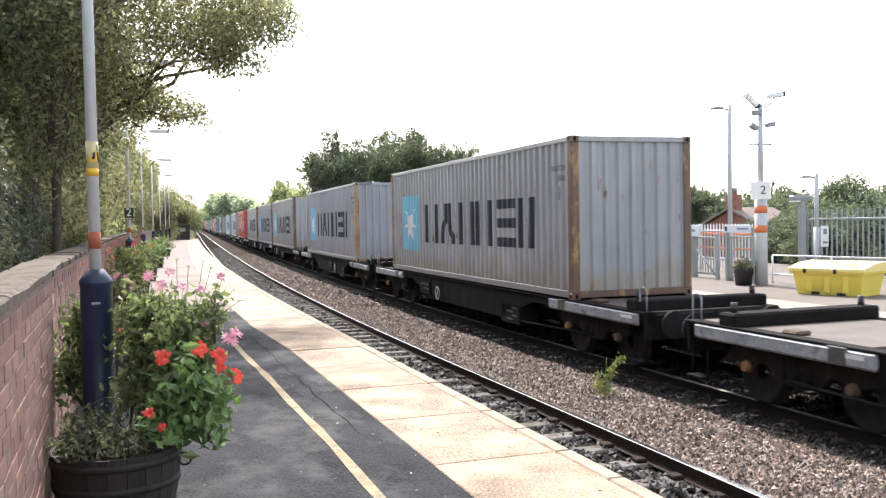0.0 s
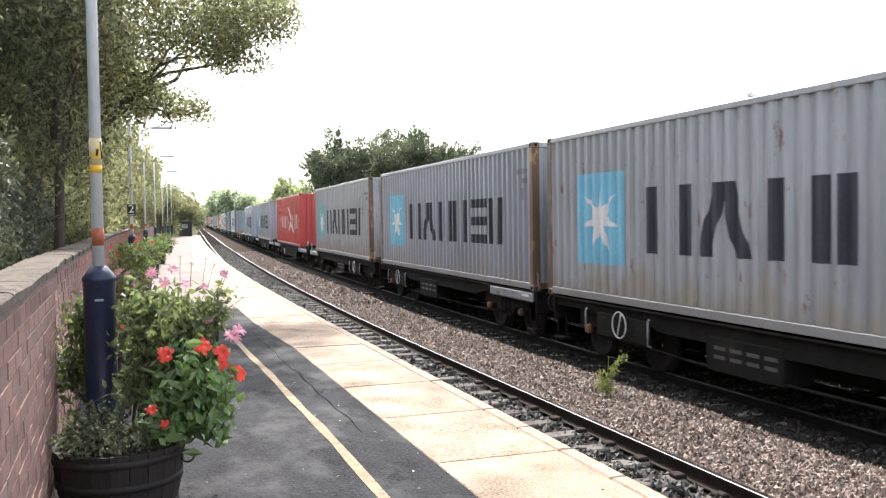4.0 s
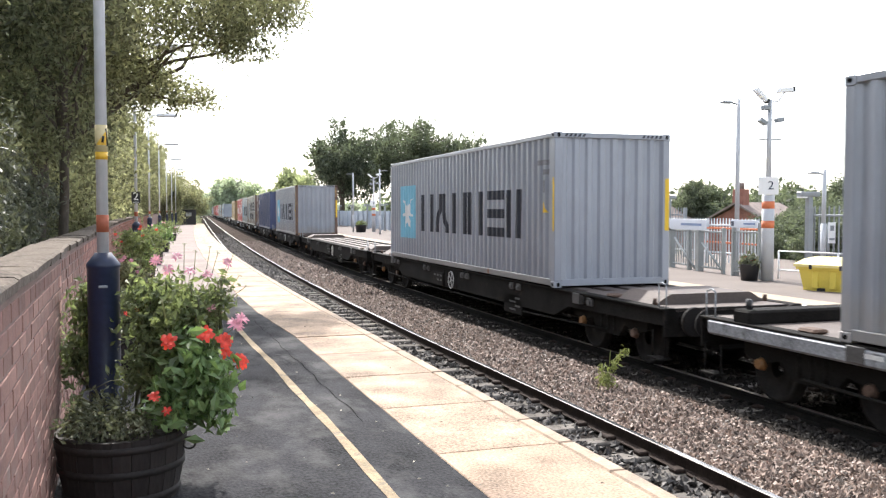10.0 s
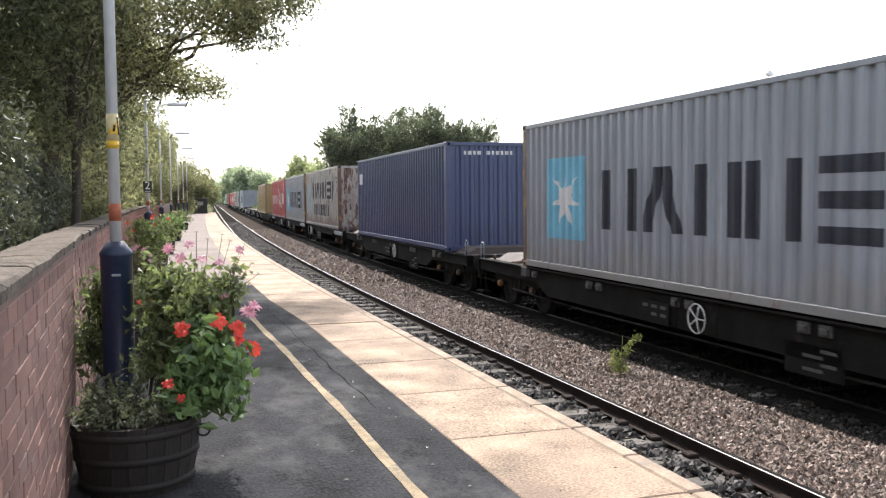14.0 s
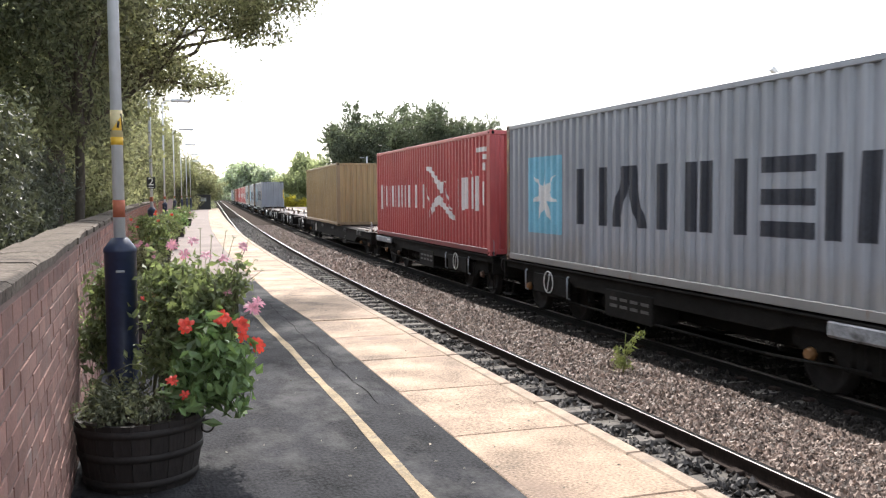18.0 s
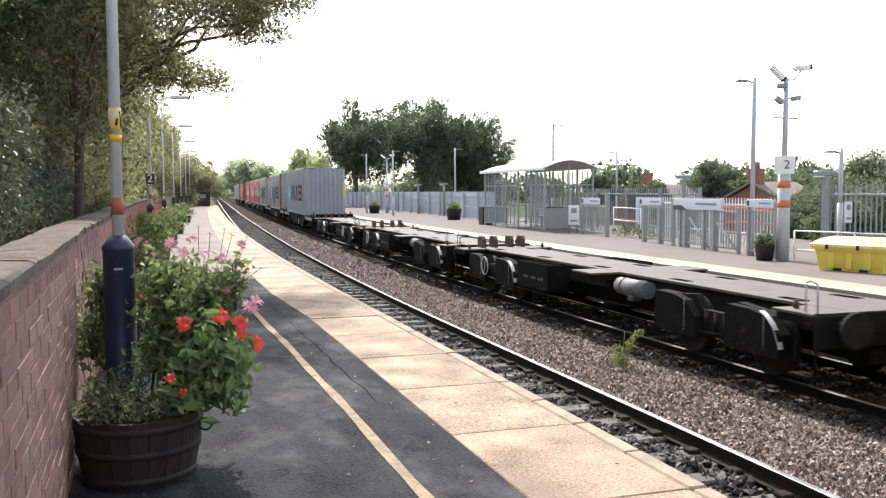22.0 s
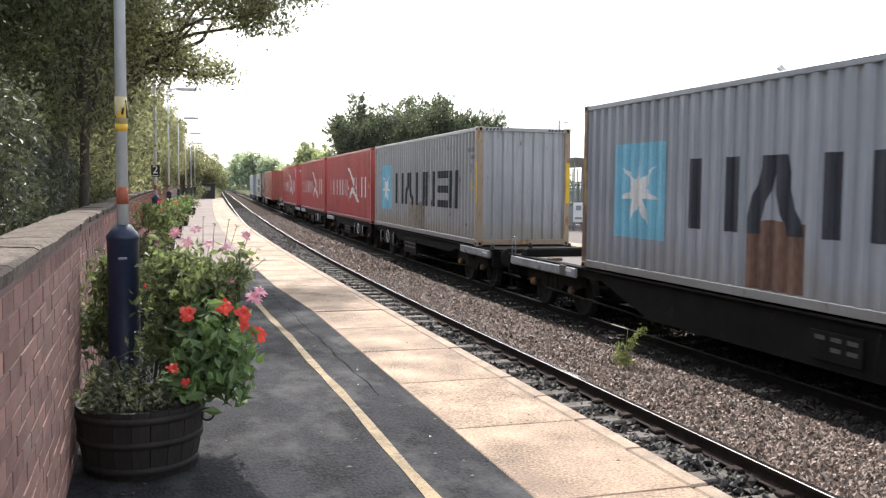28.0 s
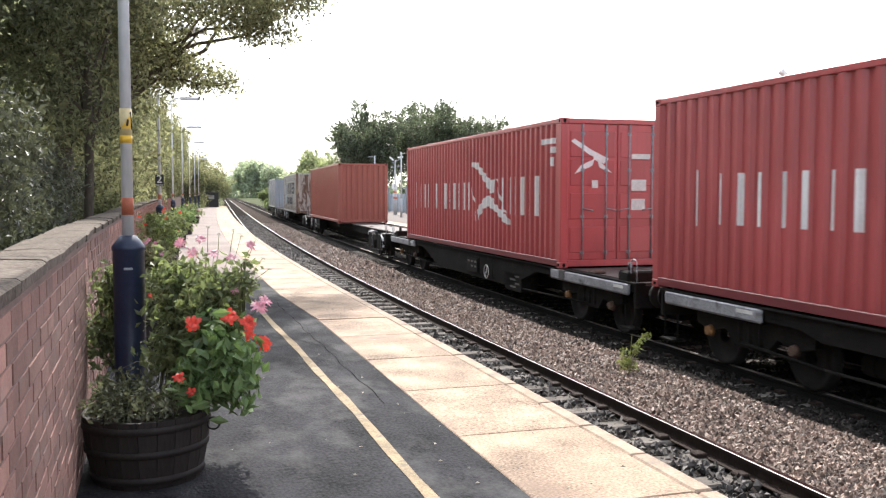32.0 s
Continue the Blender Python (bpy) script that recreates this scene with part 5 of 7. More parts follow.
    if kind in ("fish", "slat"):
        bx = part("equipment_box", Shape().cbox(-1.16, -0.75, length * 0.30, length * 0.30 + 1.0, -0.72, -0.30, 0.02), M_WAGON, t, "dark equipment box with stencilled data")
        st = Shape()
        for k in range(4):
            st.box(-1.165, -1.161, length * 0.30 + 0.1 + 0.22 * (k % 2), length * 0.30 + 0.36 + 0.3 * (k % 2), -0.40 - 0.08 * k, -0.36 - 0.08 * k)
        part("stencil_bar", st, M_DIM, bx)
    for k in range(10 if kind == "slat" else 0):
        y = 2.6 + (k // 2) * (length - 5.2) / 4.4 + (k % 2) * 0.36
        part("lashing_bracket", Shape().cbox(-1.2, -1.16, y, y + 0.2, -0.2, -0.06, 0.006).cbox(-1.23, -1.19, y + 0.04, y + 0.16, -0.17, -0.1, 0.006), M_DIM, t, "small lashing bracket on the sill")
    pipe = Shape().path([(-1.1, 2.2, -0.55), (-1.12, length * 0.3, -0.62), (-1.12, length * 0.7, -0.62), (-1.1, length - 2.2, -0.55)], 0.02)
    part("brake_pipe", pipe, M_WAGON, t)
    for y, d in ((0.36, 1), (length - 0.36, -1)):
        part("shunter_rail", Shape().path([(-1.14, y, -0.06), (-1.14, y, 0.34), (-1.14, y + d * 0.12, 0.38), (-1.14, y + d * 0.2, 0.34), (-1.14, y + d * 0.2, -0.06)], 0.011), M_STEEL_GREY, t, "white handrail hoop")
        part("step", Shape().path([(-1.15, y, -0.35), (-1.15, y, -0.75), (-1.15, y + d * 0.35, -0.75), (-1.15, y + d * 0.35, -0.35)], 0.014).cbox(-1.25, -1.05, min(y, y + d * 0.35), max(y, y + d * 0.35), -0.77, -0.74, 0.004), M_WAGON, t, "steel shunter's step")
    stops = (2.2, length - 2.2) if kind != "spine" else (length - 0.55,)
    for y in stops:
        if kind == "spine":
            for x in (-0.38, 0.38):
                for d in (-0.16, 0.16):
                    sh = Shape()
                    pr = [(-0.2, -0.01), (-0.2, 0.2), (-0.12, 0.28), (0.12, 0.28), (0.2, 0.2), (0.2, -0.01)]
                    sh.add([(x + d + q, y + p, z) for q in (-0.045, 0.045) for p, z in pr], [tuple(range(6)), tuple(range(11, 5, -1))] + [(i, (i + 1) % 6, 6 + (i + 1) % 6, 6 + i) for i in range(6)])
                    part("bolster_stop", sh, M_RUSTY, t, "rusty folding container stop")
        else:
            for x in (-0.95, 0.95):
                part("bolster_stop", Shape().cbox(x - 0.12, x + 0.12, y - 0.15, y + 0.15, -0.01, 0.05, 0.03), M_RUSTY, t)
    for y in (0.9, length - 0.9):
        for x in (-1.0, 1.0):
            part("spigot", Shape().tube((x, y, -0.01), (x, y, 0.10), 0.04, 0.03, 8), M_RUSTY, t)
    if kind == "fish":
        for y in (0.55, length - 1.35):
            part("end_casing", Shape().cbox(-1.2, 1.2, y, y + 0.35, -0.02, 0.17, 0.03).cbox(-0.75, 0.75, y + 0.35, y + 0.8, -0.02, 0.10, 0.03), M_WAGON, t, "raised dark end casing")
            for x in (-1.05, 1.05):
                part("peg", Shape().tube((x, y + 0.2, 0.16), (x, y + 0.2, 0.30), 0.045, 0.04, 10), M_BLACK, t)
    return t


# leading end of each wagon at the start, its length and kind; the decks carry the loads above
WAGON_LIST = [(-6.6, 17.4, "fish", 7.3), (11.2, 17.5, "fish", 10.5), (29.0, 17.5, "fish", 7.1), (46.8, 14.7, "low", 12.0), (61.6, 13.3, "low", 10.6), (75.0, 15.4, "low", 3.76), (90.8, 17.6, "fish", 10.8), (108.6, 18.0, "fish", 7.6),
              (126.8, 19.2, "slat", 10.2), (146.3, 18.6, "slat", 7.7), (165.1, 17.3, "slat", 7.96), (182.6, 17.4, "slat", 8.0), (200.2, 13.9, "low", 11.4), (214.2, 13.1, "low", 10.4), (227.4, 13.2, "low", 3.1), (240.9, 21.4, "slat", 16.3),
              (263.2, 14.0, "spine", 11.4), (277.3, 13.5, "spine", 10.9), (290.8, 13.9, "spine", 3.2), (304.8, 18.4, "fish", 7.7), (323.4, 19.8, "fish", 8.3), (343.6, 13.8, "low", 11.3), (357.6, 12.9, "low", 3.14), (370.7, 12.7, "low", 3.3), (383.5, 18.2, "fish", 7.6),
              (401.9, 26.0, "spine", 23.4), (428.1, 21.6, "spine", 19.0), (449.9, 24.0, "slat", 10.0)]
SPEED = 11.6
WAGON_KINDS = {"fish": "grimy black container flat wagon with deep side sills", "slat": "dark container flat wagon with long slatted deck beams", "spine": "dark spine wagon with rusty folding stops", "low": "low black container wagon with shallow side sills"}
made, WAGONS = {}, []
for y0, length, kind, wheel_y in WAGON_LIST:
    key = (round(length, 1), kind, wheel_y)
    if key in made:
        w = copy_thing(made[key], Matrix())
    else:
        w = made[key] = wagon(kind, length, WAGON_KINDS[kind], wheel_y)
    WAGONS.append((y0, length, w))


def train_pose(y_front, length, z):
    """Chord between the two ends on the curving track."""
    a, b = y_front + 0.15 * length, y_front + 0.85 * length
    ang = math.atan2(bend(b) - bend(a), b - a)
    mid = y_front + length / 2
    x = (bend(a) + bend(b)) / 2 + TRACK_B
    return Matrix.Translation((x, mid, z)) @ Matrix.Rotation(-ang, 4, "Z") @ Matrix.Translation((0, -length / 2, 0))


def motions():
    times = [float(k) for k in range(0, 33)]
    for y0, ob in LOADS:
        walk(ob, [(t, train_pose(y0 - SPEED * t, CL, DECK_Z)) for t in times])
    for y0, length, ob in WAGONS:
        walk(ob, [(t, train_pose(y0 - SPEED * t, length, DECK_Z - 0.006)) for t in times])


# ---------------------------------------------------------------- posts, lamps, signs
def text_mesh(body, size):
    cu = bpy.data.curves.new("text", "FONT")
    cu.body, cu.size, cu.align_x, cu.align_y, cu.extrude = body, size, "CENTER", "CENTER", 0.002
    ob = bpy.data.objects.new("text", cu)
    scene.collection.objects.link(ob)
    bpy.context.view_layer.update()
    me = bpy.data.meshes.new_from_object(ob)
    bpy.data.objects.remove(ob)
    return me


FACE_CAM = Matrix.Rotation(radians(90), 4, "X")


def platform_lamp(y, number=False, warn=False):
    t = thing("street_lamp", "grey lamp post with navy base beside the wall", "lamp post", along(-2.92 if y > 10 else -2.96, y), "lamps along the near platform")
    part("base", Shape().lathe([(0.0, 0.0), (0.12, 0.0), (0.12, 0.03), (0.09, 0.04), (0.09, 1.19), (0.094, 1.195), (0.094, 1.215), (0.045, 1.28), (0.0, 1.28)], 20), M_NAVY, t, "navy blue swaged post base")
    part("door_catch", Shape().cbox(-0.025, 0.025, -0.094, -0.086, 1.08, 1.095, 0.003), M_STEEL_GREY, t)
    part("pole", Shape().tube((0, 0, 1.28), (0, 0, 5.0), 0.033 if warn else 0.034, 0.029 if warn else 0.028, 16), M_POST, t)
    part("orange_band", Shape().tube((0, 0, 1.40), (0, 0, 1.50), 0.0345 if warn else 0.037, 0.034 if warn else 0.037, 16), M_BAND, t)
    if warn:
        w = part("warning_plate", Shape().tube((0, 0, 1.86), (0, 0, 2.02), 0.0345, 0.0342, 16), M_STICKER, t, "pale warning sticker with a yellow triangle")
        s = Shape()
        for a, b in (((-0.032, 1.90), (0.033, 1.90)), ((0.033, 1.90), (0.028, 2.0)), ((0.028, 2.0), (-0.032, 1.90))):
            s.tube((a[0], -math.sqrt(0.0358 ** 2 - a[0] ** 2), a[1]), (b[0], -math.sqrt(0.0358 ** 2 - b[0] ** 2), b[1]), 0.004, seg=5)
        s.tube((0.008, -0.038, 1.918), (0.014, -0.036, 1.955), 0.007, seg=6)
        part("triangle_mark", s, M_BLACK, w)
        fill = Shape()
        col = [(-0.024 + 0.052 * i / 6) for i in range(7)]
        fill.add([(x, -math.sqrt(0.0352 ** 2 - x ** 2), z) for x in col for z in (1.903, 1.906 + 0.08 * (x + 0.026) / 0.055)], [(2 * i, 2 * i + 2, 2 * i + 3, 2 * i + 1) for i in range(6)])
        part("triangle_fill", fill, M_SIGN_YELLOW, w)
        part("data_strip", Shape().tube((0, 0, 1.82), (0, 0, 1.865), 0.0347, 0.0346, 16), M_SIGN_YELLOW, t)
    arm = part("lamp_arm", Shape().path([(0, 0, 4.95), (0.12, 0, 5.05), (0.3, 0, 5.08)], 0.025, 8), M_POST, t)
    part("lamp_head", Shape().cbox(0.30, 1.05, -0.13, 0.13, 5.0, 5.13, 0.04), M_POST, arm, "flat grey lantern")
    if number:
        b = part("number_plate", Shape().cbox(-0.09, 0.09, -0.075, -0.06, 1.68, 1.93, 0.006), M_BLACK, t, "black plate with the white figure 2")
        part("figure", text_mesh("2", 0.24), M_WHITE, b, "", Matrix.Translation((0, -0.078, 1.825)) @ FACE_CAM)
        part("rule", Shape().box(-0.06, 0.06, -0.079, -0.075, 1.70, 1.71), M_WHITE, b)
    return t


for k, y in enumerate((5.55, 20.4, 35.0, 50.0, 65.0, 80.0, 95.0)):
    platform_lamp(y, number=(k == 1), warn=(k == 0))


def far_lamp(x, y, top, side=-1):
    t = thing("street_lamp", "slim grey steel lamp post with a flat lantern arm", "lamp post", Matrix.Translation((x, y, 0)), "lamps of the far platform")
    part("pole", Shape().tube((0, 0, 0), (0, 0, 1.2), 0.07, 0.07, 14).tube((0, 0, 1.2), (0, 0, top), 0.055, 0.05, 14), M_GALV, t)
    a = part("lamp_arm", Shape().tube((0, 0, top - 0.12), (side * 0.25, 0, top - 0.08), 0.02, seg=8), M_STEEL_GREY, t)
    part("lamp_head", Shape().cbox(*sorted((side * 0.2, side * 0.48)), -0.08, 0.08, top - 0.11, top - 0.06, 0.018), M_STEEL_GREY, a)
    return t


for x, y, top, side in ((10.72, 17.3, 4.1, -1), (13.44, 17.5, 2.52, -1), (23.0, 45.0, 3.75, -1), (14.9, 36.5, 4.55, 1), (15.2, 50.5, 4.1, 1), (12.6, 55.0, 4.15, 1), (12.6, 62.0, 4.2, -1)):
    far_lamp(x, y, top, side)


def camera_mast(x, y, big=True):
    t = thing("camera_mast", "tall grey steel mast with surveillance cameras, floodlights and a number board", "camera mast", Matrix.Translation((x, y, 0)))
    part("pole", Shape().tube((0, 0, 0), (0, 0, 1.95), 0.13, 0.13, 18).tube((0, 0, 1.95), (0, 0, 2.1), 0.13, 0.06, 18).tube((0, 0, 2.1), (0, 0, 3.9), 0.06, 0.05, 14), M_GALV, t)
    for z in (1.14, 1.56):
        part("orange_band", Shape().tube((0, 0, z), (0, 0, z + 0.16), 0.132, 0.132, 18), M_ORANGE, t)
    turn = Matrix.Rotation(radians(-40), 4, "Z")
    b = part("number_board", Shape().cbox(-0.205, 0.205, -0.16, -0.14, 1.86, 2.24, 0.008), M_WHITE, t, "white board with the figure 2", turn)
    part("figure", text_mesh("2", 0.26), M_NAVY, b, "", Matrix.Translation((0.05, -0.163, 2.05)) @ FACE_CAM)
    s = Shape().tube((-0.3, 0, 3.05), (0.32, 0, 3.05), 0.018, seg=6)
    part("cross_bar", s, M_STEEL_GREY, t)
    for px, pz, rot, nm in ((-0.22, 3.42, 30, "flood"), (0.22, 3.47, -10, "flood"), (-0.14, 3.72, 0, "box")):
        part("floodlight", Shape().cbox(-0.1, 0.1, -0.06, 0.06, -0.05, 0.05, 0.015, Matrix.Translation((px, -0.05, pz)) @ Matrix.Rotation(radians(rot), 4, "Y")).tube((0, 0, pz), (px, 0, pz), 0.015, seg=6), M_STEEL_GREY, t)
    for px, pz, rot in ((-0.26, 4.0, 38), (0.38, 4.12, -6)):
        c = part("surveillance_camera", Shape().cbox(-0.2, 0.2, -0.06, 0.06, -0.055, 0.055, 0.02, Matrix.Translation((px, -0.02, pz)) @ Matrix.Rotation(radians(rot), 4, "Y")).path([(0, 0, 3.85), (px * 0.6, 0, 3.88), (px, 0, pz - 0.05)], 0.018), M_WHITE, t, "white camera housing")
        part("lens_hood", Shape().cbox(0.19, 0.25, -0.055, 0.055, -0.05, 0.06, 0.01, Matrix.Translation((px, -0.02, pz)) @ Matrix.Rotation(radians(rot), 4, "Y")), M_BLACK, c)
    return t


mast = camera_mast(10.36, 15.8)
copy_thing(mast, Matrix.Translation((14.1, 62.0, 0)))


def head_post(x, y, h=1.95):
    t = thing("light_post", "short grey post with a flat floodlight head", "light post", Matrix.Translation((x, y, 0)), "short floodlight posts")
    part("pole", Shape().cbox(-0.06, 0.06, -0.06, 0.06, 0, h - 0.08, 0.01), M_STEEL_GREY, t)
    part("head", Shape().cbox(-0.28, 0.24, -0.09, 0.09, h - 0.08, h + 0.03, 0.02), M_STEEL_GREY, t)
    part("lens", Shape().cbox(-0.27, -0.1, -0.085, 0.085, h - 0.11, h - 0.08, 0.006), M_WHITE, t)
    return t


for x, y, h in ((11.28, 15.6, 1.9), (14.7, 26.0, 2.0), (13.9, 40.0, 2.0), (15.0, 52.0, 2.0), (15.2, 58.0, 2.0), (15.5, 64.0, 2.0), (16.0, 71.0, 2.0), (16.4, 78.0, 2.0), (16.9, 85.0, 2.0)):
    head_post(x, y, h)


# ---------------------------------------------------------------- far platform furniture
def grit_bin():
    t = thing("grit_bin", "yellow plastic grit bin with a sloping lid on the far platform", "grit bin", Matrix.Translation((10.05, 13.28, 0)) @ Matrix.Rotation(radians(-72), 4, "Z"))
    s = Shape()
    rings = [(-0.62, -0.36, 0.0), (-0.62, -0.36, 0.06), (-0.68, -0.42, 0.40), (-0.72, -0.46, 0.40), (-0.72, -0.46, 0.46)]
    vs = [(sx * abs(x), sy * abs(y), z) for x, y, z in rings for sx, sy in ((-1, -1), (1, -1), (1, 1), (-1, 1))]
    s.add(vs, [(k * 4 + i, k * 4 + (i + 1) % 4, k * 4 + 4 + (i + 1) % 4, k * 4 + 4 + i) for k in range(4) for i in range(4)] + [(0, 1, 2, 3), (16, 17, 18, 19)])
    for x in (-0.35, 0.0, 0.35):
        s.cbox(x - 0.06, x + 0.06, -0.425, -0.38, 0.05, 0.37, 0.012)
    b = part("body", s, M_BIN, t)
    for x in (-0.25, 0.25):
        part("fork_slot", Shape().box(x - 0.08, x + 0.08, -0.372, -0.35, 0.0, 0.055), M_BLACK, b)
    lid = Shape()
    pr = [(-0.49, 0.45), (-0.49, 0.50), (-0.1, 0.59), (0.40, 0.62), (0.49, 0.60), (0.49, 0.45)]
    n = len(pr)
    lid.add([(x, y, z) for x in (-0.75, 0.75) for y, z in pr], [tuple(range(n)), tuple(range(2 * n - 1, n - 1, -1))] + [(i, (i + 1) % n, n + (i + 1) % n, n + i) for i in range(n)])
    l = part("lid", lid, M_BIN_LID, t, "sun-bleached yellow lid")
    for x in (-0.4, 0.2):
        part("hasp", Shape().cbox(x - 0.03, x + 0.03, -0.51, -0.485, 0.41, 0.5, 0.008), M_BLACK, l)
    return t


grit_bin()


def leaf_cloud(points, size, seed, flat=0.3, aspect=1.6):
    """One small bent leaf at each point, facing any way."""
    r = np.random.default_rng(seed)
    n = len(points)
    d = r.normal(size=(n, 3))
    d[:, 2] = d[:, 2] * 0.8 + flat
    d /= np.linalg.norm(d, axis=1, keepdims=True)
    a = r.normal(size=(n, 3))
    u = np.cross(d, a)
    u /= np.linalg.norm(u, axis=1, keepdims=True) + 1e-9
    w = np.cross(d, u)
    sz = (size * (0.6 + 0.8 * r.random(n)))[:, None]
    u, w = u * sz * aspect, w * sz
    p = np.asarray(points)
    bendv = d * sz * 0.25
    v = np.stack([p - u, p - w * 0.6 + bendv, p + u, p + w * 0.6 + bendv], 1).reshape(-1, 3)
    f = np.arange(4 * n).reshape(-1, 4)
    f = np.concatenate([f[:, [0, 1, 2]], f[:, [0, 2, 3]]])
    me = bpy.data.meshes.new("leaves")
    me.from_pydata(v.tolist(), [], f.tolist())
    return me


def in_blobs(blobs, n, seed, shell=0.55):
    """Random points in ellipsoids (x, y, z, rx, ry, rz), thicker near their skins and broken by gaps."""
    r = np.random.default_rng(seed)
    b = np.array(blobs, float)
    vol = b[:, 3] * b[:, 4] + b[:, 3] * b[:, 5] + b[:, 4] * b[:, 5]
    k = r.choice(len(b), n, p=vol / vol.sum())
    d = r.normal(size=(n, 3))
    d /= np.linalg.norm(d, axis=1, keepdims=True)
    rad = shell + (1 - shell) * r.random(n) ** 0.8
    rad *= 1 + 0.18 * np.sin(d[:, 0] * 7 + k) * np.sin(d[:, 2] * 6 + 2 * k)
    return b[k, :3] + d * rad[:, None] * b[k, 3:]


def tufts(points, per, spread, seed):
    r = np.random.default_rng(seed)
    p = np.repeat(np.asarray(points), per, 0)
    return p + r.normal(size=p.shape) * spread


def round_pot(x, y, r0, h, leaf, label, flowers=None, seed=1, tall=0.22):
    t = thing("plant_pot", label, "plant pot", Matrix.Translation((x, y, 0)))
    part("pot", Shape().lathe([(0, 0), (r0 * 0.8, 0), (r0, h * 0.95), (r0 * 1.04, h), (r0 * 0.94, h), (r0 * 0.92, h - 0.05)], 20), M_BLACK, t)
    part("soil", Shape().lathe([(0, h - 0.04), (r0 * 0.93, h - 0.05)], 20), M_SOIL, t)
    part("foliage", leaf_cloud(tufts(in_blobs([(0, 0, h + tall * 0.5, r0 * 0.95, r0 * 0.95, tall)], 90, seed, 0.2), 7, 0.05, seed), 0.035, seed), leaf, t)
    if flowers:
        part("blossom", leaf_cloud(tufts(in_blobs([(0, 0, h + tall, r0 * 0.7, r0 * 0.7, 0.05)], 3, seed + 5, 0.5), 6, 0.02, seed), 0.03, seed), flowers, t)
    return t


round_pot(10.05, 16.0, 0.21, 0.36, M_LEAF_GREY, "dark round planter with a low grey-green bush", M_PETAL_RED, 3, 0.10)
round_pot(13.1, 44.8, 0.42, 0.6, M_LEAF_POT, "dark round planter with a clipped shrub on the far platform", None, 4)
round_pot(12.9, 61.0, 0.40, 0.5, M_LEAF_PALE, "dark round planter with tall yellow-green grasses", None, 5)


def palisade(name, p0, p1, h, material, label, gap=0.15, pale_w=0.065, rails=(0.25, 0.85), post_gap=2.75, group="palisade fences"):
    """Pointed steel pales on two rails between posts."""
    p0, p1 = Vector((*p0, 0)), Vector((*p1, 0))
    d = p1 - p0
    L = d.length
    ang = math.atan2(d.y, d.x)
    t = thing(name, label, "fence", Matrix.Translation(p0) @ Matrix.Rotation(ang, 4, "Z"), group)
    pale = Shape()
    prof = [(-pale_w / 2, 0.05), (pale_w / 2, 0.05), (pale_w / 2, h - 0.08), (pale_w / 4, h), (0, h - 0.05), (-pale_w / 4, h), (-pale_w / 2, h - 0.08)]
    n = len(prof)
    pale.add([(x, y, z) for y in (-0.008, 0.008) for x, z in prof], [tuple(range(n)), tuple(range(2 * n - 1, n - 1, -1))] + [(i, (i + 1) % n, n + (i + 1) % n, n + i) for i in range(n)])
    me = pale.mesh("pale")
    for k, x in enumerate(steps(0.05, L - 0.05, gap)):
        part("pale", me, material, t, "", Matrix.Translation((x, -0.035, 0)))
    for q in rails:
        part("rail", Shape().cbox(0, L, -0.025, 0.02, h * q - 0.025, h * q + 0.025, 0.005), material, t)
    for x in steps(0, L, post_gap):
        part("post", Shape().cbox(x - 0.05, x + 0.05, 0.0, 0.1, 0, h - 0.02, 0.006), material, t)
    return t


palisade("fence", (14.6, 8.2), (13.9, 18.4), 1.64, M_STEEL_GREY, "tall galvanised palisade fence behind the far platform", 0.155, 0.045)
palisade("fence", (12.95, 19.0), (13.95, 27.6), 1.3, M_RAMP_WHITE, "white pale fence beside the station ramp", 0.16, 0.045)
palisade("fence", (14.7, 25.0), (16.2, 41.5), 1.62, M_STEEL_GREY, "galvanised palisade fence behind the shelter", 0.18, 0.045)
palisade("fence", (14.3, 42.0), (18.6, 100.0), 1.5, M_PALE_BLUE, "long pale blue-grey fence along the back of the far platform", 0.24, 0.2)


def gate_line(y):
    return 10.5 + (y - 16.3) * 0.135


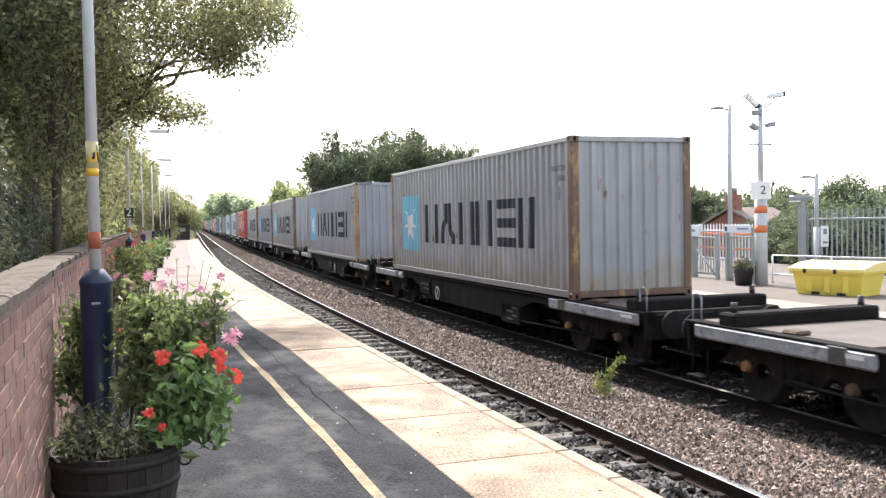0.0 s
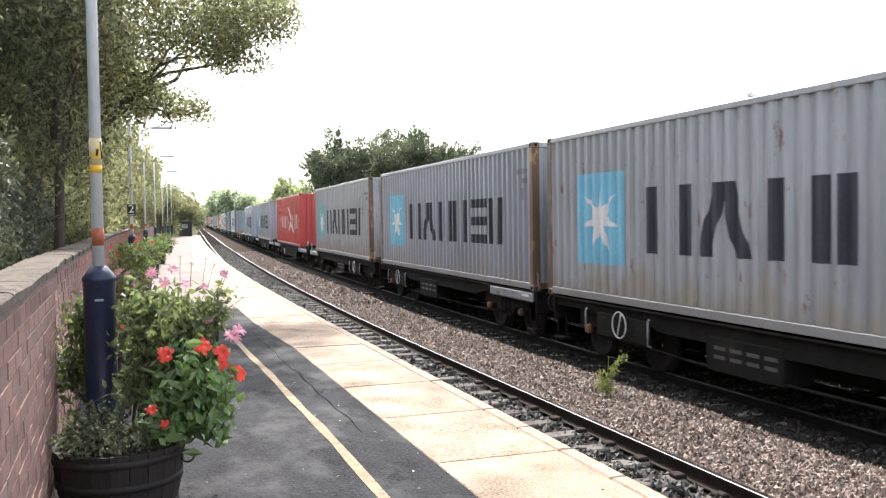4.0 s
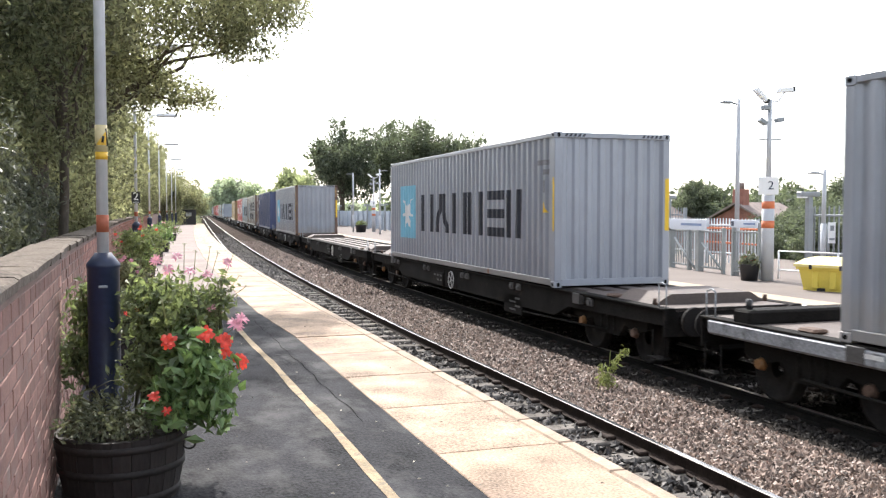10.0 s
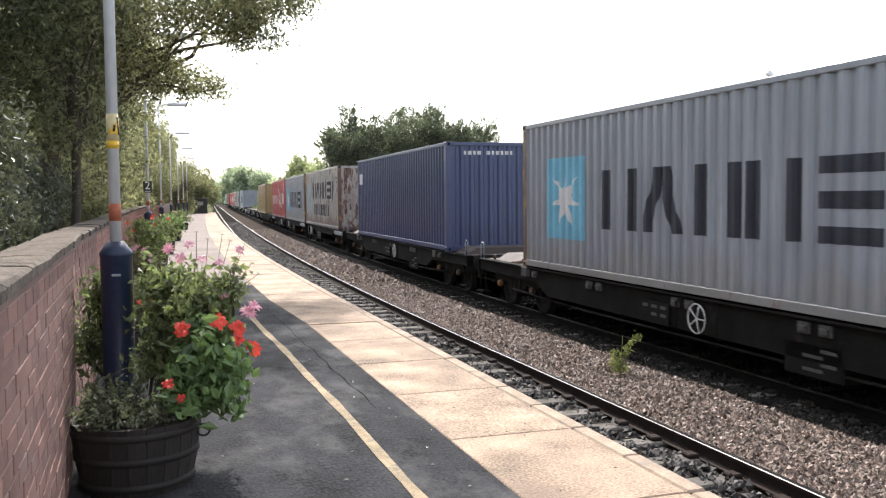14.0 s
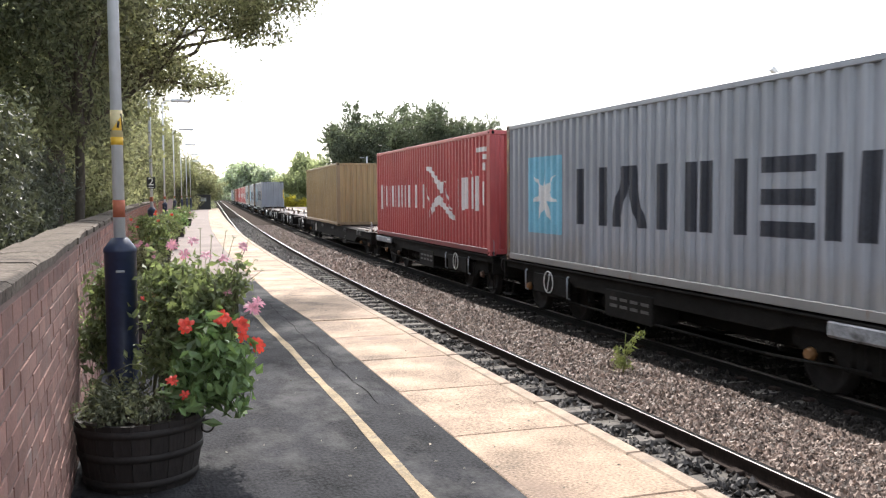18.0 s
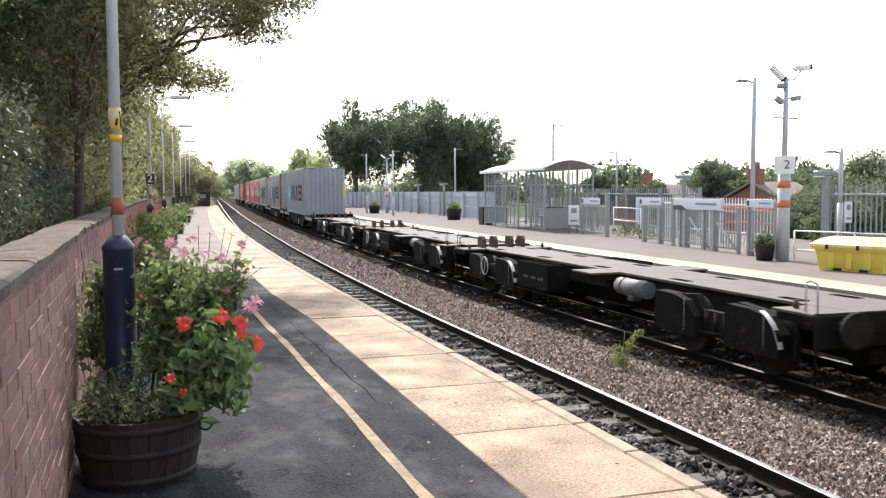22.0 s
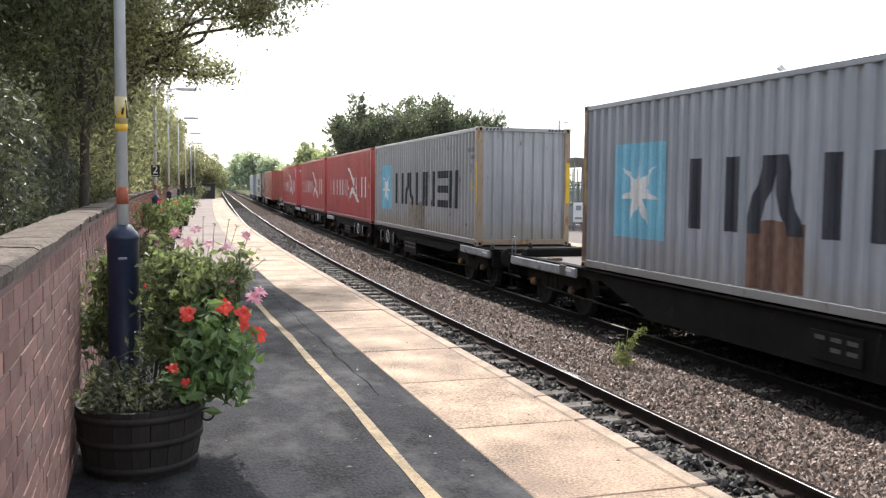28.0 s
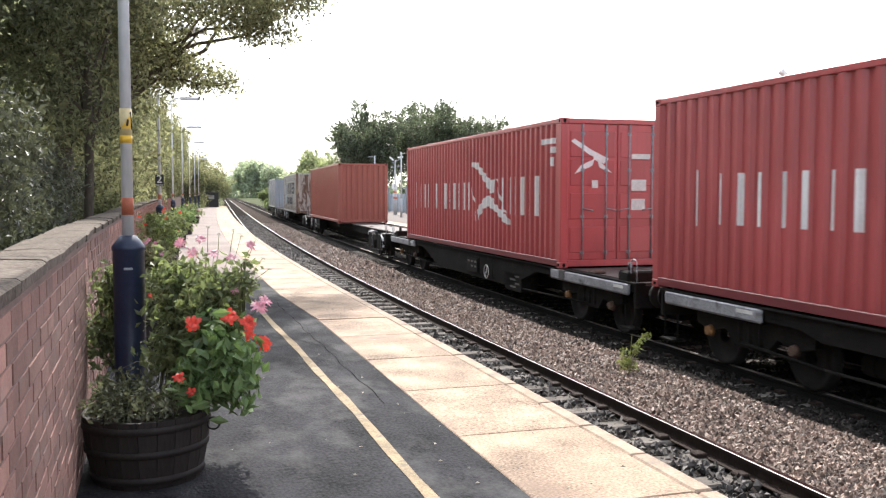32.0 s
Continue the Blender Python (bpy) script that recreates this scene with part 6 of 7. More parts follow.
def gate_panel(y0, y1, h, label, posts, board=None, braces=(), emblem=False, material=None):
    """Barred steel between two places on the line of gates, with the posts, braces and sign board that it has."""
    material = material or M_GREY_PAINT
    t = thing("gate_panel", label, "gate", Matrix.Translation((gate_line(y0), y0, 0)) @ Matrix.Rotation(math.atan2(-1, -0.135), 4, "Z"), "grey gates and panels on the far platform")
    k = math.hypot(1, 0.135)
    L = (y0 - y1) * k
    for y, r, top in posts:
        x = (y0 - y) * k
        part("post", Shape().cbox(x - r, x + r, -r, r, 0, top, 0.006), M_GREY_PAINT, t)
    for z in (0.12, h - 0.12):
        part("rail", Shape().cbox(0, L, -0.02, 0.02, z - 0.022, z + 0.022, 0.005), M_GREY_PAINT, t)
    bar = Shape().cbox(-0.011, 0.011, -0.011, 0.011, 0.12, h - 0.12, 0.003).mesh("bar")
    for x in steps(0.1, L - 0.1, 0.13):
        part("bar", bar, material, t, "", Matrix.Translation((x, 0, 0)))
    for (ya, za), (yb, zb) in braces:
        part("brace", Shape().tube(((y0 - ya) * k, -0.03, za), ((y0 - yb) * k, -0.03, zb), 0.026, seg=8), M_GREY_PAINT, t)
    if board:
        ya, yb, z0, z1 = board
        a, c = (y0 - ya) * k, (y0 - yb) * k
        b = part("sign_board", Shape().cbox(a, c, -0.09, -0.07, z0, z1, 0.006), M_BOARD, t, "pale sign board with illegible dark writing")
        w = c - a
        part("writing_bar", Shape().box(a + w * 0.5, a + w * 0.92, -0.094, -0.09, z0 + (z1 - z0) * 0.4, z0 + (z1 - z0) * 0.62), M_INK_SIGN, b, "line of small blue writing")
        if emblem:
            part("emblem_bar", Shape().add([(x, y, z) for y in (-0.096, -0.091) for x, z in ((a, z0 - 0.03), (a + 0.8, z0 - 0.03), (a + 0.55, z0 + 0.09), (a, z0 + 0.09))], [(0, 1, 2, 3), (7, 6, 5, 4), (0, 4, 5, 1), (1, 5, 6, 2), (2, 6, 7, 3), (3, 7, 4, 0)]), M_BLACK, b, "black slanted corner patch")
        else:
            part("emblem_bar", Shape().box(a + w * 0.03, a + w * 0.13, -0.094, -0.09, z0 + (z1 - z0) * 0.2, z0 + (z1 - z0) * 0.8), M_NAVY, b)
    return t


gate_panel(28.4, 26.04, 1.1, "grey barred fence panel with a white sign board", [(28.4, 0.04, 1.2), (26.04, 0.06, 1.47)], (28.3, 26.5, 1.05, 1.28))
gate_panel(23.15, 21.25, 1.15, "narrow grey gate with a white sign board", [(23.1, 0.06, 1.2), (22.0, 0.07, 1.2), (21.2, 0.05, 1.3)], (23.3, 21.8, 1.09, 1.30))
gate_panel(20.76, 17.7, 1.12, "grey double steel gate with diagonal braces and a long sign board", [(20.76, 0.045, 1.25), (20.43, 0.075, 1.2), (19.43, 0.05, 1.1), (18.9, 0.075, 1.15), (17.75, 0.04, 1.1)], (21.04, 18.45, 1.03, 1.30), (((20.2, 0.8), (19.1, 0.06)), ((18.72, 0.72), (17.77, 0.1))), True)
gate_panel(17.35, 16.2, 1.15, "grey barred fence panel with a white sign board", [(17.3, 0.04, 1.25), (16.2, 0.04, 1.25)], (17.29, 16.17, 1.13, 1.31))


def tube_rail(name, pts, posts, label, material):
    t = thing(name, label, "handrail", Matrix.Identity(4), "white tube handrails")
    for dz in (0.0, -0.42):
        part("rail", Shape().path([(x, y, z + dz) for x, y, z in pts], 0.015, 8), material, t)
    for x, y, z in posts:
        part("post", Shape().tube((x, y, 0 if z > 0.5 else -0.3), (x, y, z), 0.02, seg=8), material, t)
    return t


tube_rail("handrail", [(11.0, 16.2, 0.62), (11.3, 13.0, 0.64), (11.7, 9.0, 0.64)], [(11.0, 16.2, 0.62), (11.15, 14.6, 0.63), (11.3, 13.0, 0.64), (11.5, 11.0, 0.64)], "white tubular handrail in front of the palisade", M_WHITE)
tube_rail("handrail", [(12.2, 24.6, 0.95), (12.6, 27.0, 0.95)], [(12.2, 24.6, 0.95), (12.6, 27.0, 0.95)], "white tubular handrail by the ramp", M_WHITE)
tube_rail("handrail", [(14.0, 42.0, 0.55), (14.6, 50.0, 0.85), (15.3, 60.0, 1.2)], [(14.0, 42.0, 0.55), (14.6, 50.0, 0.85), (15.3, 60.0, 1.2)], "sloping tubular handrail of the far ramp", M_PALE_BLUE)
for z in (0.62, 1.02):
    o = thing("orange_barrier", "orange plastic barrier strip on the white fence", "barrier", Matrix.Translation((12.87, 19.0, z)) @ Matrix.Rotation(radians(83.4), 4, "Z"), "orange barrier strips")
    part("strip", Shape().cbox(0, 3.4, -0.01, 0.01, -0.025, 0.025, 0.004), M_ORANGE, o)


def shelter():
    t = thing("waiting_shelter", "grey steel and glass waiting shelter with a curved roof", "shelter", Matrix.Translation((11.62, 30.4, 0)) @ Matrix.Rotation(-bend_angle(33), 4, "Z"))
    W, L, E = 1.95, 7.0, 2.34
    n = 12
    arc = [(-0.15 + (W + 0.3) * i / n, E + 0.30 * math.sin(math.pi * i / n)) for i in range(n + 1)]
    s = Shape()
    vs = [(x, y, z + dz) for dz in (0.0, 0.035) for y in (-0.2, L + 0.2) for x, z in arc]
    m = n + 1
    fs = []
    for a in range(n):
        fs += [(a, a + 1, m + a + 1, m + a), (2 * m + a, 3 * m + a, 3 * m + a + 1, 2 * m + a + 1), (a, 2 * m + a, 2 * m + a + 1, a + 1), (m + a, m + a + 1, 3 * m + a + 1, 3 * m + a)]
    s.add(vs, fs)
    part("roof", s, M_SHELTER_ROOF, t, "curved grey sheet roof")
    part("gutter", Shape().cbox(-0.2, -0.1, -0.2, L + 0.2, E - 0.05, E + 0.06, 0.01), M_WHITE, t)
    ys = [0, 1.4, 2.8, 4.2, 5.6, 7.0]
    for y in ys:
        for x in (0, W):
            part("post", Shape().cbox(x - 0.035, x + 0.035, y - 0.035, y + 0.035, 0, E, 0.006), M_GREY_PAINT, t)
    for x in (0, W):
        for a, b in zip(ys, ys[1:]):
            if x == 0 and a == 1.4:
                continue
            for z in (0.12, 0.85, E - 0.6):
                part("rail", Shape().cbox(x - 0.02, x + 0.02, a + 0.04, b - 0.04, z - 0.02, z + 0.02, 0.004), M_GREY_PAINT, t)
            for q in (0.33, 0.67):
                part("mullion", Shape().cbox(x - 0.014, x + 0.014, a + (b - a) * q - 0.014, a + (b - a) * q + 0.014, 0.14, E - 0.05, 0.003), M_GREY_PAINT, t)
            g = part("pane", Shape().box(x - 0.005, x + 0.005, a + 0.04, b - 0.04, 0.14, E - 0.05), M_GLASS, t)
            g.visible_shadow = False
    for y in (0, L):
        for z in (0.12, 0.85, E - 0.6):
            part("rail", Shape().cbox(0.04, W - 0.04, y - 0.02, y + 0.02, z - 0.02, z + 0.02, 0.004), M_GREY_PAINT, t)
        part("mullion", Shape().cbox(W / 2 - 0.02, W / 2 + 0.02, y - 0.02, y + 0.02, 0.1, E + 0.3, 0.004), M_GREY_PAINT, t)
        part("lower_panel", Shape().box(0.05, W / 2 - 0.03, y - 0.006, y + 0.006, 0.14, 0.82), M_GREY_PAINT, t)
    bench = part("bench", Shape().cbox(W - 0.5, W - 0.1, 1.2, 4.5, 0.42, 0.46, 0.01), M_BLACK, t, "dark perforated bench")
    for k in range(5):
        part("seat_back", Shape().cbox(W - 0.12, W - 0.08, 1.25 + 0.65 * k, 1.75 + 0.65 * k, 0.5, 0.85, 0.015), M_BLACK, bench)
    for y in (1.4, 4.3):
        part("bench_leg", Shape().cbox(W - 0.35, W - 0.27, y - 0.03, y + 0.03, 0, 0.42, 0.006), M_GREY_PAINT, bench)
    return t


shelter()


def simple_bin(x, y, w, h, label):
    t = thing("litter_bin", label, "bin", Matrix.Translation((x, y, 0)))
    part("body", Shape().cbox(-w, w, -w, w, 0, h, 0.02), M_BLACK, t)
    part("rim", Shape().cbox(-w - 0.01, w + 0.01, -w - 0.01, w + 0.01, h - 0.06, h, 0.01), M_STEEL_GREY, t)


simple_bin(12.2, 37.9, 0.25, 0.85, "dark square litter bin beside the shelter")


def poster(x, y, z0, z1, w, label, posts=True, h=None):
    t = thing("notice_board", label, "notice", Matrix.Translation((x, y, 0)))
    part("board", Shape().cbox(-w / 2, w / 2, -0.02, 0.0, z0, z1, 0.005), M_WHITE, t)
    part("writing_bar", Shape().box(-w * 0.25, w * 0.25, -0.024, -0.02, z1 - (z1 - z0) * 0.4, z1 - (z1 - z0) * 0.15).box(-w * 0.35, w * 0.35, -0.024, -0.02, z0 + (z1 - z0) * 0.15, z0 + (z1 - z0) * 0.25), M_STEEL_GREY, t)
    if posts:
        for s in (-1, 1):
            part("post", Shape().tube((s * w * 0.4, 0.02, 0), (s * w * 0.4, 0.02, z1), 0.02, seg=8), M_STEEL_GREY, t)


poster(13.50, 17.3, 0.72, 1.23, 0.22, "white notice on posts before the palisade fence")
poster(12.05, 28.9, 0.3, 1.0, 0.42, "white notice stand with a dark top edge before the shelter")


# ---------------------------------------------------------------- planter at the foot of the lamp
def barrel_planter(x, y, sc=1.0):
    t = thing("barrel_planter", "dark oak half-barrel planter full of flowers, beside the wall", "planter", Matrix.Translation((x, y, 0)) @ Matrix.Scale(sc, 4))
    n = 22
    for k in range(n):
        a0, a1 = 2 * math.pi * (k + 0.02) / n, 2 * math.pi * (k + 0.98) / n
        s = Shape()
        rings = [(0.30, 0.0), (0.33, 0.13), (0.348, 0.27), (0.354, 0.385)]
        vs = []
        for r, z in rings:
            for rr in (r, r - 0.03):
                vs += [(rr * math.cos(a), rr * math.sin(a), z) for a in (a0, a1)]
        fs = []
        for i in range(3):
            b = i * 4
            fs += [(b, b + 1, b + 5, b + 4), (b + 2, b + 6, b + 7, b + 3), (b, b + 4, b + 6, b + 2), (b + 1, b + 3, b + 7, b + 5)]
        fs += [(0, 2, 3, 1), (12, 13, 15, 14)]
        s.add(vs, fs)
        part("stave", s, M_BARREL, t)
    for z, r in ((0.05, 0.315), (0.20, 0.342), (0.335, 0.354)):
        part("hoop", Shape().lathe([(r - 0.004, z - 0.02), (r + 0.003, z - 0.02), (r + 0.006, z + 0.02), (r, z + 0.02)], 40), M_HOOP, t, "flat iron hoop")
    part("hoop_ring", Shape().ring((0.362, -0.12, 0.30), (0.2, 1, 0), 0.035, 0.006, 14), M_HOOP, t)
    part("soil", Shape().lathe([(0, 0.36), (0.325, 0.345)], 24), M_SOIL, t)
    return t


def flower_head(shape, c, r, petals, tilt, seed, slim=0.30):
    rr = np.random.default_rng(seed)
    q = Matrix.Translation(c) @ Matrix.Rotation(tilt[0], 4, "X") @ Matrix.Rotation(tilt[1], 4, "Y")
    for k in range(petals):
        a = 2 * math.pi * k / petals + rr.normal(0, 0.1)
        l = r * (0.85 + 0.3 * rr.random())
        w = l * slim
        p = [(0, 0, 0), (l * 0.55, -w, l * 0.15), (l, -w * 0.5, l * 0.05), (l, w * 0.5, l * 0.05), (l * 0.55, w, l * 0.15)]
        m = q @ Matrix.Rotation(a, 4, "Z") @ Matrix.Rotation(rr.normal(0, 0.2), 4, "Y")
        shape.add([m @ Vector(v) for v in p], [(0, 1, 2, 3, 4)])
    return shape


PL = (-2.77, 5.02)
barrel_planter(*PL, 0.94)


def plant(name, label, x, y, blobs, n, per, size, spread, leaf, flowers=(), stems=(), seed=1):
    t = thing(name, label, "plant", Matrix.Translation((x, y, 0)))
    pts = tufts(in_blobs(blobs, n, seed, 0.35), per, spread, seed + 1)
    part("foliage", leaf_cloud(pts, size, seed + 2, 0.5, 1.25), leaf, t)
    s = Shape()
    rr = np.random.default_rng(seed + 3)
    for b in blobs:
        for k in range(4):
            top = Vector((b[0] + rr.normal(0, b[3] * 0.4), b[1] + rr.normal(0, b[4] * 0.4), b[2] + b[5] * rr.random()))
            s.path([(b[0] * 0.5, b[1] * 0.5, min(0.42, b[2])), ((b[0] + top.x) / 2, (b[1] + top.y) / 2, (0.42 + top.z) / 2 + 0.03), top], 0.005, 4)
    for a, b in stems:
        s.path([a, ((a[0] + b[0]) / 2 + 0.02, (a[1] + b[1]) / 2, (a[2] + b[2]) / 2 + 0.02), b], 0.0018, 4)
    tagged(part("stem_tuft", s, M_LEAF, t), kind="stuff")
    for k, (mat, c, r, petals, tilt) in enumerate(flowers):
        part("flower", flower_head(Shape(), c, r, petals, tilt, seed + 10 + k, 0.15 if petals > 10 else 0.30), mat, t)
    return t



R, P = M_PETAL_RED, M_PETAL_PINK
plant("shrub", "low leafy bed behind the gates of the far platform", 12.35, 25.2, [(0, -0.6, 0.2, 0.4, 0.6, 0.22), (0.1, 0.3, 0.24, 0.4, 0.6, 0.25), (0, 0.9, 0.18, 0.35, 0.5, 0.2)], 120, 6, 0.03, 0.05, M_LEAF_GREY, (), (), 45)
plant("geranium", "bright green geranium with scarlet flowers in the barrel", *PL, [(0.38, -0.10, 0.62, 0.19, 0.2, 0.16), (0.42, -0.14, 0.50, 0.16, 0.16, 0.12), (0.26, -0.18, 0.48, 0.14, 0.12, 0.10), (0.36, 0.0, 0.74, 0.15, 0.16, 0.12)],
      230, 6, 0.034, 0.034, M_LEAF_POT,
      [(R, (0.43, -0.10, 0.86), 0.05, 9, (0.9, 0.1)), (R, (0.535, -0.08, 0.815), 0.05, 9, (0.9, 0.2)), (R, (0.245, -0.10, 0.83), 0.05, 9, (0.8, -0.2)), (R, (0.625, -0.1, 0.70), 0.05, 8, (1.1, 0.5)), (R, (0.54, -0.1, 0.755), 0.035, 7, (1.2, 0.3)), (R, (0.16, -0.28, 0.57), 0.035, 7, (0.7, 0)), (R, (0.22, -0.3, 0.50), 0.025, 6, (0.9, 0))],
      [((0.3, -0.05, 0.7), (0.43, -0.1, 0.85)), ((0.35, -0.05, 0.7), (0.53, -0.08, 0.81)), ((0.4, -0.1, 0.6), (0.62, -0.1, 0.69))], 31)
plant("pelargonium", "tall leafy pelargonium with pale pink flowers", *PL, [(0.34, 0.35, 0.80, 0.20, 0.24, 0.22), (0.42, 0.25, 0.98, 0.15, 0.2, 0.12), (0.26, 0.5, 1.0, 0.13, 0.2, 0.14), (0.34, 0.35, 0.6, 0.20, 0.24, 0.2), (0.54, 0.2, 1.03, 0.06, 0.1, 0.11), (0.2, 0.4, 0.8, 0.18, 0.2, 0.26), (0.14, 0.42, 1.0, 0.13, 0.18, 0.14), (0.14, 0.2, 0.6, 0.18, 0.18, 0.15), (0.32, 0.15, 0.9, 0.16, 0.14, 0.14)],
      640, 7, 0.021, 0.035, M_LEAF_PALE,
      [(P, c, r, n, (0.7 + 0.1 * (i % 4), 0.15 * (i % 3))) for i, (c, r, n) in enumerate((((0.37, 0.1, 1.19), 0.034, 12), ((0.46, 0.05, 1.17), 0.032, 12), ((0.57, 0.05, 1.235), 0.036, 12), ((0.19, 0.1, 1.25), 0.038, 13), ((0.60, -0.05, 0.90), 0.05, 16), ((0.30, 0.15, 1.27), 0.032, 12),
        ((0.48, 0.1, 0.98), 0.026, 12), ((0.25, 0.1, 1.20), 0.034, 13), ((0.63, -0.05, 0.93), 0.04, 14)))] +
      [(M_LEAF_GREY, c, 0.016, 7, (0.2, 0.1)) for c in ((0.48, 0.1, 1.32), (0.40, 0.1, 1.30), (0.64, 0.1, 1.16), (0.52, 0.08, 1.29), (0.34, 0.1, 1.34), (0.67, 0.05, 1.10), (0.60, 0.05, 1.28))],
      [((0.3, 0.2, 0.9), (0.37, 0.1, 1.18)), ((0.4, 0.2, 0.9), (0.57, 0.05, 1.23)), ((0.1, 0.25, 0.95), (0.19, 0.1, 1.24)), ((0.45, 0.2, 0.9), (0.64, 0.1, 1.16)), ((0.4, 0.2, 1.0), (0.48, 0.1, 1.32)), ((0.35, 0.2, 1.0), (0.40, 0.1, 1.30)), ((0.4, 0.1, 0.7), (0.60, -0.05, 0.89)),
       ((0.42, 0.2, 1.0), (0.52, 0.08, 1.29)), ((0.3, 0.2, 1.0), (0.34, 0.1, 1.34)), ((0.5, 0.15, 0.95), (0.67, 0.05, 1.10)), ((0.48, 0.15, 1.0), (0.60, 0.05, 1.28)), ((0.25, 0.2, 1.0), (0.25, 0.1, 1.20))], 32)
plant("shrub", "leafy green shrub between the lamp post and wall", *PL, [(-0.22, 0.75, 0.78, 0.14, 0.18, 0.24), (-0.18, 0.75, 1.0, 0.12, 0.14, 0.12), (-0.22, 0.7, 0.58, 0.12, 0.14, 0.16)], 150, 7, 0.022, 0.03, M_LEAF_PALE, (), (), 33)
plant("heather", "grey-green heather and grass low in the barrel", *PL, [(-0.16, -0.14, 0.42, 0.17, 0.16, 0.09), (0.04, -0.2, 0.43, 0.14, 0.12, 0.08), (-0.12, 0.05, 0.46, 0.18, 0.14, 0.10)], 300, 6, 0.013, 0.025, M_LEAF_GREY, (), [((-0.1, -0.1, 0.4), (-0.13, -0.2, 0.62)), ((-0.13, -0.2, 0.62), (0.0, -0.22, 0.66)), ((0.0, -0.22, 0.66), (0.03, -0.2, 0.58)), ((-0.2, -0.1, 0.4), (-0.28, -0.2, 0.55))], 34)
for k, (x, y, mat, h, w, fl) in enumerate(((-2.85, 9.0, M_LEAF_GREY, 0.75, 0.26, R), (-2.68, 12.5, M_LEAF, 0.85, 0.30, P), (-2.55, 17.5, M_LEAF_PALE, 1.15, 0.42, R), (-2.45, 20.0, M_LEAF_POT, 0.9, 0.3, R), (-2.05, 26.5, M_LEAF_PALE, 1.0, 0.45, None), (-1.5, 34.5, M_LEAF_POT, 1.0, 0.45, P), (-0.6, 47.0, M_LEAF_PALE, 1.0, 0.5, None))):
    barrel_planter(x, y, 0.9)
    rr = np.random.default_rng(70 + k)
    fl_rows = [(fl, (rr.normal(0, w * 0.6), -0.15 + rr.normal(0, 0.1), h * (0.75 + 0.35 * rr.random())), 0.035, 8, (0.8, rr.normal(0, 0.3))) for _ in range(6)] if fl else []
    plant("flowering_shrub", "leafy flowering shrub in a barrel by the wall", x, y, [(0, 0, h * 0.7, w, w, h * 0.3), (w * 0.4, -0.1, h * 0.55, w * 0.7, w * 0.7, h * 0.2), (-w * 0.3, 0.1, h * 0.85, w * 0.6, w * 0.6, h * 0.2)], 130, 7, 0.035, 0.05, mat, fl_rows, (), 80 + k)
# ---------------------------------------------------------------- trees
def limb(shape, p0, p1, r0, r1, seed, n=5, wob=0.08):
    rr = np.random.default_rng(seed)
    p0, p1 = Vector(p0), Vector(p1)
    L = (p1 - p0).length
    pts = [p0.lerp(p1, i / n) + (Vector(rr.normal(size=3)) * wob * L / n if 0 < i < n else Vector()) for i in range(n + 1)]
    for i in range(n):
        a, b = r0 + (r1 - r0) * i / n, r0 + (r1 - r0) * (i + 1) / n
        shape.tube(pts[i], pts[i + 1], a, b, 9, caps=False)
    return pts


def tree(name, label, m, trunk_h, trunk_r, blobs, n, per, size, spread, leaf, seed, lean=(0, 0), category="tree", limbs=True, xmax=None, sprays=0, gap=0.0):
    t = thing(name, label, category, m)
    s = Shape()
    top = (lean[0], lean[1], trunk_h)
    limb(s, (0, 0, -1.5), top, trunk_r, trunk_r * 0.6, seed, 6, 0.04)
    if limbs:
        for k, b in enumerate(blobs):
            z0 = min(trunk_h * (0.45 + 0.5 * ((k * 37) % 10) / 10), b[2])
            f = (z0 + 1.5) / (trunk_h + 1.5)
            limb(s, (lean[0] * f, lean[1] * f, z0), (b[0], b[1], b[2] + 0.2 * b[5]), trunk_r * 0.3, 0.008, seed + k, 6, 0.16)
    part("trunk", s, M_BARK, t)
    rr = np.random.default_rng(seed)
    core = in_blobs(blobs, n, seed, 0.45)
    if gap:                         # holes through which the sky shows
        f = np.sin(core[:, 0] * 1.9 + seed) + np.sin(core[:, 1] * 1.3 + 2 * seed) + np.sin(core[:, 2] * 2.3 + 3 * seed)
        core = core[f < 1.9 - gap]
    pts = tufts(core, per, spread, seed + 1)
    if sprays:                      # shoots that stand out of the crown
        b = np.array(blobs)
        mid = b[:, :3].mean(0)
        k = rr.integers(0, len(b), sprays)
        d = rr.normal(size=(sprays, 3)) * 0.55 + (b[k, :3] - mid) / (np.linalg.norm(b[k, :3] - mid, axis=1, keepdims=True) + 0.1)
        d[:, 2] += 0.55
        d /= np.linalg.norm(d, axis=1, keepdims=True)
        run = 0.5 + 0.9 * rr.random(sprays)
        q = rr.random((sprays, 34)) ** 0.8
        line = b[k, None, :3] + d[:, None] * (b[k, None, 3:4] * 0.85 + run[:, None, None] * q[:, :, None])
        line = line + rr.normal(size=line.shape) * (0.24 * (1.15 - q))[:, :, None]
        pts = np.concatenate([pts, line.reshape(-1, 3)])
    if xmax is not None:            # kept back behind the wall
        lim = xmax + np.where(pts[:, 2] > 2.2, 0.3 + 0.45 * np.sin(1.1 * pts[:, 1] + seed) * np.sin(1.6 * pts[:, 2] + seed), 0.0) + rr.normal(size=len(pts)) * 0.08
        over = pts[:, 0] > lim
        pts[over, 0] = (2 * lim - pts[:, 0])[over]
    part("crown", leaf_cloud(pts, size, seed + 2, 0.3, 1.4), leaf, t)
    return t


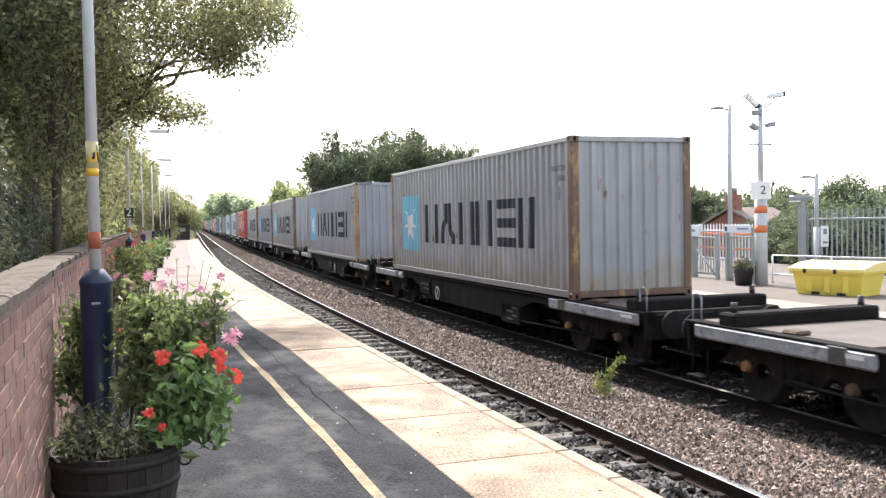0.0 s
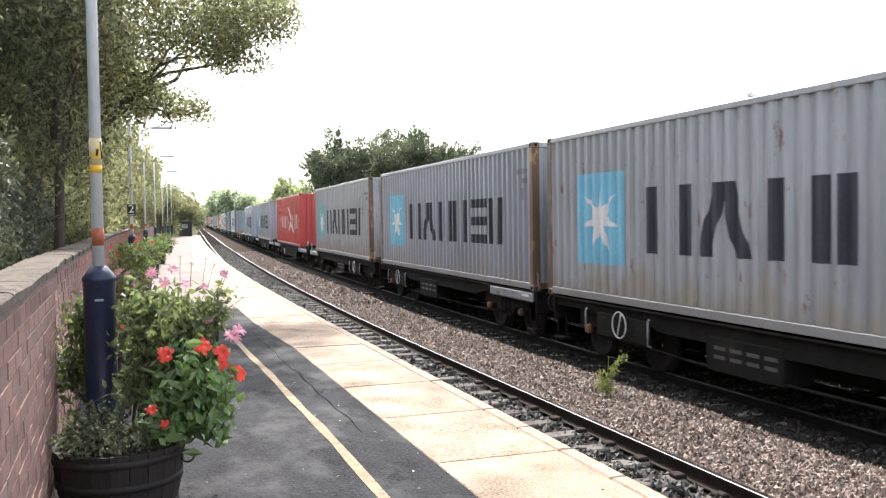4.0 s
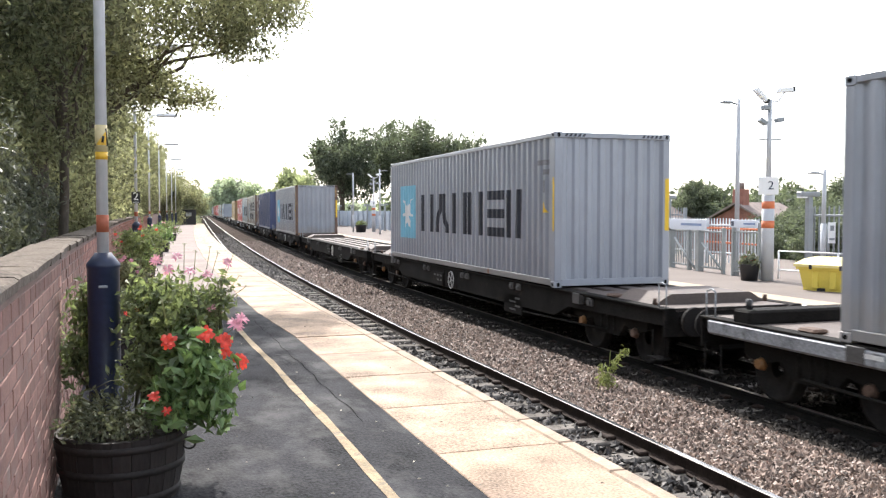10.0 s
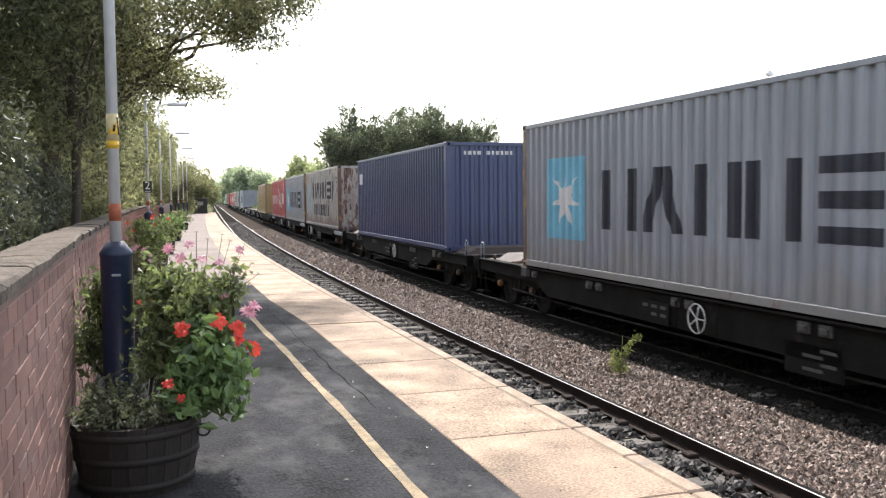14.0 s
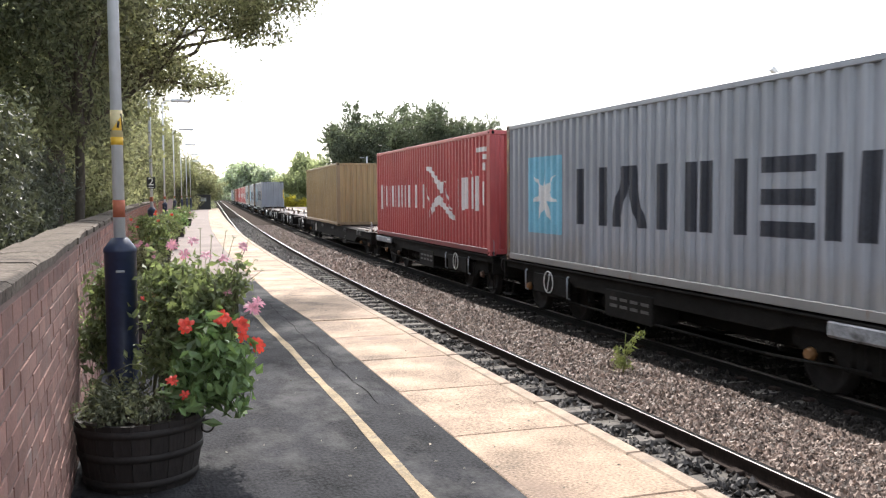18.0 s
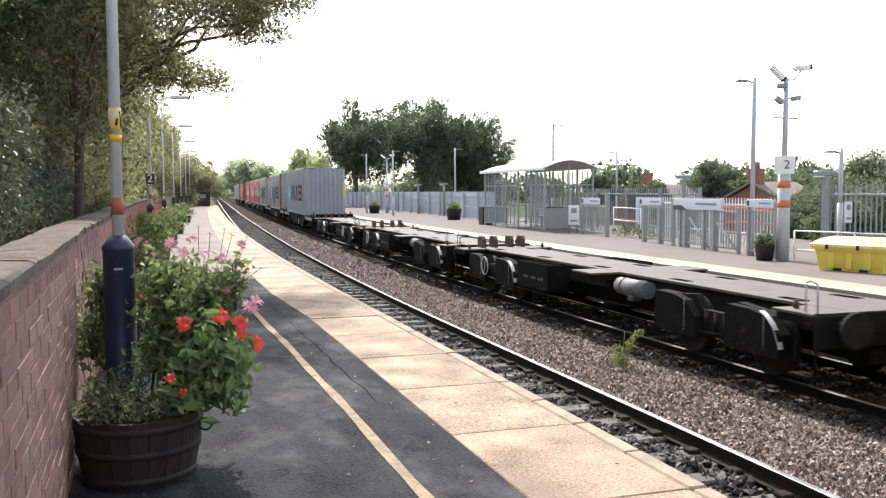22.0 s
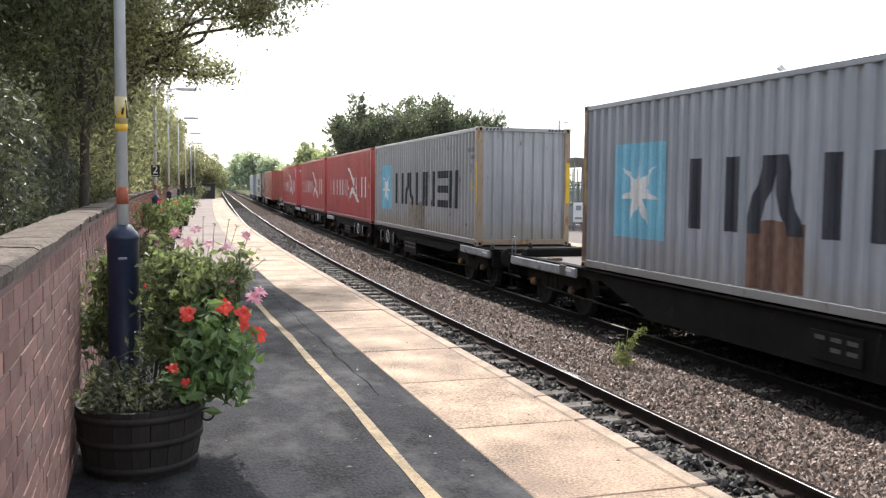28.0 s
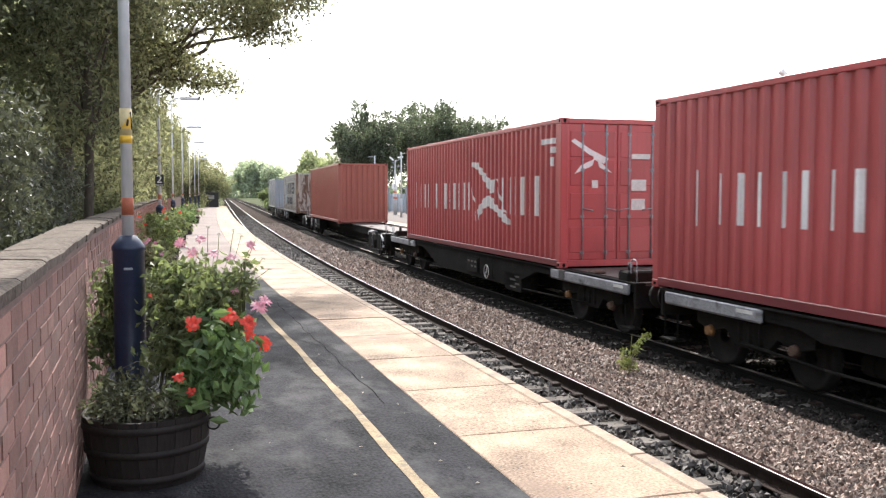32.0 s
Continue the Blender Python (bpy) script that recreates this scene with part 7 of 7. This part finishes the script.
def blob_crown(cx, cy, cz, rx, ry, rz, k, seed, r0=0.35, r1=0.6):
    rr = np.random.default_rng(seed)
    out = []
    for i in range(k):
        d = rr.normal(size=3)
        d /= np.linalg.norm(d)
        q = 0.35 + 0.6 * rr.random()
        f = r0 + (r1 - r0) * rr.random()
        m = min(rx, ry, rz)
        out.append((cx + d[0] * rx * q, cy + d[1] * ry * q, cz + d[2] * rz * q, m * f * 1.2, m * f * 1.2, m * f * 0.85))
    return out


# row behind the wall
rr = np.random.default_rng(21)
for k, (x, y, h) in enumerate(((-5.9, 8.5, 7.5), (-6.4, 4.0, 7.5), (-5.7, 13.5, 8.0), (-5.5, 20.5, 8.0), (-5.2, 27.0, 7.5), (-4.7, 35.0, 6.8), (-3.9, 44.0, 6.8), (-3.3, 53.0, 7.0), (-2.6, 62.0, 7.2), (-1.8, 72.0, 7.0), (-0.9, 83.0, 7.0), (0.2, 95.0, 7.2))):
    bl = blob_crown(0, 0, h * 0.62, 2.6, 3.4, h * 0.48, 15, 40 + k)
    near = y < 15
    tree("tree", "tall dark broadleaf tree behind the brick wall", Matrix.Translation((x, y, 0)), h * 0.6, 0.2, bl, 3400 if near else 1900, 24 if near else 14, 0.021 if y < 10 else 0.028 if near else 0.045, 0.12, M_LEAF_DARK if k < 3 else M_LEAF, 60 + k, xmax=-3.25 + bend(y) * 0.75 - x + (0.35 if y > 18 else 0.0), gap=0.4)
bl = [(1.6, -1.0, 4.9, 1.5, 1.7, 0.9), (2.8, 0.3, 5.0, 1.3, 1.5, 0.7), (1.0, 0.5, 4.4, 1.3, 1.5, 0.8), (3.7, 0.0, 5.35, 1.0, 1.3, 0.5), (1.9, 1.5, 4.1, 0.9, 1.2, 0.5), (2.5, 0.4, 3.62, 0.5, 0.8, 0.28), (1.7, 0.0, 3.75, 0.8, 0.9, 0.5), (3.05, 0.3, 3.5, 0.25, 0.6, 0.13), (3.6, 0.0, 4.55, 0.65, 0.8, 0.32), (4.4, 0.3, 5.15, 0.55, 0.8, 0.3), (3.1, -0.4, 4.7, 0.8, 1.0, 0.4), (0.2, -1.2, 5.6, 1.8, 2.0, 1.2), (2.2, -2.4, 5.8, 1.7, 1.8, 0.9), (4.3, 1.0, 5.75, 0.7, 1.0, 0.35), (0.6, 0.8, 3.5, 0.8, 1.0, 0.6)]
tree("overhanging_tree", "broadleaf tree whose boughs hang over the platform", Matrix.Translation((-4.3, 16.5, 0)), 5.0, 0.2, bl, 3600, 20, 0.027, 0.095, M_LEAF, 91, (0.4, 0), gap=0.35)
bl = blob_crown(0, 0, 5.0, 2.0, 2.6, 2.6, 14, 95)
tree("tree", "slender tree with a pale trunk close behind the wall", Matrix.Translation((-3.53, 14.2, 0)), 5.0, 0.085, bl, 1500, 16, 0.034, 0.13, M_LEAF, 96, xmax=0.55)
for x, y, h, w in ((-2.9, 104.0, 5.6, 2.0), (-1.9, 111.0, 5.2, 1.9), (-4.2, 98.0, 6.0, 2.2)):
    tree("tree", "bushy tree at the end of the near platform", along(x, y), h * 0.5, 0.12, blob_crown(0, 0, h * 0.52, w, w, h * 0.46, 14, int(y)), 1100, 10, 0.07, 0.2, M_LEAF, 130 + int(y), sprays=60)
# hedge and scrub behind the wall
for k, (x, y, rx, ry, rz, z) in enumerate(((-4.6, 7.0, 0.9, 2.2, 1.1, 1.3), (-5.2, 3.5, 1.2, 2.5, 1.5, 1.4), (-4.7, 11.5, 1.0, 2.5, 1.2, 1.2), (-4.95, 17.5, 1.0, 3.4, 1.3, 1.2), (-4.2, 25.5, 1.0, 4.5, 1.4, 1.2), (-3.6, 36.0, 1.0, 6.5, 1.6, 1.2), (-2.6, 52.0, 1.1, 9.0, 2.2, 1.4), (-1.4, 70.0, 1.2, 9.0, 2.6, 1.6), (0.6, 92.0, 1.4, 12.0, 3.0, 1.8))):
    t = thing("hedge", "dense dark scrub and ivy behind the brick wall", "hedge", Matrix.Translation((x, y, 0)), "scrub behind the wall")
    bl = blob_crown(0, 0, z, rx, ry, rz, 16, 140 + k, 0.45, 0.7)
    bl = [(a, b, c, d, e * (1 + ry / 6), f) for a, b, c, d, e, f in bl]
    pts = tufts(in_blobs(bl, 3000 if y < 12 else 1600, 150 + k, 0.5), 22 if y < 12 else 14, 0.09, 151 + k)
    lim = -3.5 + bend(y) * 0.75 - x
    over = pts[:, 0] > lim
    pts[over, 0] = 2 * lim - pts[over, 0]
    part("foliage", leaf_cloud(pts, (0.016 if y < 12 else 0.02) + 0.0007 * y, 152 + k, 0.3, 1.4), M_LEAF_IVY if k < 4 else M_LEAF, t)
    s = Shape()
    for b in bl[:6]:
        limb(s, (b[0], b[1], -0.4), (b[0] * 1.1, b[1], b[2]), 0.04, 0.015, 160 + k, 3)
    tagged(part("stem_tuft", s, M_BARK, t), kind="stuff")

for k, (x, y, h) in enumerate(((16.3, 9.5, 1.9), (16.4, 12.2, 1.75), (16.3, 15.0, 1.8), (16.2, 17.8, 1.9), (16.6, 20.4, 1.7))):
    t = thing("hedge", "dark green hedge behind the palisade fence", "hedge", Matrix.Translation((x, y, 0)), "hedge behind the far fence")
    bl = blob_crown(0, 0, h * 0.5, 0.9, 1.7, h * 0.5, 14, 640 + k, 0.5, 0.75)
    part("foliage", leaf_cloud(tufts(in_blobs(bl, 700, 650 + k, 0.4), 9, 0.12, 651 + k), 0.045, 652 + k, 0.3, 1.4), M_LEAF_FAR, t)
    s = Shape()
    for b in bl[:4]:
        limb(s, (b[0] * 0.5, b[1], -0.2), (b[0], b[1], b[2]), 0.03, 0.012, 660 + k, 3)
    tagged(part("stem_tuft", s, M_BARK, t), kind="stuff")
# trees beyond the far platform
tree("tree", "large bushy dark green tree behind the far platform", Matrix.Translation((18.8, 92, 0)), 6.0, 0.35, blob_crown(0, 0, 5.9, 3.1, 4, 4.4, 24, 201, 0.28, 0.5), 3600, 10, 0.095, 0.24, M_LEAF_FAR, 211, sprays=300, gap=0.55)
tree("tree", "large bushy dark green tree behind the far platform", Matrix.Translation((27.0, 95, 0)), 6.5, 0.4, blob_crown(0, 0, 6.6, 4.6, 5, 5.0, 34, 204, 0.25, 0.42), 5200, 10, 0.095, 0.24, M_LEAF_FAR, 212, sprays=420, gap=0.6)
tree("tree", "large bushy dark green tree behind the far platform", Matrix.Translation((33.6, 97, 0)), 5.0, 0.4, blob_crown(0, 0, 5.0, 4.2, 5, 4.6, 28, 205, 0.28, 0.48), 4600, 10, 0.095, 0.24, M_LEAF_FAR, 214, sprays=300, gap=0.5)
tree("tree", "green rounded tree beside the line, paled for haze", Matrix.Translation((21.2, 132, 0)), 3.5, 0.3, blob_crown(0, 0, 3.2, 4.6, 5, 3.3, 18, 203, 0.35, 0.55), 3400, 8, 0.14, 0.3, M_LEAF_MIST, 213, sprays=120)
for k, (x, y, h, w) in enumerate(((57.4, 110, 4.2, 2.0), (44.6, 66, 4.3, 1.7), (43.0, 78, 2.6, 3.2), (50, 72, 2.8, 3.4), (33, 58, 2.4, 2.4), (26.3, 30, 3.0, 1.7), (22.6, 29, 1.9, 1.8), (28.6, 31, 3.2, 2.0), (20.0, 24, 1.9, 1.6), (56, 78, 2.6, 4.5), (24.6, 30, 2.2, 1.6), (18.2, 24.5, 1.7, 1.4))):
    tree("tree", "green garden tree beyond the station fence", Matrix.Translation((x, y, -0.5)), h * 0.5, 0.12, blob_crown(0, 0, h * 0.60, w, w, h * 0.44, 14, 300 + k, 0.35, 0.6), 1500, 12, 0.022 + 0.0008 * y, 0.12, M_LEAF_FAR, 320 + k)
# bushes beside the line ahead; the furthest has the haze-paled leaf colour
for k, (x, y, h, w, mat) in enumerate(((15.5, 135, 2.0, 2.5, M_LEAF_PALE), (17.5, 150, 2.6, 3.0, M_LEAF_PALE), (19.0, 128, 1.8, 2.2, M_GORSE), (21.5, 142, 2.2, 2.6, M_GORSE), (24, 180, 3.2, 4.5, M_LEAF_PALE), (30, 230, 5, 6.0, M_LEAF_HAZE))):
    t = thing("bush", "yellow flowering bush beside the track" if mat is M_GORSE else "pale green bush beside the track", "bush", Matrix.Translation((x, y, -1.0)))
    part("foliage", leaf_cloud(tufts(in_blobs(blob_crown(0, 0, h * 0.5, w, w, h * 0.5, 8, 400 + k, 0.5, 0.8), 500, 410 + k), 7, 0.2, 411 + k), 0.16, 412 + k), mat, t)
# wooded rise in the distance, its haze put into the leaf colour
far = []
for k in range(46):
    x = 14 + 150 * ((k * 0.618) % 1)
    y = 330 + 190 * ((k * 0.381) % 1)
    xx = x * y / 420
    prof = 13.5 * math.exp(-((x - 41) / 10) ** 2) + 8.5 * math.exp(-((x - 56) / 9) ** 2) + 4.0
    for z in (0.25, 0.6, 0.85):
        far.append((xx, y, prof * z - 1.0, 4.5, 5, prof * 0.22 + 1.2))
t = thing("far_wood", "green wood on a distant rise, haze put into its leaf colour", "wood", kind="stuff")
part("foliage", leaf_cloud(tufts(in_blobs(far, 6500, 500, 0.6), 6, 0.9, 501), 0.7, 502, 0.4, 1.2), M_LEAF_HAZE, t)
t = thing("far_wood", "hazy dark hedge line beyond the houses", "wood", kind="stuff")
hl = [(-60 + 14 * k, 250 + 60 * math.sin(k), 2.0, 9, 9, 4 + 2 * math.sin(k * 2.3)) for k in range(4)] + [(60 + 16 * k, 190 + 20 * math.sin(k), 2.0, 9, 9, 4.5 + 2 * math.sin(k * 2.3)) for k in range(14)]
part("foliage", leaf_cloud(tufts(in_blobs(hl, 5000, 510, 0.6), 6, 0.9, 511), 0.6, 512, 0.4, 1.2), M_LEAF_FAR, t)


# ---------------------------------------------------------------- houses beyond the fence
def house(x, y, w, d, eave, ridge, turn):
    t = thing("house", "brick house with a clay tile roof and chimney", "house", Matrix.Translation((x, y, -1.5)) @ Matrix.Rotation(radians(turn), 4, "Z"), "houses beyond the station")
    part("wall", Shape().box(-w / 2, w / 2, -d / 2, d / 2, 0, eave).add([(-w / 2, -d / 2, eave), (-w / 2, d / 2, eave), (-w / 2, 0, ridge), (w / 2, -d / 2, eave), (w / 2, d / 2, eave), (w / 2, 0, ridge)], [(0, 1, 2), (3, 5, 4)]), M_HOUSE_BRICK, t)
    s = Shape()
    o = 0.3
    for sy in (-1, 1):
        s.add([(-w / 2 - o, sy * (d / 2 + o), eave - 0.12), (w / 2 + o, sy * (d / 2 + o), eave - 0.12), (w / 2 + o, 0, ridge + 0.1), (-w / 2 - o, 0, ridge + 0.1), (-w / 2 - o, sy * (d / 2 + o), eave - 0.02), (w / 2 + o, sy * (d / 2 + o), eave - 0.02), (w / 2 + o, 0, ridge + 0.22), (-w / 2 - o, 0, ridge + 0.22)],
              [(0, 1, 2, 3), (4, 5, 6, 7), (0, 1, 5, 4), (0, 3, 7, 4), (1, 2, 6, 5)])
    r = part("roof", s, M_ROOF_TILE, t, "weathered clay tile roof")
    c = part("chimney", Shape().cbox(-w / 2 + 0.1, -w / 2 + 0.9, -0.35, 0.35, ridge - 0.6, ridge + 1.0, 0.03), M_HOUSE_BRICK, t)
    for q in (-0.2, 0.2):
        part("chimney_pot", Shape().tube((-w / 2 + 0.5 + q, 0, ridge + 1.0), (-w / 2 + 0.5 + q, 0, ridge + 1.4), 0.12, 0.1, 10), M_ROOF_TILE, c)
    return t


house(39.5, 66.0, 6.0, 7.0, 1.5, 3.3, 25)
house(34.6, 46.0, 5.5, 7.0, 1.5, 3.3, 25)


# signal beside the line
t = thing("railway_signal", "railway signal post showing a red light", "signal", along(FAR_EDGE + 0.8, 128, -1.0))
part("pole", Shape().tube((0, 0, 0), (0, 0, 4.2), 0.07, seg=10), M_STEEL_GREY, t)
hd = part("signal_head", Shape().cbox(-0.25, 0.25, -0.1, 0.1, 3.0, 4.2, 0.03), M_BLACK, t)
part("red_lens", Shape().tube((0, -0.11, 3.3), (0, -0.16, 3.3), 0.13, seg=16), M_REDLIGHT, hd)
part("ladder", Shape().path([(0.3, 0.1, 0), (0.3, 0.1, 3.0)], 0.02).path([(0.5, 0.1, 0), (0.5, 0.1, 3.0)], 0.02), M_STEEL_GREY, t)

# end of the near platform: dark hut under the trees
t = thing("hut", "small dark hut under the trees at the platform end", "hut", along(-1.7, 101.5))
part("wall", Shape().cbox(-0.75, 0.75, -1.5, 1.5, 0, 1.55, 0.02), M_BLACK, t)
part("roof", Shape().cbox(-0.85, 0.85, -1.6, 1.6, 1.55, 1.63, 0.02), M_BLACK, t)
part("notice", Shape().cbox(-0.3, 0.3, -1.53, -1.5, 0.9, 1.3, 0.006), M_STEEL_GREY, t)

# small weed in the ballast
t = thing("weed", "small green weed growing in the ballast", "plant", Matrix.Translation((3.72, 11.1, BALLAST_Z)))
part("foliage", leaf_cloud(tufts(in_blobs([(-0.02, 0, 0.16, 0.14, 0.12, 0.15), (0.09, 0, 0.36, 0.08, 0.05, 0.08), (0.2, 0, 0.48, 0.06, 0.04, 0.06), (0.28, 0, 0.58, 0.04, 0.03, 0.05), (-0.1, 0, 0.3, 0.04, 0.05, 0.1)], 90, 5, 0.2), 5, 0.025, 6), 0.014, 7, 0.2, 2.4), M_WEED, t)
tagged(part("stem_tuft", Shape().path([(0, 0, 0), (0.03, 0, 0.25), (0.1, 0, 0.45), (0.24, 0, 0.56)], 0.005, 5).path([(0, 0, 0), (0.02, 0, 0.3), (0.04, 0, 0.58)], 0.005, 5).path([(0, 0, 0), (-0.04, 0, 0.15), (-0.09, 0, 0.4)], 0.004, 5), M_WEED, t), kind="stuff")


# ---------------------------------------------------------------- bricks, last
def lay(wall, face, fx, y0, y1, singles):
    """Stretcher bond on the wall face. Bricks up to `singles` along are parts; the rest is one joined run."""
    rest = Shape()
    r = np.random.default_rng(int(abs(y0) * 10) + 5)
    rows = int((WALL_TOP - 0.02) / 0.075)
    for k in range(rows):
        z = 0.045 + 0.075 * k
        y = y0 - (0.1125 if k % 2 else 0.0)
        while y < y1:
            a, b = max(y, y0), min(y + 0.215, y1)
            if b - a > 0.05:
                x, c = fx((a + b) / 2) + face + r.normal(0, 0.0012), (a + b) / 2
                if singles[0] < c < singles[1] and b - a > 0.2:
                    # single bricks wear the brick colour darkened for shade
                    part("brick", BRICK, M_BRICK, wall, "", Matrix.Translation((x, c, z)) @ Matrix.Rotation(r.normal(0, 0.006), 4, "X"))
                elif c > -1.0:
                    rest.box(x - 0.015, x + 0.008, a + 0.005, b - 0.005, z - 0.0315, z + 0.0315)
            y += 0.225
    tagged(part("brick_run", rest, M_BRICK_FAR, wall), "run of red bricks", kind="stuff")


lay(wall_near, WALL_X, lambda y: 0.0, -1.0, STEP_Y - 0.01, (2.6, 6.0))
lay(wall_far, WALL_X - 0.10, far_x, STEP_Y + 0.01, 60.0, (5.9, 8.7))

motions()
